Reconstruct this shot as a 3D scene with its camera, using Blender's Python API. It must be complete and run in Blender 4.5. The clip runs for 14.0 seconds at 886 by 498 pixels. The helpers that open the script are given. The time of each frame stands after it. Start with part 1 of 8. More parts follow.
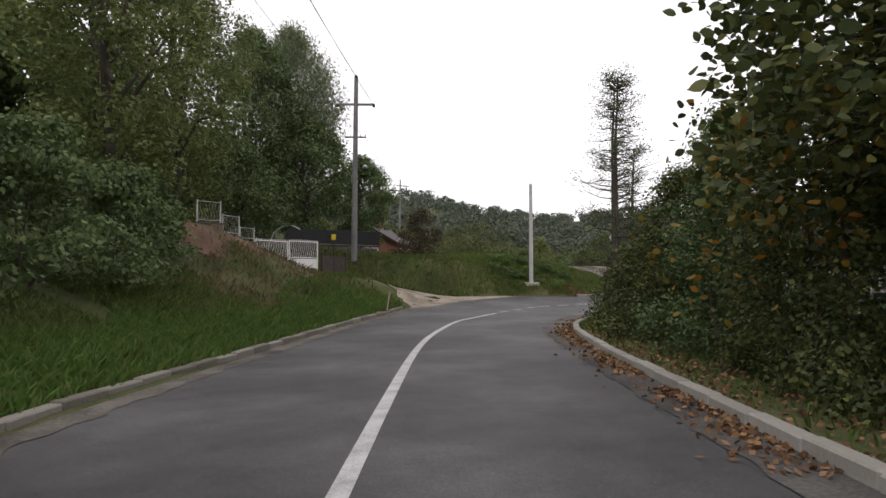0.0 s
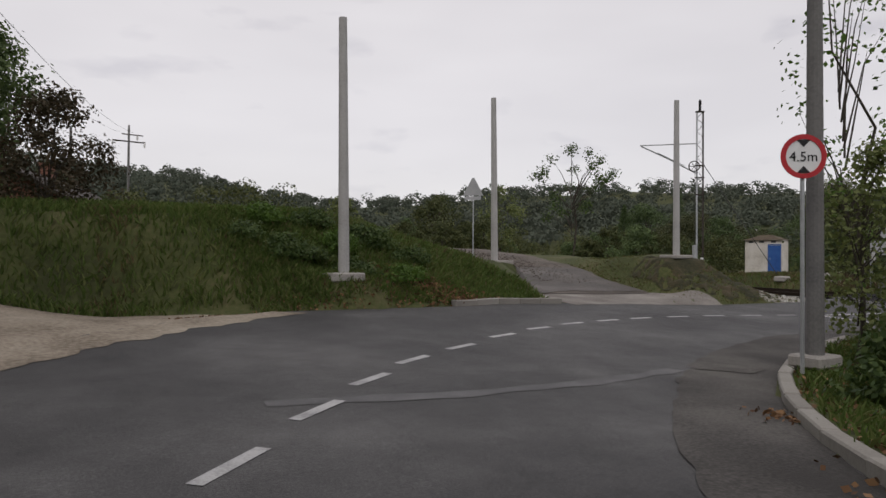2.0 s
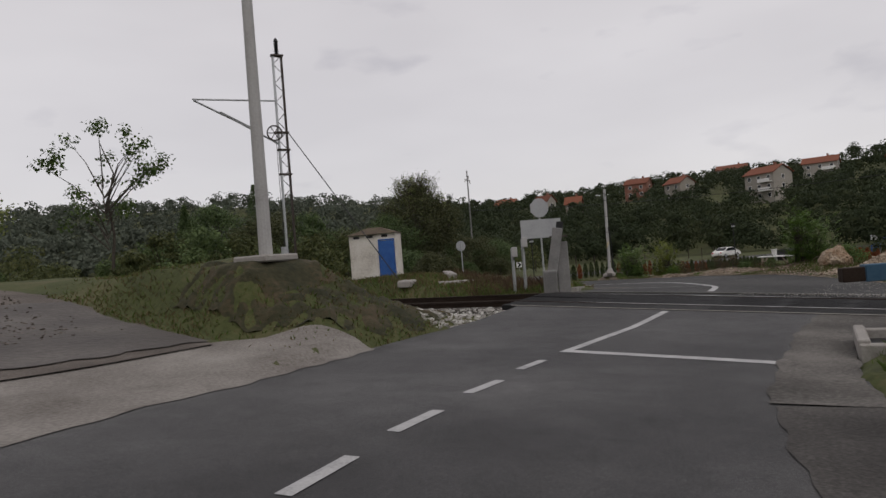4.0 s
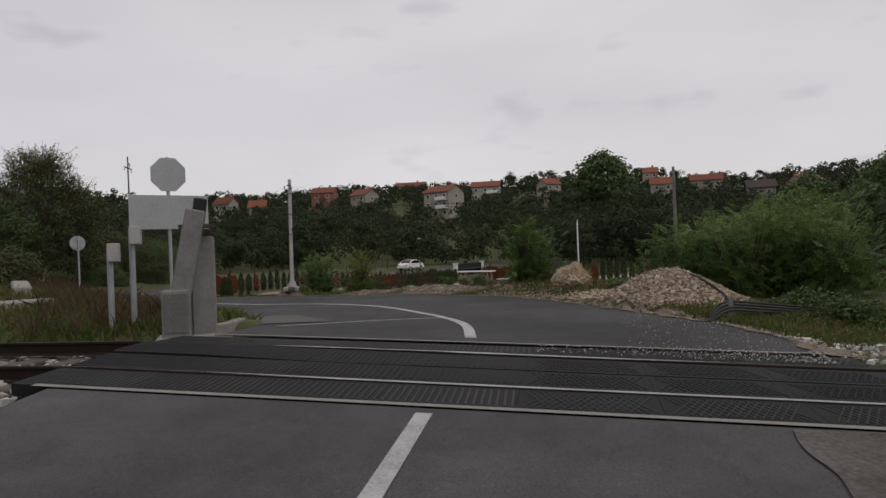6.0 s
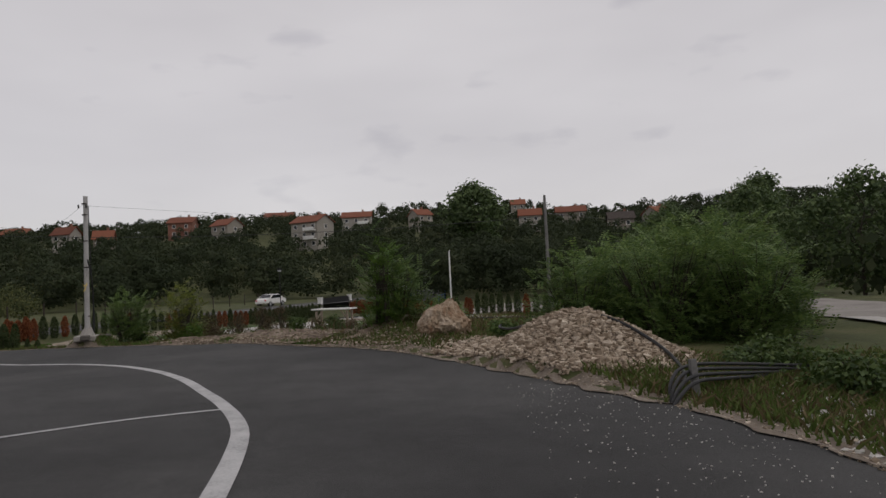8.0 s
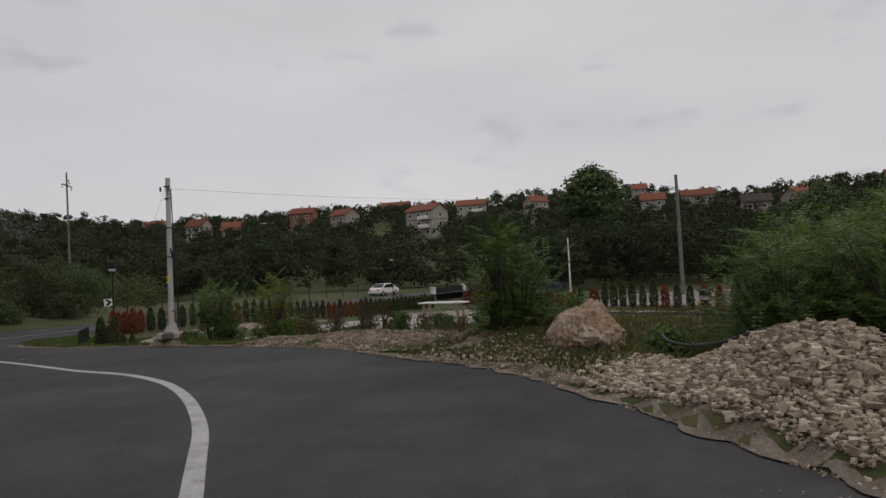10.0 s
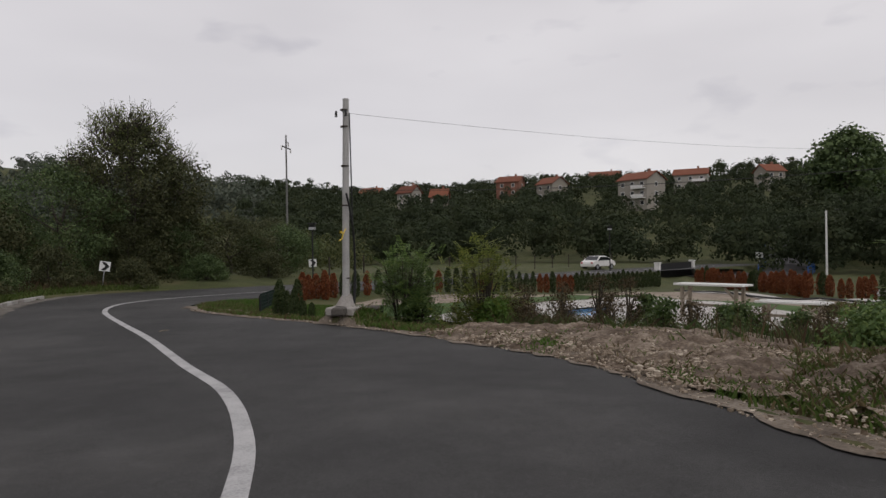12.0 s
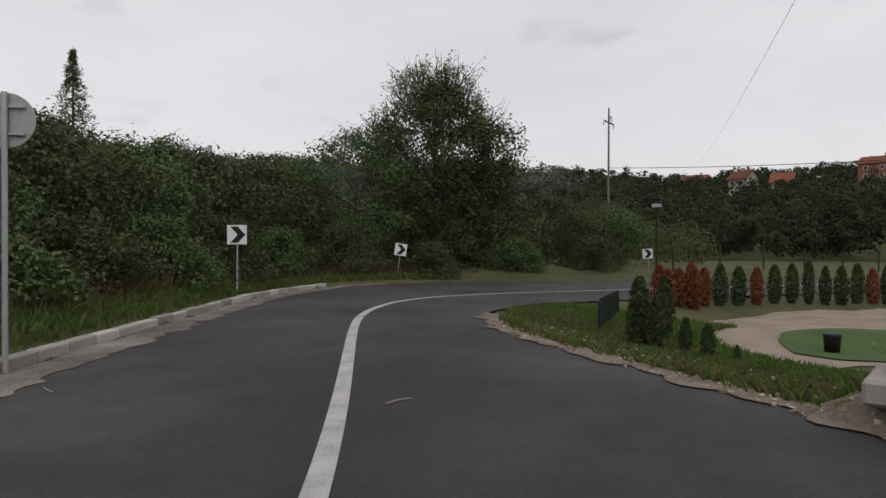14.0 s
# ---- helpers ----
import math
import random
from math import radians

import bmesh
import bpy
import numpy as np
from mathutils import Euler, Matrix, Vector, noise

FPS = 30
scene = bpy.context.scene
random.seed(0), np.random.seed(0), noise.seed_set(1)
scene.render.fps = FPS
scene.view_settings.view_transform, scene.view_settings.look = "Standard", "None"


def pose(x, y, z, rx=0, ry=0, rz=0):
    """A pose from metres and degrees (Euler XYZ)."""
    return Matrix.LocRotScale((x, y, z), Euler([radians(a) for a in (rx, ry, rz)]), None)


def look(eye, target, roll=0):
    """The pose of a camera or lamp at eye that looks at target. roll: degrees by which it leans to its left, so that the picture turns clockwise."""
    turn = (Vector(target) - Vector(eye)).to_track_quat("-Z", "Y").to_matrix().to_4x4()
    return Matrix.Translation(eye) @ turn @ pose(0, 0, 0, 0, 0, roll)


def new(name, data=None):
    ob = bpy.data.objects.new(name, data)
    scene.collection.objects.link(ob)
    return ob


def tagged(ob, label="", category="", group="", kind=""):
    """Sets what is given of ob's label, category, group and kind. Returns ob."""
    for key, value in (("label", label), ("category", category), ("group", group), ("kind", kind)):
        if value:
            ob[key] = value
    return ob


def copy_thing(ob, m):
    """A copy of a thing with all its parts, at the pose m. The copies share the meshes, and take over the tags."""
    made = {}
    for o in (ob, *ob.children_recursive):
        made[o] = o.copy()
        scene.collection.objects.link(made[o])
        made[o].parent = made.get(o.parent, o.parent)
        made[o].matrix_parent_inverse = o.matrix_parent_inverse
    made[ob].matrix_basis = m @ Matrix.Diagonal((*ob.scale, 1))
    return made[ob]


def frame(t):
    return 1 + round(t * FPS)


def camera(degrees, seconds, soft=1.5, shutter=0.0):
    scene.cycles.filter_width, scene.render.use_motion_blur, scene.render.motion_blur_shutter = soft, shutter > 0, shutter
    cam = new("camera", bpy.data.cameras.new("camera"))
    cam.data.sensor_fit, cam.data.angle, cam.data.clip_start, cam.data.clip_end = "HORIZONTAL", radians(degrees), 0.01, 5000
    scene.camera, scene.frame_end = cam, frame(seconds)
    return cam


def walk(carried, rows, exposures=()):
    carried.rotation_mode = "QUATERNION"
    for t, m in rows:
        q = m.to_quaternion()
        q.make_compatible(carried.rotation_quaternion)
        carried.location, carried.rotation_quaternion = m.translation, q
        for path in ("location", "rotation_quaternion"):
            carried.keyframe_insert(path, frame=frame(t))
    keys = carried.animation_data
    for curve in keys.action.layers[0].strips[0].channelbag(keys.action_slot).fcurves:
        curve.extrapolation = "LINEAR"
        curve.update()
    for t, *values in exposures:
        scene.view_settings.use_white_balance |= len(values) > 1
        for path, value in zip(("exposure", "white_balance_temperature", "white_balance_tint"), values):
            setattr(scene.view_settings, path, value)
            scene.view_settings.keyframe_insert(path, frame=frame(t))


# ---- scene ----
cam = camera(66.6, 14.0)
PATH = [
    (0, (0.0, 0.0, 1.35), (-0.018, 1.999, 1.401), 0.5),
    (0.5, (-0.074, 6.556, 1.206), (-0.008, 8.555, 1.251), 1.2),
    (1, (0.179, 12.924, 1.043), (0.376, 14.914, 1.078), 2.5),
    (1.5, (0.982, 18.839, 0.907), (1.359, 20.803, 0.93), 1.5),
    (2, (2.27, 23.983, 0.804), (2.881, 25.887, 0.831), 0.4),
    (2.5, (4.02, 27.988, 0.768), (4.927, 29.771, 0.779), -0.6),
    (3, (6.049, 31.096, 0.716), (7.247, 32.697, 0.741), -2.7),
    (3.5, (8.205, 33.463, 0.66), (9.62, 34.876, 0.696), -4.5),
    (4, (10.488, 35.384, 0.619), (12.079, 36.596, 0.652), -4.6),
    (4.2, (11.471, 36.039, 0.612), (13.121, 37.168, 0.645), -4.4),
    (6.3, (19.771, 39.02, 0.489), (21.752, 39.293, 0.507), -2.3),
    (6.5, (20.357, 39.005, 0.457), (22.346, 39.212, 0.49), -2.3),
    (7, (21.691, 39.032, 0.415), (23.69, 39.081, 0.467), -2.0),
    (7.2, (22.236, 38.985, 0.444), (24.235, 38.984, 0.516), -2.9),
    (9.3, (26.698, 38.983, 0.614), (28.692, 39.059, 0.747), -3.4),
    (9.5, (27.132, 39.073, 0.619), (29.122, 39.227, 0.748), -3.2),
    (10, (28.308, 39.387, 0.614), (30.278, 39.73, 0.674), -3.1),
    (10.5, (29.693, 39.868, 0.593), (31.631, 40.363, 0.603), -2.5),
    (11, (31.323, 40.531, 0.539), (33.225, 41.15, 0.536), -2.5),
    (11.5, (32.966, 41.305, 0.498), (34.819, 42.06, 0.519), -1.7),
    (12, (34.909, 42.406, 0.436), (36.69, 43.316, 0.432), -0.9),
    (12.5, (36.909, 43.848, 0.393), (38.572, 44.958, 0.436), -0.7),
    (13, (38.862, 45.672, 0.295), (40.369, 46.987, 0.315), 0.1),
    (13.5, (40.658, 47.806, 0.244), (42.013, 49.277, 0.261), 0.1),
    (14, (42.345, 50.028, 0.055), (43.548, 51.625, 0.035), 0.2),
]
walk(cam, [(t, look(eye, target, roll)) for t, eye, target, roll in PATH],
     [(0.0, 0.9), (0.5, 0.76), (1.0, 0.6), (1.5, 0.4), (2.0, 0.22), (3.0, 0.08), (6.5, 0.0), (7.2, -0.03), (9.5, -0.2), (10.2, -0.08), (11.0, 0.04), (12.5, 0.12), (14.0, 0.2)])

# ---- light: a closed overcast sky with a faint, wide sun behind the cloud ----
SUN_UP, SUN_ROUND = 48.0, 215.0
world = bpy.data.worlds.new("world")
scene.world = world
world.use_nodes = True
wn, wl = world.node_tree.nodes, world.node_tree.links
wn.clear()
sky = wn.new("ShaderNodeTexSky")
sky.sky_type, sky.sun_disc = "NISHITA", False
sky.sun_elevation, sky.sun_rotation = radians(SUN_UP), radians(SUN_ROUND)
sky_bg = wn.new("ShaderNodeBackground")
sky_bg.inputs["Strength"].default_value = 0.012
wl.new(sky.outputs["Color"], sky_bg.inputs["Color"])
cloud_at = wn.new("ShaderNodeTexCoord")
cloud_map = wn.new("ShaderNodeMapping")
cloud_map.inputs["Scale"].default_value = (1.0, 1.0, 3.5)
cloud = wn.new("ShaderNodeTexNoise")
cloud.inputs["Scale"].default_value, cloud.inputs["Detail"].default_value = 2.2, 3.0
cloud_ramp = wn.new("ShaderNodeValToRGB")
cloud_ramp.color_ramp.elements[0].color = (0.67, 0.635, 0.645, 1)
cloud_ramp.color_ramp.elements[1].color = (0.772, 0.735, 0.742, 1)
cloud_ramp.color_ramp.elements[0].position, cloud_ramp.color_ramp.elements[1].position = 0.3, 0.75
cloud_bg = wn.new("ShaderNodeBackground")
cloud_bg.inputs["Strength"].default_value = 0.86
cover = wn.new("ShaderNodeAddShader")
wout = wn.new("ShaderNodeOutputWorld")
wl.new(cloud_at.outputs["Generated"], cloud_map.inputs["Vector"])
wl.new(cloud_map.outputs["Vector"], cloud.inputs["Vector"])
wl.new(cloud.outputs["Fac"], cloud_ramp.inputs["Fac"])
streak_map = wn.new("ShaderNodeMapping")
streak_map.inputs["Scale"].default_value = (1.0, 1.0, 2.6)
streak = wn.new("ShaderNodeTexNoise")
streak.inputs["Scale"].default_value, streak.inputs["Detail"].default_value, streak.inputs["Roughness"].default_value = 7.0, 4.0, 0.45
streak_ramp = wn.new("ShaderNodeValToRGB")
streak_ramp.color_ramp.elements[0].color, streak_ramp.color_ramp.elements[1].color = (1, 1, 1, 1), (0.86, 0.86, 0.88, 1)
streak_ramp.color_ramp.elements[0].position, streak_ramp.color_ramp.elements[1].position = 0.6, 0.72
shade = wn.new("ShaderNodeMix")
shade.data_type, shade.blend_type = "RGBA", "MULTIPLY"
shade.inputs["Factor"].default_value = 1.0
wl.new(cloud_at.outputs["Generated"], streak_map.inputs["Vector"])
wl.new(streak_map.outputs["Vector"], streak.inputs["Vector"])
wl.new(streak.outputs["Fac"], streak_ramp.inputs["Fac"])
wl.new(cloud_ramp.outputs["Color"], shade.inputs[6])
wl.new(streak_ramp.outputs["Color"], shade.inputs[7])
wl.new(shade.outputs[2], cloud_bg.inputs["Color"])
wl.new(sky_bg.outputs["Background"], cover.inputs[0])
wl.new(cloud_bg.outputs["Background"], cover.inputs[1])
wl.new(cover.outputs["Shader"], wout.inputs["Surface"])
sun_data = bpy.data.lights.new("sun", "SUN")
sun_data.energy, sun_data.angle, sun_data.color = 0.6, radians(40), (1.0, 0.97, 0.93)
sun = new("sun", sun_data)
sun.rotation_euler = (radians(90 - SUN_UP), 0, radians(180 - SUN_ROUND))


# ---- materials ----
def material(name, tones, scale=3.0, fine=40.0, rough=0.85, metal=0.0, bump=0.3, bump_scale=None, island=0.0,
             piece=0.0, leaf=0.0, stretch=(1, 1, 1), spec=0.3, sharp=0.44):
    """A surface of two or three tones mixed at two scales, with fine relief."""
    m = bpy.data.materials.new(name)
    m.use_nodes = True
    n, l = m.node_tree.nodes, m.node_tree.links
    bsdf = n["Principled BSDF"]
    bsdf.inputs["Roughness"].default_value, bsdf.inputs["Metallic"].default_value = rough, metal
    bsdf.inputs["Specular IOR Level"].default_value = spec
    at = n.new("ShaderNodeTexCoord")
    mp = n.new("ShaderNodeMapping")
    mp.inputs["Scale"].default_value = stretch
    l.new(at.outputs["Object"], mp.inputs["Vector"])
    big, small = n.new("ShaderNodeTexNoise"), n.new("ShaderNodeTexNoise")
    big.inputs["Scale"].default_value, big.inputs["Detail"].default_value = scale, 4
    small.inputs["Scale"].default_value, small.inputs["Detail"].default_value = fine, 3
    for t in (big, small):
        l.new(mp.outputs["Vector"], t.inputs["Vector"])
    mix = n.new("ShaderNodeMix")
    mix.inputs[0].default_value = 0.4
    l.new(big.outputs["Fac"], mix.inputs[2])
    l.new(small.outputs["Fac"], mix.inputs[3])
    value = mix.outputs[0]
    extra = None
    if island:
        extra, amount = n.new("ShaderNodeNewGeometry").outputs["Random Per Island"], island
    if piece:
        extra, amount = n.new("ShaderNodeObjectInfo").outputs["Random"], piece
    if extra:
        mix2 = n.new("ShaderNodeMix")
        mix2.inputs[0].default_value = amount
        l.new(value, mix2.inputs[2])
        l.new(extra, mix2.inputs[3])
        value = mix2.outputs[0]
    ramp = n.new("ShaderNodeValToRGB")
    low, high = (0.5 - sharp / 2, 0.5 + sharp / 2) if not extra else (0.12, 0.88)
    while len(ramp.color_ramp.elements) < len(tones):
        ramp.color_ramp.elements.new(0.5)
    for i, c in enumerate(tones):
        ramp.color_ramp.elements[i].position = low + (high - low) * i / max(1, len(tones) - 1)
        ramp.color_ramp.elements[i].color = (*c, 1)
    l.new(value, ramp.inputs["Fac"])
    l.new(ramp.outputs["Color"], bsdf.inputs["Base Color"])
    if bump:
        relief = n.new("ShaderNodeTexNoise")
        relief.inputs["Scale"].default_value, relief.inputs["Detail"].default_value = bump_scale or fine, 4
        l.new(mp.outputs["Vector"], relief.inputs["Vector"])
        bm_node = n.new("ShaderNodeBump")
        bm_node.inputs["Strength"].default_value, bm_node.inputs["Distance"].default_value = bump, 0.02
        l.new(relief.outputs["Fac"], bm_node.inputs["Height"])
        l.new(bm_node.outputs["Normal"], bsdf.inputs["Normal"])
    if leaf:
        thin = n.new("ShaderNodeBsdfTranslucent")
        l.new(ramp.outputs["Color"], thin.inputs["Color"])
        both = n.new("ShaderNodeMixShader")
        both.inputs[0].default_value = leaf
        l.new(bsdf.outputs["BSDF"], both.inputs[1])
        l.new(thin.outputs["BSDF"], both.inputs[2])
        l.new(both.outputs["Shader"], n["Material Output"].inputs["Surface"])
    return m


def asphalt(name, tones, rough, spec, wear):
    """Rolled asphalt: broad patches, blotches, stone grain and pale worn chips."""
    m = material(name, tones, 0.35, 60, rough, bump=0.5, bump_scale=130, spec=spec, sharp=0.2)
    n, l = m.node_tree.nodes, m.node_tree.links
    at = next(k for k in n if k.type == "TEX_COORD")
    bsdf = n["Principled BSDF"]
    ramp = next(k for k in n if k.type == "VALTORGB")
    blotch, chips = n.new("ShaderNodeTexNoise"), n.new("ShaderNodeTexNoise")
    blotch.inputs["Scale"].default_value, blotch.inputs["Detail"].default_value, blotch.inputs["Roughness"].default_value = 1.7, 6, 0.7
    chips.inputs["Scale"].default_value, chips.inputs["Detail"].default_value = 34, 2
    for t in (blotch, chips):
        l.new(at.outputs["Object"], t.inputs["Vector"])
    tone = n.new("ShaderNodeMapRange")
    tone.inputs["From Min"].default_value, tone.inputs["From Max"].default_value = 0.32, 0.68
    tone.inputs["To Min"].default_value, tone.inputs["To Max"].default_value = 1 - wear, 1 + wear
    l.new(blotch.outputs["Fac"], tone.inputs["Value"])
    bright = n.new("ShaderNodeMapRange")
    bright.inputs["From Min"].default_value, bright.inputs["From Max"].default_value = 0.6, 0.74
    bright.inputs["To Min"].default_value, bright.inputs["To Max"].default_value = 1.0, 1.0 + 2.2 * wear
    l.new(chips.outputs["Fac"], bright.inputs["Value"])
    both = n.new("ShaderNodeMath")
    both.operation = "MULTIPLY"
    l.new(tone.outputs["Result"], both.inputs[0])
    l.new(bright.outputs["Result"], both.inputs[1])
    scaled = n.new("ShaderNodeVectorMath")
    scaled.operation = "SCALE"
    l.new(ramp.outputs["Color"], scaled.inputs[0])
    l.new(both.outputs["Value"], scaled.inputs["Scale"])
    l.new(scaled.outputs["Vector"], bsdf.inputs["Base Color"])
    return m


ASPHALT = asphalt("asphalt", [(0.0346, 0.0332, 0.0345), (0.0565, 0.0545, 0.0555), (0.0905, 0.0875, 0.0875)], 0.68, 0.35, 0.26)
ASPHALT_FAR = asphalt("newer_asphalt", [(0.034, 0.0334, 0.033), (0.047, 0.0462, 0.0455), (0.0615, 0.0598, 0.0585)], 0.74, 0.2, 0.2)
CONCRETE = material("concrete", [(0.2, 0.185, 0.17), (0.3, 0.28, 0.26), (0.38, 0.36, 0.33)], 1.1, 30, 0.9)
OLD_CONCRETE = material("weathered_concrete", [(0.0649, 0.0574, 0.0499), (0.1048, 0.0949, 0.0849), (0.1348, 0.1248, 0.1123)], 0.9, 22, 0.92)
KERB = material("kerb_concrete", [(0.164, 0.1517, 0.1353), (0.2624, 0.246, 0.2214), (0.3444, 0.328, 0.3034)], 2.5, 30, 0.9, piece=0.3)
PAINT = material("road_paint", [(0.1936, 0.1892, 0.1936), (0.4048, 0.4004, 0.4004), (0.5104, 0.5060, 0.5016)], 3.0, 45, 0.7, bump=0.2)
GRASS_EARTH = material("grassy_earth", [(0.035, 0.04, 0.014), (0.06, 0.07, 0.022), (0.095, 0.085, 0.04)], 0.5, 9, 0.95, bump=1.0, bump_scale=12, sharp=0.28)
DIRT = material("dirt", [(0.13, 0.105, 0.078), (0.25, 0.21, 0.165), (0.35, 0.305, 0.245)], 0.8, 14, 0.95, bump=0.8, bump_scale=25, sharp=0.28)
GRAVEL = material("gravel_road", [(0.06, 0.05, 0.043), (0.115, 0.098, 0.085), (0.2, 0.176, 0.155)], 0.9, 30, 0.95, bump=0.9, bump_scale=40)
PALE_GRAVEL = material("pale_gravel", [(0.1768, 0.1360, 0.1020), (0.2720, 0.2244, 0.1768), (0.3400, 0.2924, 0.2448)], 1.0, 30, 0.95, bump=0.9, bump_scale=45)
LAWN = material("lawn", [(0.035, 0.07, 0.018), (0.055, 0.1, 0.025), (0.08, 0.12, 0.035)], 0.8, 25, 0.95, bump=0.6)
POLE = material("pole_concrete", [(0.3, 0.29, 0.28), (0.4, 0.39, 0.38), (0.46, 0.45, 0.44)], 1.2, 25, 0.85, bump=0.2)
OLD_POLE = material("old_pole_concrete", [(0.1, 0.1, 0.1), (0.16, 0.155, 0.15), (0.2, 0.195, 0.19)], 1.2, 25, 0.9, bump=0.2)
BARK = material("bark", [(0.03, 0.025, 0.02), (0.06, 0.05, 0.04), (0.09, 0.08, 0.065)], 4, 30, 0.95, bump=0.8, stretch=(1, 1, 0.25))
LEAF = material("leaves", [(0.0302, 0.0544, 0.0151), (0.0605, 0.0998, 0.0258), (0.1135, 0.1512, 0.0423)], 0.6, 6, 0.6, bump=0, island=0.6, leaf=0.3)
LEAF_DARK = material("dark_leaves", [(0.0346, 0.0576, 0.0230), (0.0720, 0.1093, 0.0374), (0.1296, 0.1727, 0.0634)], 0.5, 6, 0.65, bump=0, island=0.6, leaf=0.25)
LEAF_THICKET = material("thicket_leaves", [(0.026, 0.032, 0.014), (0.062, 0.07, 0.028), (0.125, 0.118, 0.05)], 0.4, 3, 0.7, bump=0, island=0.4, leaf=0.22)
LEAF_SCRUB = material("scrub_leaves", [(0.03, 0.04, 0.015), (0.072, 0.086, 0.03), (0.15, 0.145, 0.05)], 0.12, 1.0, 0.75, bump=0, island=0.4, leaf=0.25)
LEAF_WILLOW = material("willow_leaves", [(0.085, 0.108, 0.058), (0.145, 0.175, 0.09), (0.22, 0.242, 0.135)], 0.6, 6, 0.6, bump=0, island=0.6, leaf=0.35)
LEAF_OLIVE = material("olive_leaves", [(0.0700, 0.0910, 0.0252), (0.1330, 0.1610, 0.0490), (0.2310, 0.2520, 0.0910)], 0.5, 6, 0.6, bump=0, island=0.55, leaf=0.35)
LEAF_AUTUMN = material("autumn_leaves", [(0.08, 0.075, 0.014), (0.19, 0.13, 0.018), (0.3, 0.14, 0.016)], 0.6, 6, 0.6, bump=0, island=0.7, leaf=0.35)
LEAF_BROWN = material("fallen_leaves", [(0.075, 0.038, 0.02), (0.15, 0.08, 0.038), (0.26, 0.15, 0.075)], 0.9, 8, 0.85, bump=0, island=0.8)
LEAF_FRESH = material("fresh_leaves", [(0.05, 0.1, 0.016), (0.08, 0.145, 0.022), (0.12, 0.19, 0.035)], 0.8, 6, 0.6, bump=0, island=0.6, leaf=0.35)
LEAF_RED = material("rust_needles", [(0.11, 0.03, 0.014), (0.2, 0.06, 0.022), (0.25, 0.1, 0.035)], 2, 12, 0.8, bump=0, island=0.6, leaf=0.2)
LEAF_THUJA = material("thuja_needles", [(0.026, 0.042, 0.014), (0.046, 0.066, 0.022), (0.075, 0.092, 0.032)], 2, 12, 0.8, bump=0, island=0.6, leaf=0.2)
WOODS = material("far_woods", [(0.014, 0.022, 0.0105), (0.031, 0.043, 0.018), (0.08, 0.082, 0.033)], 0.09, 0.4, 0.85, bump=0, island=0.1, leaf=0.2)
# leaf tones lifted and greyed: distance haze painted into the colour
WOODS_HAZE = material("hazed_woods", [(0.055, 0.068, 0.052), (0.082, 0.097, 0.072), (0.115, 0.125, 0.092)], 0.02, 0.3, 0.9, bump=0, island=0.5, leaf=0.2)
GRASS = material("grass_blades", [(0.0462, 0.0726, 0.0158), (0.0858, 0.1320, 0.0264), (0.1716, 0.1650, 0.0660)], 0.35, 5, 0.8, bump=0, island=0.45, leaf=0.3)
DRY = material("dry_grass", [(0.075, 0.06, 0.028), (0.13, 0.1, 0.05), (0.2, 0.155, 0.085)], 0.5, 6, 0.9, bump=0, island=0.6, leaf=0.25)
ROCK = material("limestone", [(0.17, 0.085, 0.045), (0.3, 0.225, 0.155), (0.43, 0.36, 0.285)], 1.9, 12, 0.95, bump=1.0, bump_scale=14, sharp=0.36)
RUBBLE = material("rubble_stone", [(0.17, 0.125, 0.085), (0.36, 0.29, 0.218), (0.54, 0.465, 0.375)], 2, 20, 0.95, bump=0.4, island=0.7)
RUBBLE_PIECE = material("rubble_block", [(0.16, 0.115, 0.08), (0.32, 0.255, 0.19), (0.48, 0.41, 0.33)], 3, 25, 0.95, bump=0.5, piece=0.6)
BALLAST = material("ballast_stone", [(0.3, 0.285, 0.26), (0.46, 0.44, 0.41), (0.6, 0.58, 0.55)], 2, 20, 0.95, bump=0.4, island=0.7)
RUST = material("rusty_rail", [(0.0165, 0.0105, 0.0078), (0.0285, 0.0180, 0.0126), (0.0420, 0.0300, 0.0225)], 3, 30, 0.75, metal=0.4)
STEEL = material("galvanised_steel", [(0.34, 0.35, 0.36), (0.42, 0.43, 0.44), (0.5, 0.51, 0.52)], 3, 30, 0.5, metal=0.6, bump=0.05)
DARK_STEEL = material("weathered_steel", [(0.04, 0.03, 0.026), (0.065, 0.052, 0.045), (0.09, 0.078, 0.07)], 3, 30, 0.7, metal=0.5, bump=0.1)
SIGN_BACK = material("sign_back", [(0.3, 0.3, 0.31), (0.38, 0.385, 0.39), (0.43, 0.435, 0.44)], 2, 20, 0.55, metal=0.3, bump=0.03)
WHITE = material("white_paint", [(0.56, 0.55, 0.52), (0.72, 0.71, 0.69), (0.78, 0.77, 0.75)], 1.5, 20, 0.7, bump=0.08)
SIGN_WHITE = material("sign_white", [(0.72, 0.72, 0.72), (0.78, 0.78, 0.78)], 2, 20, 0.45, bump=0)
RED = material("sign_red", [(0.4, 0.022, 0.03), (0.5, 0.035, 0.045)], 2, 20, 0.45, bump=0)
BLACK = material("black_plastic", [(0.012, 0.012, 0.013), (0.024, 0.024, 0.025)], 4, 40, 0.55, bump=0.05)
RUBBER = material("rubber_panel", [(0.0078, 0.0078, 0.0084), (0.0143, 0.0143, 0.0149), (0.0234, 0.0234, 0.0240)], 1.2, 40, 0.75, bump=0.3, piece=0.25, spec=0.2)
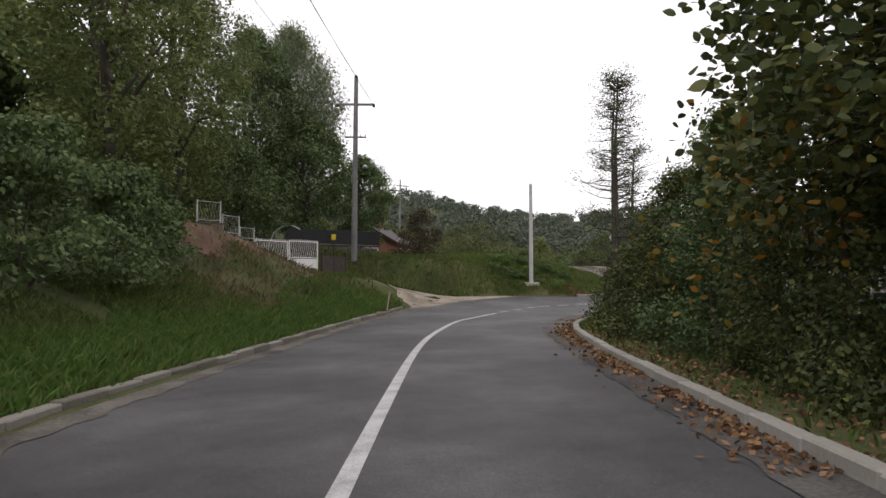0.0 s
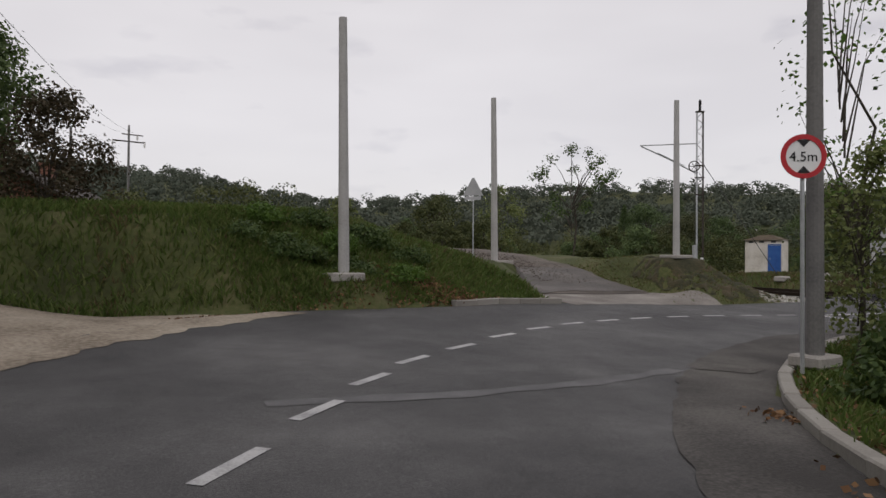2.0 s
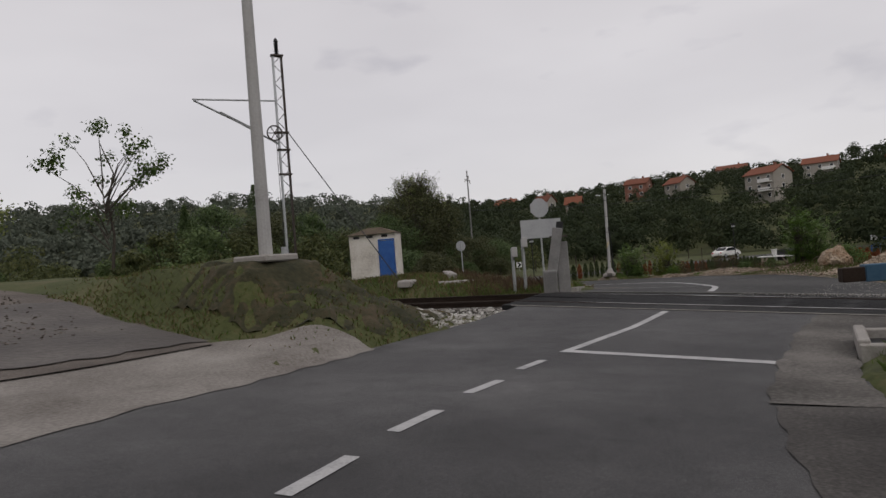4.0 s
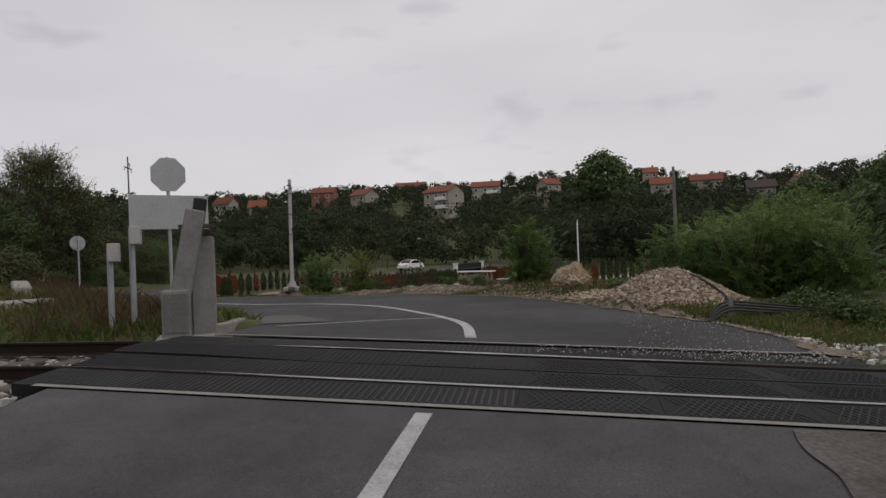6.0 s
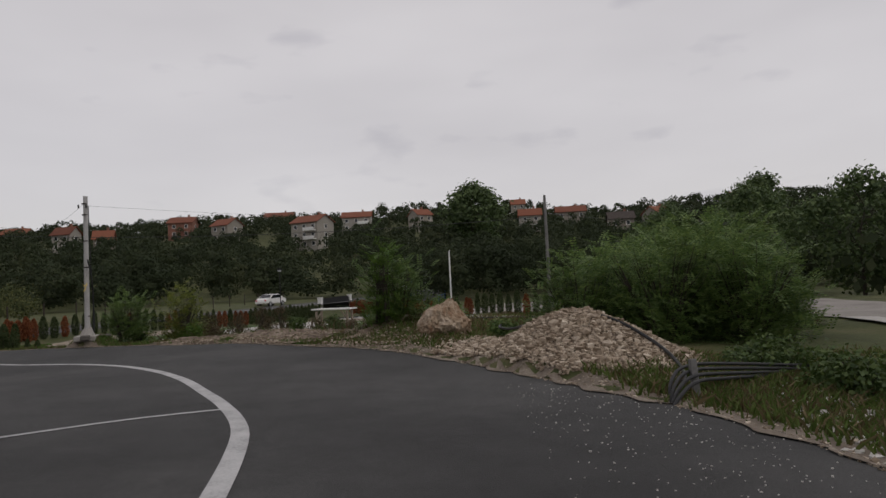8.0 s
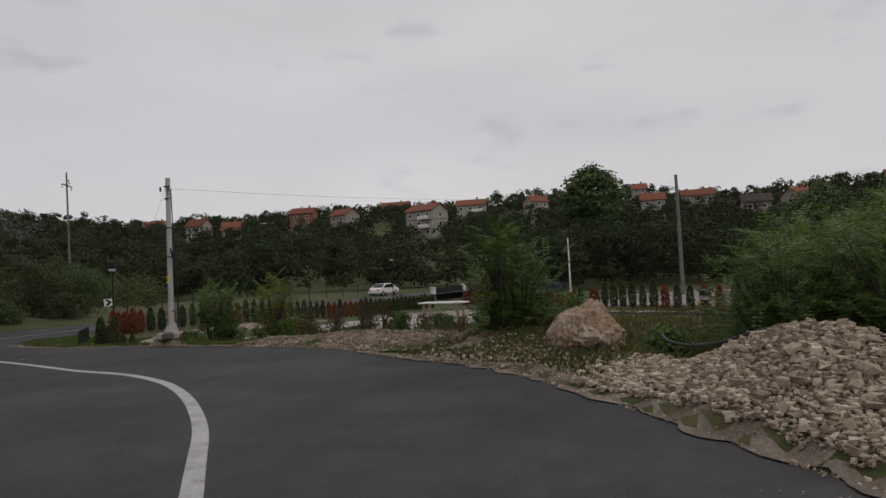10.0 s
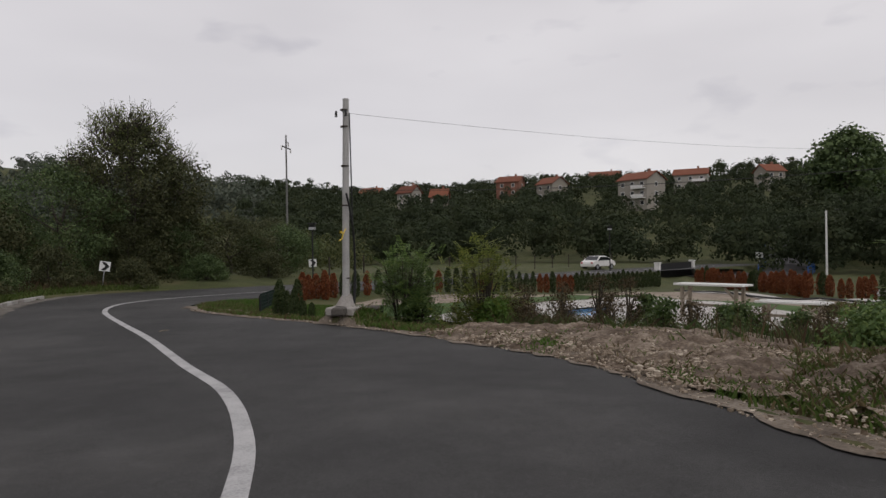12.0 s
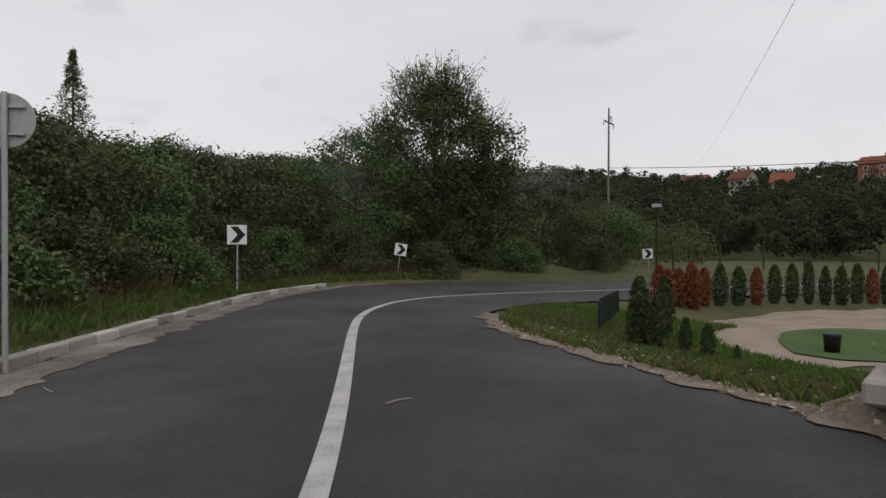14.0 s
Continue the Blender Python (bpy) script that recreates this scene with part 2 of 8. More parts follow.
BLUE = material("blue_paint", [(0.018, 0.07, 0.24), (0.03, 0.1, 0.32), (0.045, 0.125, 0.36)], 3, 25, 0.6, bump=0.1)
WIRE = material("wire", [(0.03, 0.03, 0.03), (0.05, 0.05, 0.05)], 4, 40, 0.7, bump=0)
ROOF = material("roof_tile", [(0.09, 0.032, 0.02), (0.17, 0.06, 0.034), (0.24, 0.095, 0.055)], 0.8, 12, 0.85, bump=0.5, piece=0.45)
PLASTER = material("plaster", [(0.19, 0.16, 0.13), (0.27, 0.245, 0.21), (0.36, 0.34, 0.31)], 0.6, 12, 0.9, bump=0.1, piece=0.5)
BRICK = material("house_brick", [(0.15, 0.07, 0.05), (0.22, 0.105, 0.075), (0.28, 0.15, 0.11)], 1.0, 14, 0.9, bump=0.2)
GLASS = material("dark_glass", [(0.015, 0.017, 0.02), (0.03, 0.033, 0.037)], 2, 20, 0.12, bump=0, spec=0.6)
WOOD = material("grey_wood", [(0.17, 0.14, 0.105), (0.27, 0.225, 0.175), (0.36, 0.31, 0.25)], 3, 30, 0.85, stretch=(1, 1, 0.3))
YELLOW = material("yellow_plastic", [(0.6, 0.42, 0.025), (0.7, 0.5, 0.04)], 3, 20, 0.5, bump=0)


# ---- mesh tools ----
def mesh_of(name, verts, faces, mat, smooth=False):
    """A mesh from arrays: corners, and faces of one size."""
    v, f = np.asarray(verts, np.float32), np.asarray(faces, np.int32)
    me = bpy.data.meshes.new(name)
    me.vertices.add(len(v))
    me.vertices.foreach_set("co", v.ravel())
    me.loops.add(f.size)
    me.loops.foreach_set("vertex_index", f.ravel())
    me.polygons.add(len(f))
    me.polygons.foreach_set("loop_start", np.arange(0, f.size, f.shape[1], dtype=np.int32))
    me.materials.append(mat)
    me.polygons.foreach_set("use_smooth", np.full(len(f), smooth))
    me.update(calc_edges=True)
    return me


def finish(bm, name, mat, smooth=False):
    me = bpy.data.meshes.new(name)
    bmesh.ops.recalc_face_normals(bm, faces=bm.faces)
    if smooth:
        for f in bm.faces:
            f.smooth = True
    bm.to_mesh(me)
    bm.free()
    me.materials.append(mat)
    return me


def part(name, bm, mat, parent, label="", smooth=False):
    ob = new(name, finish(bm, name, mat, smooth))
    ob.parent = parent
    return tagged(ob, label)


def piece_of(name, me, parent, m=None):
    ob = new(name, me)
    ob.parent = parent
    if m is not None:
        ob.matrix_basis = m
    return ob


def thing(name, m, label, category, group="", kind=""):
    ob = new(name)
    ob.empty_display_size = 0.2
    ob.matrix_basis = m
    return tagged(ob, label, category, group, kind)


def box(bm, at, size, turn=0.0, bevel=0.0, lean=None):
    m = Matrix.Translation(at) @ Matrix.Rotation(turn, 4, "Z")
    if lean is not None:
        m = m @ lean
    made = bmesh.ops.create_cube(bm, size=1.0, matrix=m @ Matrix.Diagonal((*size, 1)))["verts"]
    if bevel:
        edges = list({e for v in made for e in v.link_edges})
        bmesh.ops.bevel(bm, geom=edges, offset=bevel, segments=1, affect="EDGES")
    return bm


def tube(bm, points, radii, sides=8, cap=True):
    """A tube through points, with a radius at each."""
    pts = [Vector(p) for p in points]
    if not isinstance(radii, (list, tuple)):
        radii = [radii] * len(pts)
    rings, ref = [], None
    for i, p in enumerate(pts):
        d = (pts[min(i + 1, len(pts) - 1)] - pts[max(i - 1, 0)]).normalized()
        if ref is None or abs(ref.dot(d)) > 0.95:
            ref = Vector((0, 0, 1)) if abs(d.z) < 0.9 else Vector((1, 0, 0))
        u = d.cross(ref).normalized()
        v = u.cross(d).normalized()
        rings.append([bm.verts.new(p + radii[i] * (math.cos(a) * u + math.sin(a) * v)) for a in [2 * math.pi * k / sides for k in range(sides)]])
    for a, b in zip(rings, rings[1:]):
        for k in range(sides):
            bm.faces.new((a[k], a[(k + 1) % sides], b[(k + 1) % sides], b[k]))
    if cap:
        bm.faces.new(rings[0][::-1])
        bm.faces.new(rings[-1])
    return bm


def plate(bm, outline, thick, m=None):
    """A flat plate: outline in x and z, thick along y."""
    m = m or Matrix.Identity(4)
    front = [bm.verts.new(m @ Vector((x, -thick / 2, z))) for x, z in outline]
    back = [bm.verts.new(m @ Vector((x, thick / 2, z))) for x, z in outline]
    bm.faces.new(front)
    bm.faces.new(back[::-1])
    for i in range(len(outline)):
        j = (i + 1) % len(outline)
        bm.faces.new((front[j], front[i], back[i], back[j]))
    return bm


def round_outline(radius, n, start=0.0):
    return [(radius * math.cos(start + 2 * math.pi * k / n), radius * math.sin(start + 2 * math.pi * k / n)) for k in range(n)]


def resample(line, n):
    p = np.array(line, float)
    s = np.r_[0, np.cumsum(np.linalg.norm(np.diff(p, axis=0), axis=1))]
    return np.stack([np.interp(np.linspace(0, s[-1], n), s, p[:, k]) for k in range(p.shape[1])], 1)


def rounded(line, rounds=2):
    """Cuts the corners of a line."""
    p = np.array(line, float)
    for _ in range(rounds):
        q = np.empty((2 * len(p) - 2, p.shape[1]))
        q[0::2], q[1::2] = 0.75 * p[:-1] + 0.25 * p[1:], 0.25 * p[:-1] + 0.75 * p[1:]
        p = np.vstack([p[:1], q[1:-1], p[-1:]])
    return p


# ---- lie of the land ----
# the road's axis: x, y, height, cross fall (positive: falls to the left)
AXIS = np.array([
    (0.0, -70.0, 1.2, 0.01),
    (0.00, -12.00, 0.10, 0.009),
    (0.00, -0.00, -0.01, 0.011),
    (-0.07, 6.60, -0.15, 0.022),
    (0.18, 12.89, -0.31, 0.039),
    (0.98, 18.84, -0.45, 0.025),
    (2.27, 23.98, -0.55, 0.004),
    (4.03, 28.00, -0.59, -0.020),
    (6.05, 31.10, -0.64, -0.049),
    (8.20, 33.46, -0.69, -0.069),
    (10.50, 35.39, -0.73, -0.077),
    (15.08, 37.33, -0.80, -0.061),
    (19.78, 39.02, -0.90, -0.040),
    (22.28, 38.98, -0.91, -0.042),
    (26.68, 38.98, -0.74, -0.051),
    (29.65, 39.85, -0.76, -0.047),
    (32.95, 41.30, -0.85, -0.032),
    (36.89, 43.84, -0.96, -0.011),
    (40.67, 47.82, -1.15, 0.001),
    (42.36, 50.06, -1.25, 0.002),
    (45.98, 56.96, -1.39, 0.000),
    (50.00, 64.00, -1.49, 0.000),
    (54.5, 66.6, -1.57, 0), (60, 66.3, -1.65, 0), (75, 63.6, -1.8, 0), (95, 57.8, -2.0, 0), (128, 48, -2.2, 0),
])
# edges of the paved ground, going east
LEFT = rounded([(-3.6, -70), (-3.9, 0), (-4.1, 9), (-4.02, 13), (-3.55, 19), (-3.2, 22), (-2.4, 26.6), (-1.7, 29.8), (-0.6, 33), (1.4, 36.4), (3.3, 37.5), (5.7, 38.5),
                (7.5, 39.3), (9.2, 40.2), (11.0, 41.0), (13, 41.5), (18.4, 43.2), (20.6, 43.4), (24, 43.8), (28.2, 43.9), (30.2, 44.5), (33, 46.6), (36, 49.2),
                (39, 52.7), (41.5, 56.4), (43.0, 58.9), (44.6, 61.3), (46.4, 63.9), (48.5, 66.9), (51.2, 70.0), (54, 72.4), (57, 73.2), (60.5, 72.4), (68, 70), (75, 67.8), (95, 61.3), (128, 51)])
RIGHT = rounded([(2.7, -70), (2.7, 0), (2.75, 11), (2.95, 14), (3.2, 17), (3.7, 20.3), (4.35, 22.8), (5.2, 25.1), (6.1, 26.9), (7.2, 28.8), (8.6, 30.5), (10.2, 32.1),
                 (11.9, 33.4), (13.8, 34.6), (15.5, 35.4), (17.5, 36), (20, 36.5), (22, 36.6), (24.5, 36.2), (27.4, 36.1), (28.4, 36.0), (30.1, 36.15), (32.8, 37.35),
                 (35.2, 38.4), (37.4, 39.5), (38.9, 40.4), (40.1, 41.6), (42.4, 43.6), (44, 44.9), (46, 48), (47.5, 51.2), (48.4, 53.6), (49.2, 56.3),
                 (49.9, 58.3), (50.7, 59.7), (52, 61.3), (54.5, 62.8), (58.3, 62.9), (66, 61.6), (75, 60), (95, 54.5), (125, 45)])


def on_axis(x, y):
    """Height of the road's plane, run along the axis and offset to its right."""
    p = np.stack([np.ravel(x), np.ravel(y)], 1).astype(float)
    best, out = np.full(len(p), 1e18), np.zeros((len(p), 3))
    run = np.r_[0, np.cumsum(np.hypot(*np.diff(AXIS[:, :2], axis=0).T))]
    for i in range(len(AXIS) - 1):
        a, d = AXIS[i, :2], AXIS[i + 1, :2] - AXIS[i, :2]
        k = np.clip(((p - a) @ d) / (d @ d), 0, 1)
        o = p - (a + k[:, None] * d)
        dist = (o**2).sum(1)
        w = d / np.hypot(*d)
        side = o[:, 0] * w[1] - o[:, 1] * w[0]
        near = dist < best
        best[near] = dist[near]
        row = AXIS[i] + k[:, None] * (AXIS[i + 1] - AXIS[i])
        z = row[:, 2] + np.clip(side, -7, 7) * row[:, 3]
        out[near] = np.stack([z, run[i] + k * np.hypot(*d), side], 1)[near]
    return out[:, 0], out[:, 1], out[:, 2]


def road_z(x, y):
    return on_axis(x, y)[0]


def inside(p, poly):
    odd = np.zeros(len(p), bool)
    for a, b in zip(poly, np.roll(poly, -1, axis=0)):
        cross = (a[1] > p[:, 1]) != (b[1] > p[:, 1])
        with np.errstate(divide="ignore", invalid="ignore"):
            at = (b[0] - a[0]) * (p[:, 1] - a[1]) / (b[1] - a[1]) + a[0]
        odd ^= cross & (p[:, 0] < at)
    return odd


def far_from(p, line):
    best = np.full(len(p), 1e18)
    for a, b in zip(line, line[1:]):
        d = b - a
        k = np.clip(((p - a) @ d) / (d @ d), 0, 1)
        best = np.minimum(best, ((p - (a + k[:, None] * d)) ** 2).sum(1))
    return np.sqrt(best)


def smooth(v, a, b):
    k = np.clip((v - a) / (b - a), 0, 1)
    return k * k * (3 - 2 * k)


def hump(x, y, cx, cy, rx, ry, h):
    return h * np.exp(-(((x - cx) / rx) ** 2) - ((y - cy) / ry) ** 2)


def waves(x, y, size, seed=0.0):
    return (np.sin(x / size + seed + 1.7 * np.sin(y / size * 0.7 + seed)) + np.sin(y / size * 1.3 + 2 * seed + 1.3 * np.sin(x / size * 0.9))) / 2


PAVED = np.vstack([LEFT, RIGHT[::-1]])
# height of the wooded skyline round the valley, by direction in degrees
HILL_TURN = (-180, -120, -60, -29, -23, -16, -11, -6, -1, 4, 9, 13, 17, 22, 28, 34, 37, 41, 45, 54, 60, 66, 73, 83, 90, 94, 98, 104, 125, 180)
HILL_TOP = (40, 36, 31, 31, 32.5, 30, 33, 35, 38.3, 37.3, 34, 34.5, 34.7, 32, 32, 30.8, 32, 36, 38, 40, 41, 38.5, 37, 33, 34, 37, 41.5, 43, 45, 40)


def lie(x, y):
    """Height of the ground, from its forms."""
    shape = np.shape(x)
    x, y = np.ravel(np.asarray(x, float)), np.ravel(np.asarray(y, float))
    p = np.stack([x, y], 1)
    zr, run, side = on_axis(x, y)
    isin = inside(p, PAVED)
    dl, dr = far_from(p, LEFT), far_from(p, RIGHT)
    d = np.minimum(dl, dr)
    left = dl < dr
    # west of the railway: a wooded slope on one side, a level wood on the other
    west = 0.9 + 0.2 * np.clip(-x - 6, 0, 14) + 1.1 * smooth(y, 34, 43) + 0.2 * smooth(y, 44, 60) - 1.25 * smooth(x, 3.5, 10.5)
    wood = -0.35 - 0.01 * np.clip(y, 0, 40)
    east_n = -0.9 + 0.9 * smooth(y, 46, 54) - 1.2 * smooth(x, 36, 60)
    east_s = -1.25 - 0.72 * smooth(x, 43, 54) - 0.75 * smooth(x, 58, 85)
    zl = west + (east_n - west) * smooth(x, 19.5, 23.5)
    zrt = wood + (east_s - wood) * smooth(x, 20, 32)
    gen = np.where(left, zl, zrt)
    reach = np.where(left, np.where(x < 22, np.where(y < 31, 6.0, 3.2), 5.0), np.where(x > 46, 2.6, 5.0))
    lift = np.where(left | (x < 24), 0.06, -0.02)
    z = zr + lift + (gen - zr - lift) * smooth(d, 0, 0.8) * np.clip(d / reach, 0, 1) ** 0.8
    z = np.where(isin, zr, z)
    # the lane to the gates and the gravel track cut into the bank
    lane = far_from(p, np.array([(1.8, 35.0), (-2.5, 36.3), (-7.5, 37.3), (-14, 38.6)]))
    lane_z = -0.36 + 1.25 * smooth(-x, -0.5, 8.5)
    z = np.where(isin, z, z + (lane_z - z) * (1 - smooth(lane, 2.9, 4.1)))
    track = far_from(p, np.array([(14.5, 42), (14.6, 47), (13.9, 54), (10.7, 61), (4, 68), (-14, 76)]))
    track_z = -0.62 + 2.0 * smooth(y, 40.5, 60)
    z = np.where(isin, z, z + (track_z - z) * (1 - smooth(track, 2.8, 4.0)))
    z += np.where(isin, 0, hump(x, y, 19.6, 47.5, 1.5, 1.6, 0.25))
    for px, py, pz, sx, sy in ((4.8, 38.95, 0.4, 0.9, 0.55), (48.55, 51.85, -1.02, 0.75, 0.65), (11.15, 45.8, 0.68, 1.0, 0.9), (-1.95, 42.9, 1.9, 2.0, 1.5)):
        z = np.where(isin, z, z + (pz - z) * np.exp(-(((x - px) / sx) ** 4) - ((y - py) / sy) ** 4))
    # steep earth mound under the pole by the rails
    mx = np.where(x < 18.0, (18.0 - x) * 1.6, np.maximum(x - 19.6, 0))
    my = np.where(y < 45.6, (45.6 - y) * (1.0 + 0.9 * (1 - smooth(x, 18.4, 20.2))), np.maximum(y - 49.0, 0) * 0.4)
    z = np.where(isin, z, np.maximum(z, 0.87 - 0.78 * np.hypot(mx, my)))
    # bank that carries the stepped fence
    foot_x = np.interp(y, (20, 24.5, 26, 28.3, 29.4, 31.7), (-11.2, -10.2, -9.65, -8.8, -8.4, -7.5))
    foot_z = np.interp(y, (17, 22, 24.5, 26, 28.3, 29.4, 31.7, 33.4), (-2, 2.3, 2.95, 2.95, 2.42, 1.95, 1.25, -1.0))
    z = np.where(isin, z, np.maximum(z, foot_z - 0.5 * np.maximum(x - foot_x - 0.25, 0) - 0.15 * np.maximum(foot_x - x, 0)))
    # railway bed
    z = z + (-0.98 - z) * (1 - smooth(np.abs(x - 25.8), 2.2, 3.4)) * np.where(isin, 0, 1) * (1 - smooth(np.abs(y - 44), 60, 90))
    # heap of rubble, and the spoil beside it
    z += np.where(isin, 0, hump(x, y, 36.05, 36.7, 2.3, 1.35, 0.78) + hump(x, y, 46.6, 44.6, 1.5, 2.0, 0.24) + hump(x, y, 43.2, 40.3, 2.0, 1.3, 0.7) + hump(x, y, 39.5, 38.9, 1.5, 1.1, 0.42) + hump(x, y, 47, 38.8, 3.0, 1.8, 0.45))
    # valley floor, and the hills round it up to their crest
    r = np.hypot(x - 30, y - 45)
    crest = np.interp(np.degrees(np.arctan2(y - 45, x - 30)), HILL_TURN, HILL_TOP) - 5.0
    z += -0.8 * smooth(r, 40, 90) * smooth(x, 40, 70)
    k = np.clip((r - 125) / 205, 0, 1)
    z += (crest - z) * k**0.95 + 1.2 * waves(x, y, 35, 1.0) * smooth(r, 150, 260) - 0.04 * np.clip(r - 330, 0, 500)
    z += np.where(isin, -0.14, 0.05 * waves(x, y, 0.9) + 0.09 * waves(x, y, 2.7, 2.0)) * np.where(isin, 1, smooth(d, 0.1, 1.5))
    return z.reshape(shape)


def steps(lo, hi, fine, far, grow=1.22):
    mid = np.arange(lo, hi + fine / 2, fine)
    out, step = [], fine
    v = hi
    while v < far:
        step *= grow
        v += min(step, 22)
        out.append(v)
    gap = np.array(out) - hi
    return np.r_[lo - gap[::-1], mid, hi + gap]


gx, gy = steps(-14, 76, 0.33, 800), steps(-8, 78, 0.33, 800)
GX, GY = np.meshgrid(gx, gy)
GZ = lie(GX, GY)
ix = np.arange(len(gx) * len(gy)).reshape(len(gy), len(gx))
ground_me = mesh_of("ground", np.stack([GX.ravel(), GY.ravel(), GZ.ravel()], 1),
                    np.stack([ix[:-1, :-1].ravel(), ix[:-1, 1:].ravel(), ix[1:, 1:].ravel(), ix[1:, :-1].ravel()], 1), GRASS_EARTH, True)


def land(x, y):
    """Height of the ground sheet."""
    shape = np.shape(x)
    x, y = np.ravel(np.asarray(x, float)), np.ravel(np.asarray(y, float))
    i, j = np.clip(np.searchsorted(gx, x) - 1, 0, len(gx) - 2), np.clip(np.searchsorted(gy, y) - 1, 0, len(gy) - 2)
    u, v = (x - gx[i]) / (gx[i + 1] - gx[i]), (y - gy[j]) / (gy[j + 1] - gy[j])
    z = (GZ[j, i] * (1 - u) + GZ[j, i + 1] * u) * (1 - v) + (GZ[j + 1, i] * (1 - u) + GZ[j + 1, i + 1] * u) * v
    return z.reshape(shape)


def land_at(x, y):
    return float(land(np.array([x]), np.array([y]))[0])


tagged(new("ground", ground_me), "rough grassy ground with bare earth patches", "ground", kind="structure")


def sheet(name, a, b, mat, label, category, dz=0.02, n=80, m=8, height=None, kind="structure", ragged=0.0, seed=1.0):
    """A surface laid on the ground between two edge lines."""
    a, b = resample(a, n), resample(b, n)
    if ragged:
        s = np.arange(n) * (60.0 / n) * (np.linalg.norm(np.diff(a, axis=0), axis=1).sum() / 14.0)
        for e, k in ((a, seed), (b, seed + 3)):
            e += (ragged * np.stack([np.sin(s * 1.9 + k) + np.sin(s * 0.83 + 2 * k), np.cos(s * 1.7 + k) + np.sin(s * 0.61 + k)], 1) * 0.5)
    k = np.linspace(0, 1, m)[None, :, None]
    p = (a[:, None] * (1 - k) + b[:, None] * k).reshape(-1, 2)
    z = (height or land)(p[:, 0], p[:, 1]) + dz
    g = np.arange(n * m).reshape(n, m)
    f = np.stack([g[:-1, :-1].ravel(), g[1:, :-1].ravel(), g[1:, 1:].ravel(), g[:-1, 1:].ravel()], 1)
    return tagged(new(name, mesh_of(name, np.c_[p, z], f, mat, True)), label, category, kind=kind)


def cut(line, start, end):
    """The stretch of a line between the points nearest to start and end."""
    i, j = (int(np.argmin(((line - np.array(q)) ** 2).sum(1))) for q in (start, end))
    return line[i : j + 1]


# road in stretches, so that its edges pair up
RL = [((-3.6, -70), (-1.7, 29.8)), ((-1.7, 29.8), (11.0, 41.0)), ((11.0, 41.0), (24.25, 43.8))]
RR = [((2.7, -70), (5.2, 25.1)), ((5.2, 25.1), (11.9, 33.4)), ((11.9, 33.4), (24.25, 36.25))]
la = np.vstack([resample(cut(LEFT, *s), c)[:-1] for s, c in zip(RL, (160, 60, 50))] + [[(24.25, 43.8)]])
ra = np.vstack([resample(cut(RIGHT, *s), c)[:-1] for s, c in zip(RR, (160, 60, 50))] + [[(24.25, 36.25)]])
sheet("road", la, ra, ASPHALT, "worn grey asphalt road with patched edges", "road", 0.0, len(la), 16, road_z)
FL = [((27.75, 43.9), (41.5, 56.4)), ((41.5, 56.4), (54, 72.4)), ((54, 72.4), (128, 51))]
FR = [((27.75, 36.1), (44, 44.9)), ((44, 44.9), (52, 61.3)), ((52, 61.3), (125, 45))]
lb = np.vstack([[(27.75, 43.9)]] + [resample(cut(LEFT, *s), c)[1:] for s, c in zip(FL, (70, 50, 60))])
rb = np.vstack([[(27.75, 36.1)]] + [resample(cut(RIGHT, *s), c)[1:] for s, c in zip(FR, (70, 50, 60))])
sheet("road_beyond", lb, rb, ASPHALT_FAR, "smooth dark asphalt road beyond the level crossing", "road", 0.0, len(lb), 16, road_z)


def line_mark(name, line, width, label, taper=1.0):
    p = rounded(line, 2)
    p = resample(p, max(3, int(np.linalg.norm(np.diff(p, axis=0), axis=1).sum() / 0.35)))
    d = np.gradient(p, axis=0)
    d /= np.linalg.norm(d, axis=1)[:, None]
    nrm = np.stack([-d[:, 1], d[:, 0]], 1) * width / 2
    return sheet(name, p + nrm, p - nrm, PAINT, label, "road marking", 0.006, len(p), 3, road_z)


line_mark("centre_line", [(-0.65, -60), (-0.68, 0), (-0.7, 8), (-0.68, 13.5), (-0.45, 18), (0.2, 22.9), (0.62, 24.4), (1.95, 27.6)], 0.15, "worn white centre line on asphalt")
line_mark("centre_line", [(19.4, 40.05), (24.1, 40.2)], 0.14, "white centre line before the rails")
line_mark("stop_line", [(19.38, 40.1), (19.4, 37.2)], 0.24, "wide white stop line before the rails")
line_mark("centre_line", [(27.95, 40.40), (29.30, 40.64), (30.60, 41.00), (32.10, 41.70), (33.35, 42.38), (34.75, 43.12), (36.27, 44.12), (37.28, 44.85), (37.97, 45.40), (38.72, 46.03), (39.42, 46.75), (39.97, 47.35), (40.75, 48.32), (41.32, 49.23), (41.92, 50.18), (42.80, 51.53), (43.94, 53.28), (44.47, 54.12), (45.32, 55.52), (46.32, 57.22), (47.97, 60.02), (49.17, 61.92), (50.47, 63.53), (52.38, 65.33), (55.19, 66.44), (59.30, 66.34), (68.00, 65.20), (75.00, 63.60), (95.00, 57.80), (120.00, 50.00)], 0.16, "bright white centre line curving along the road")
line_mark("side_lane_line", [(31.55, 41.5), (31.05, 42.35), (29.9, 43.3), (29.15, 43.8)], 0.09, "thin white line across the mouth of the side lane")

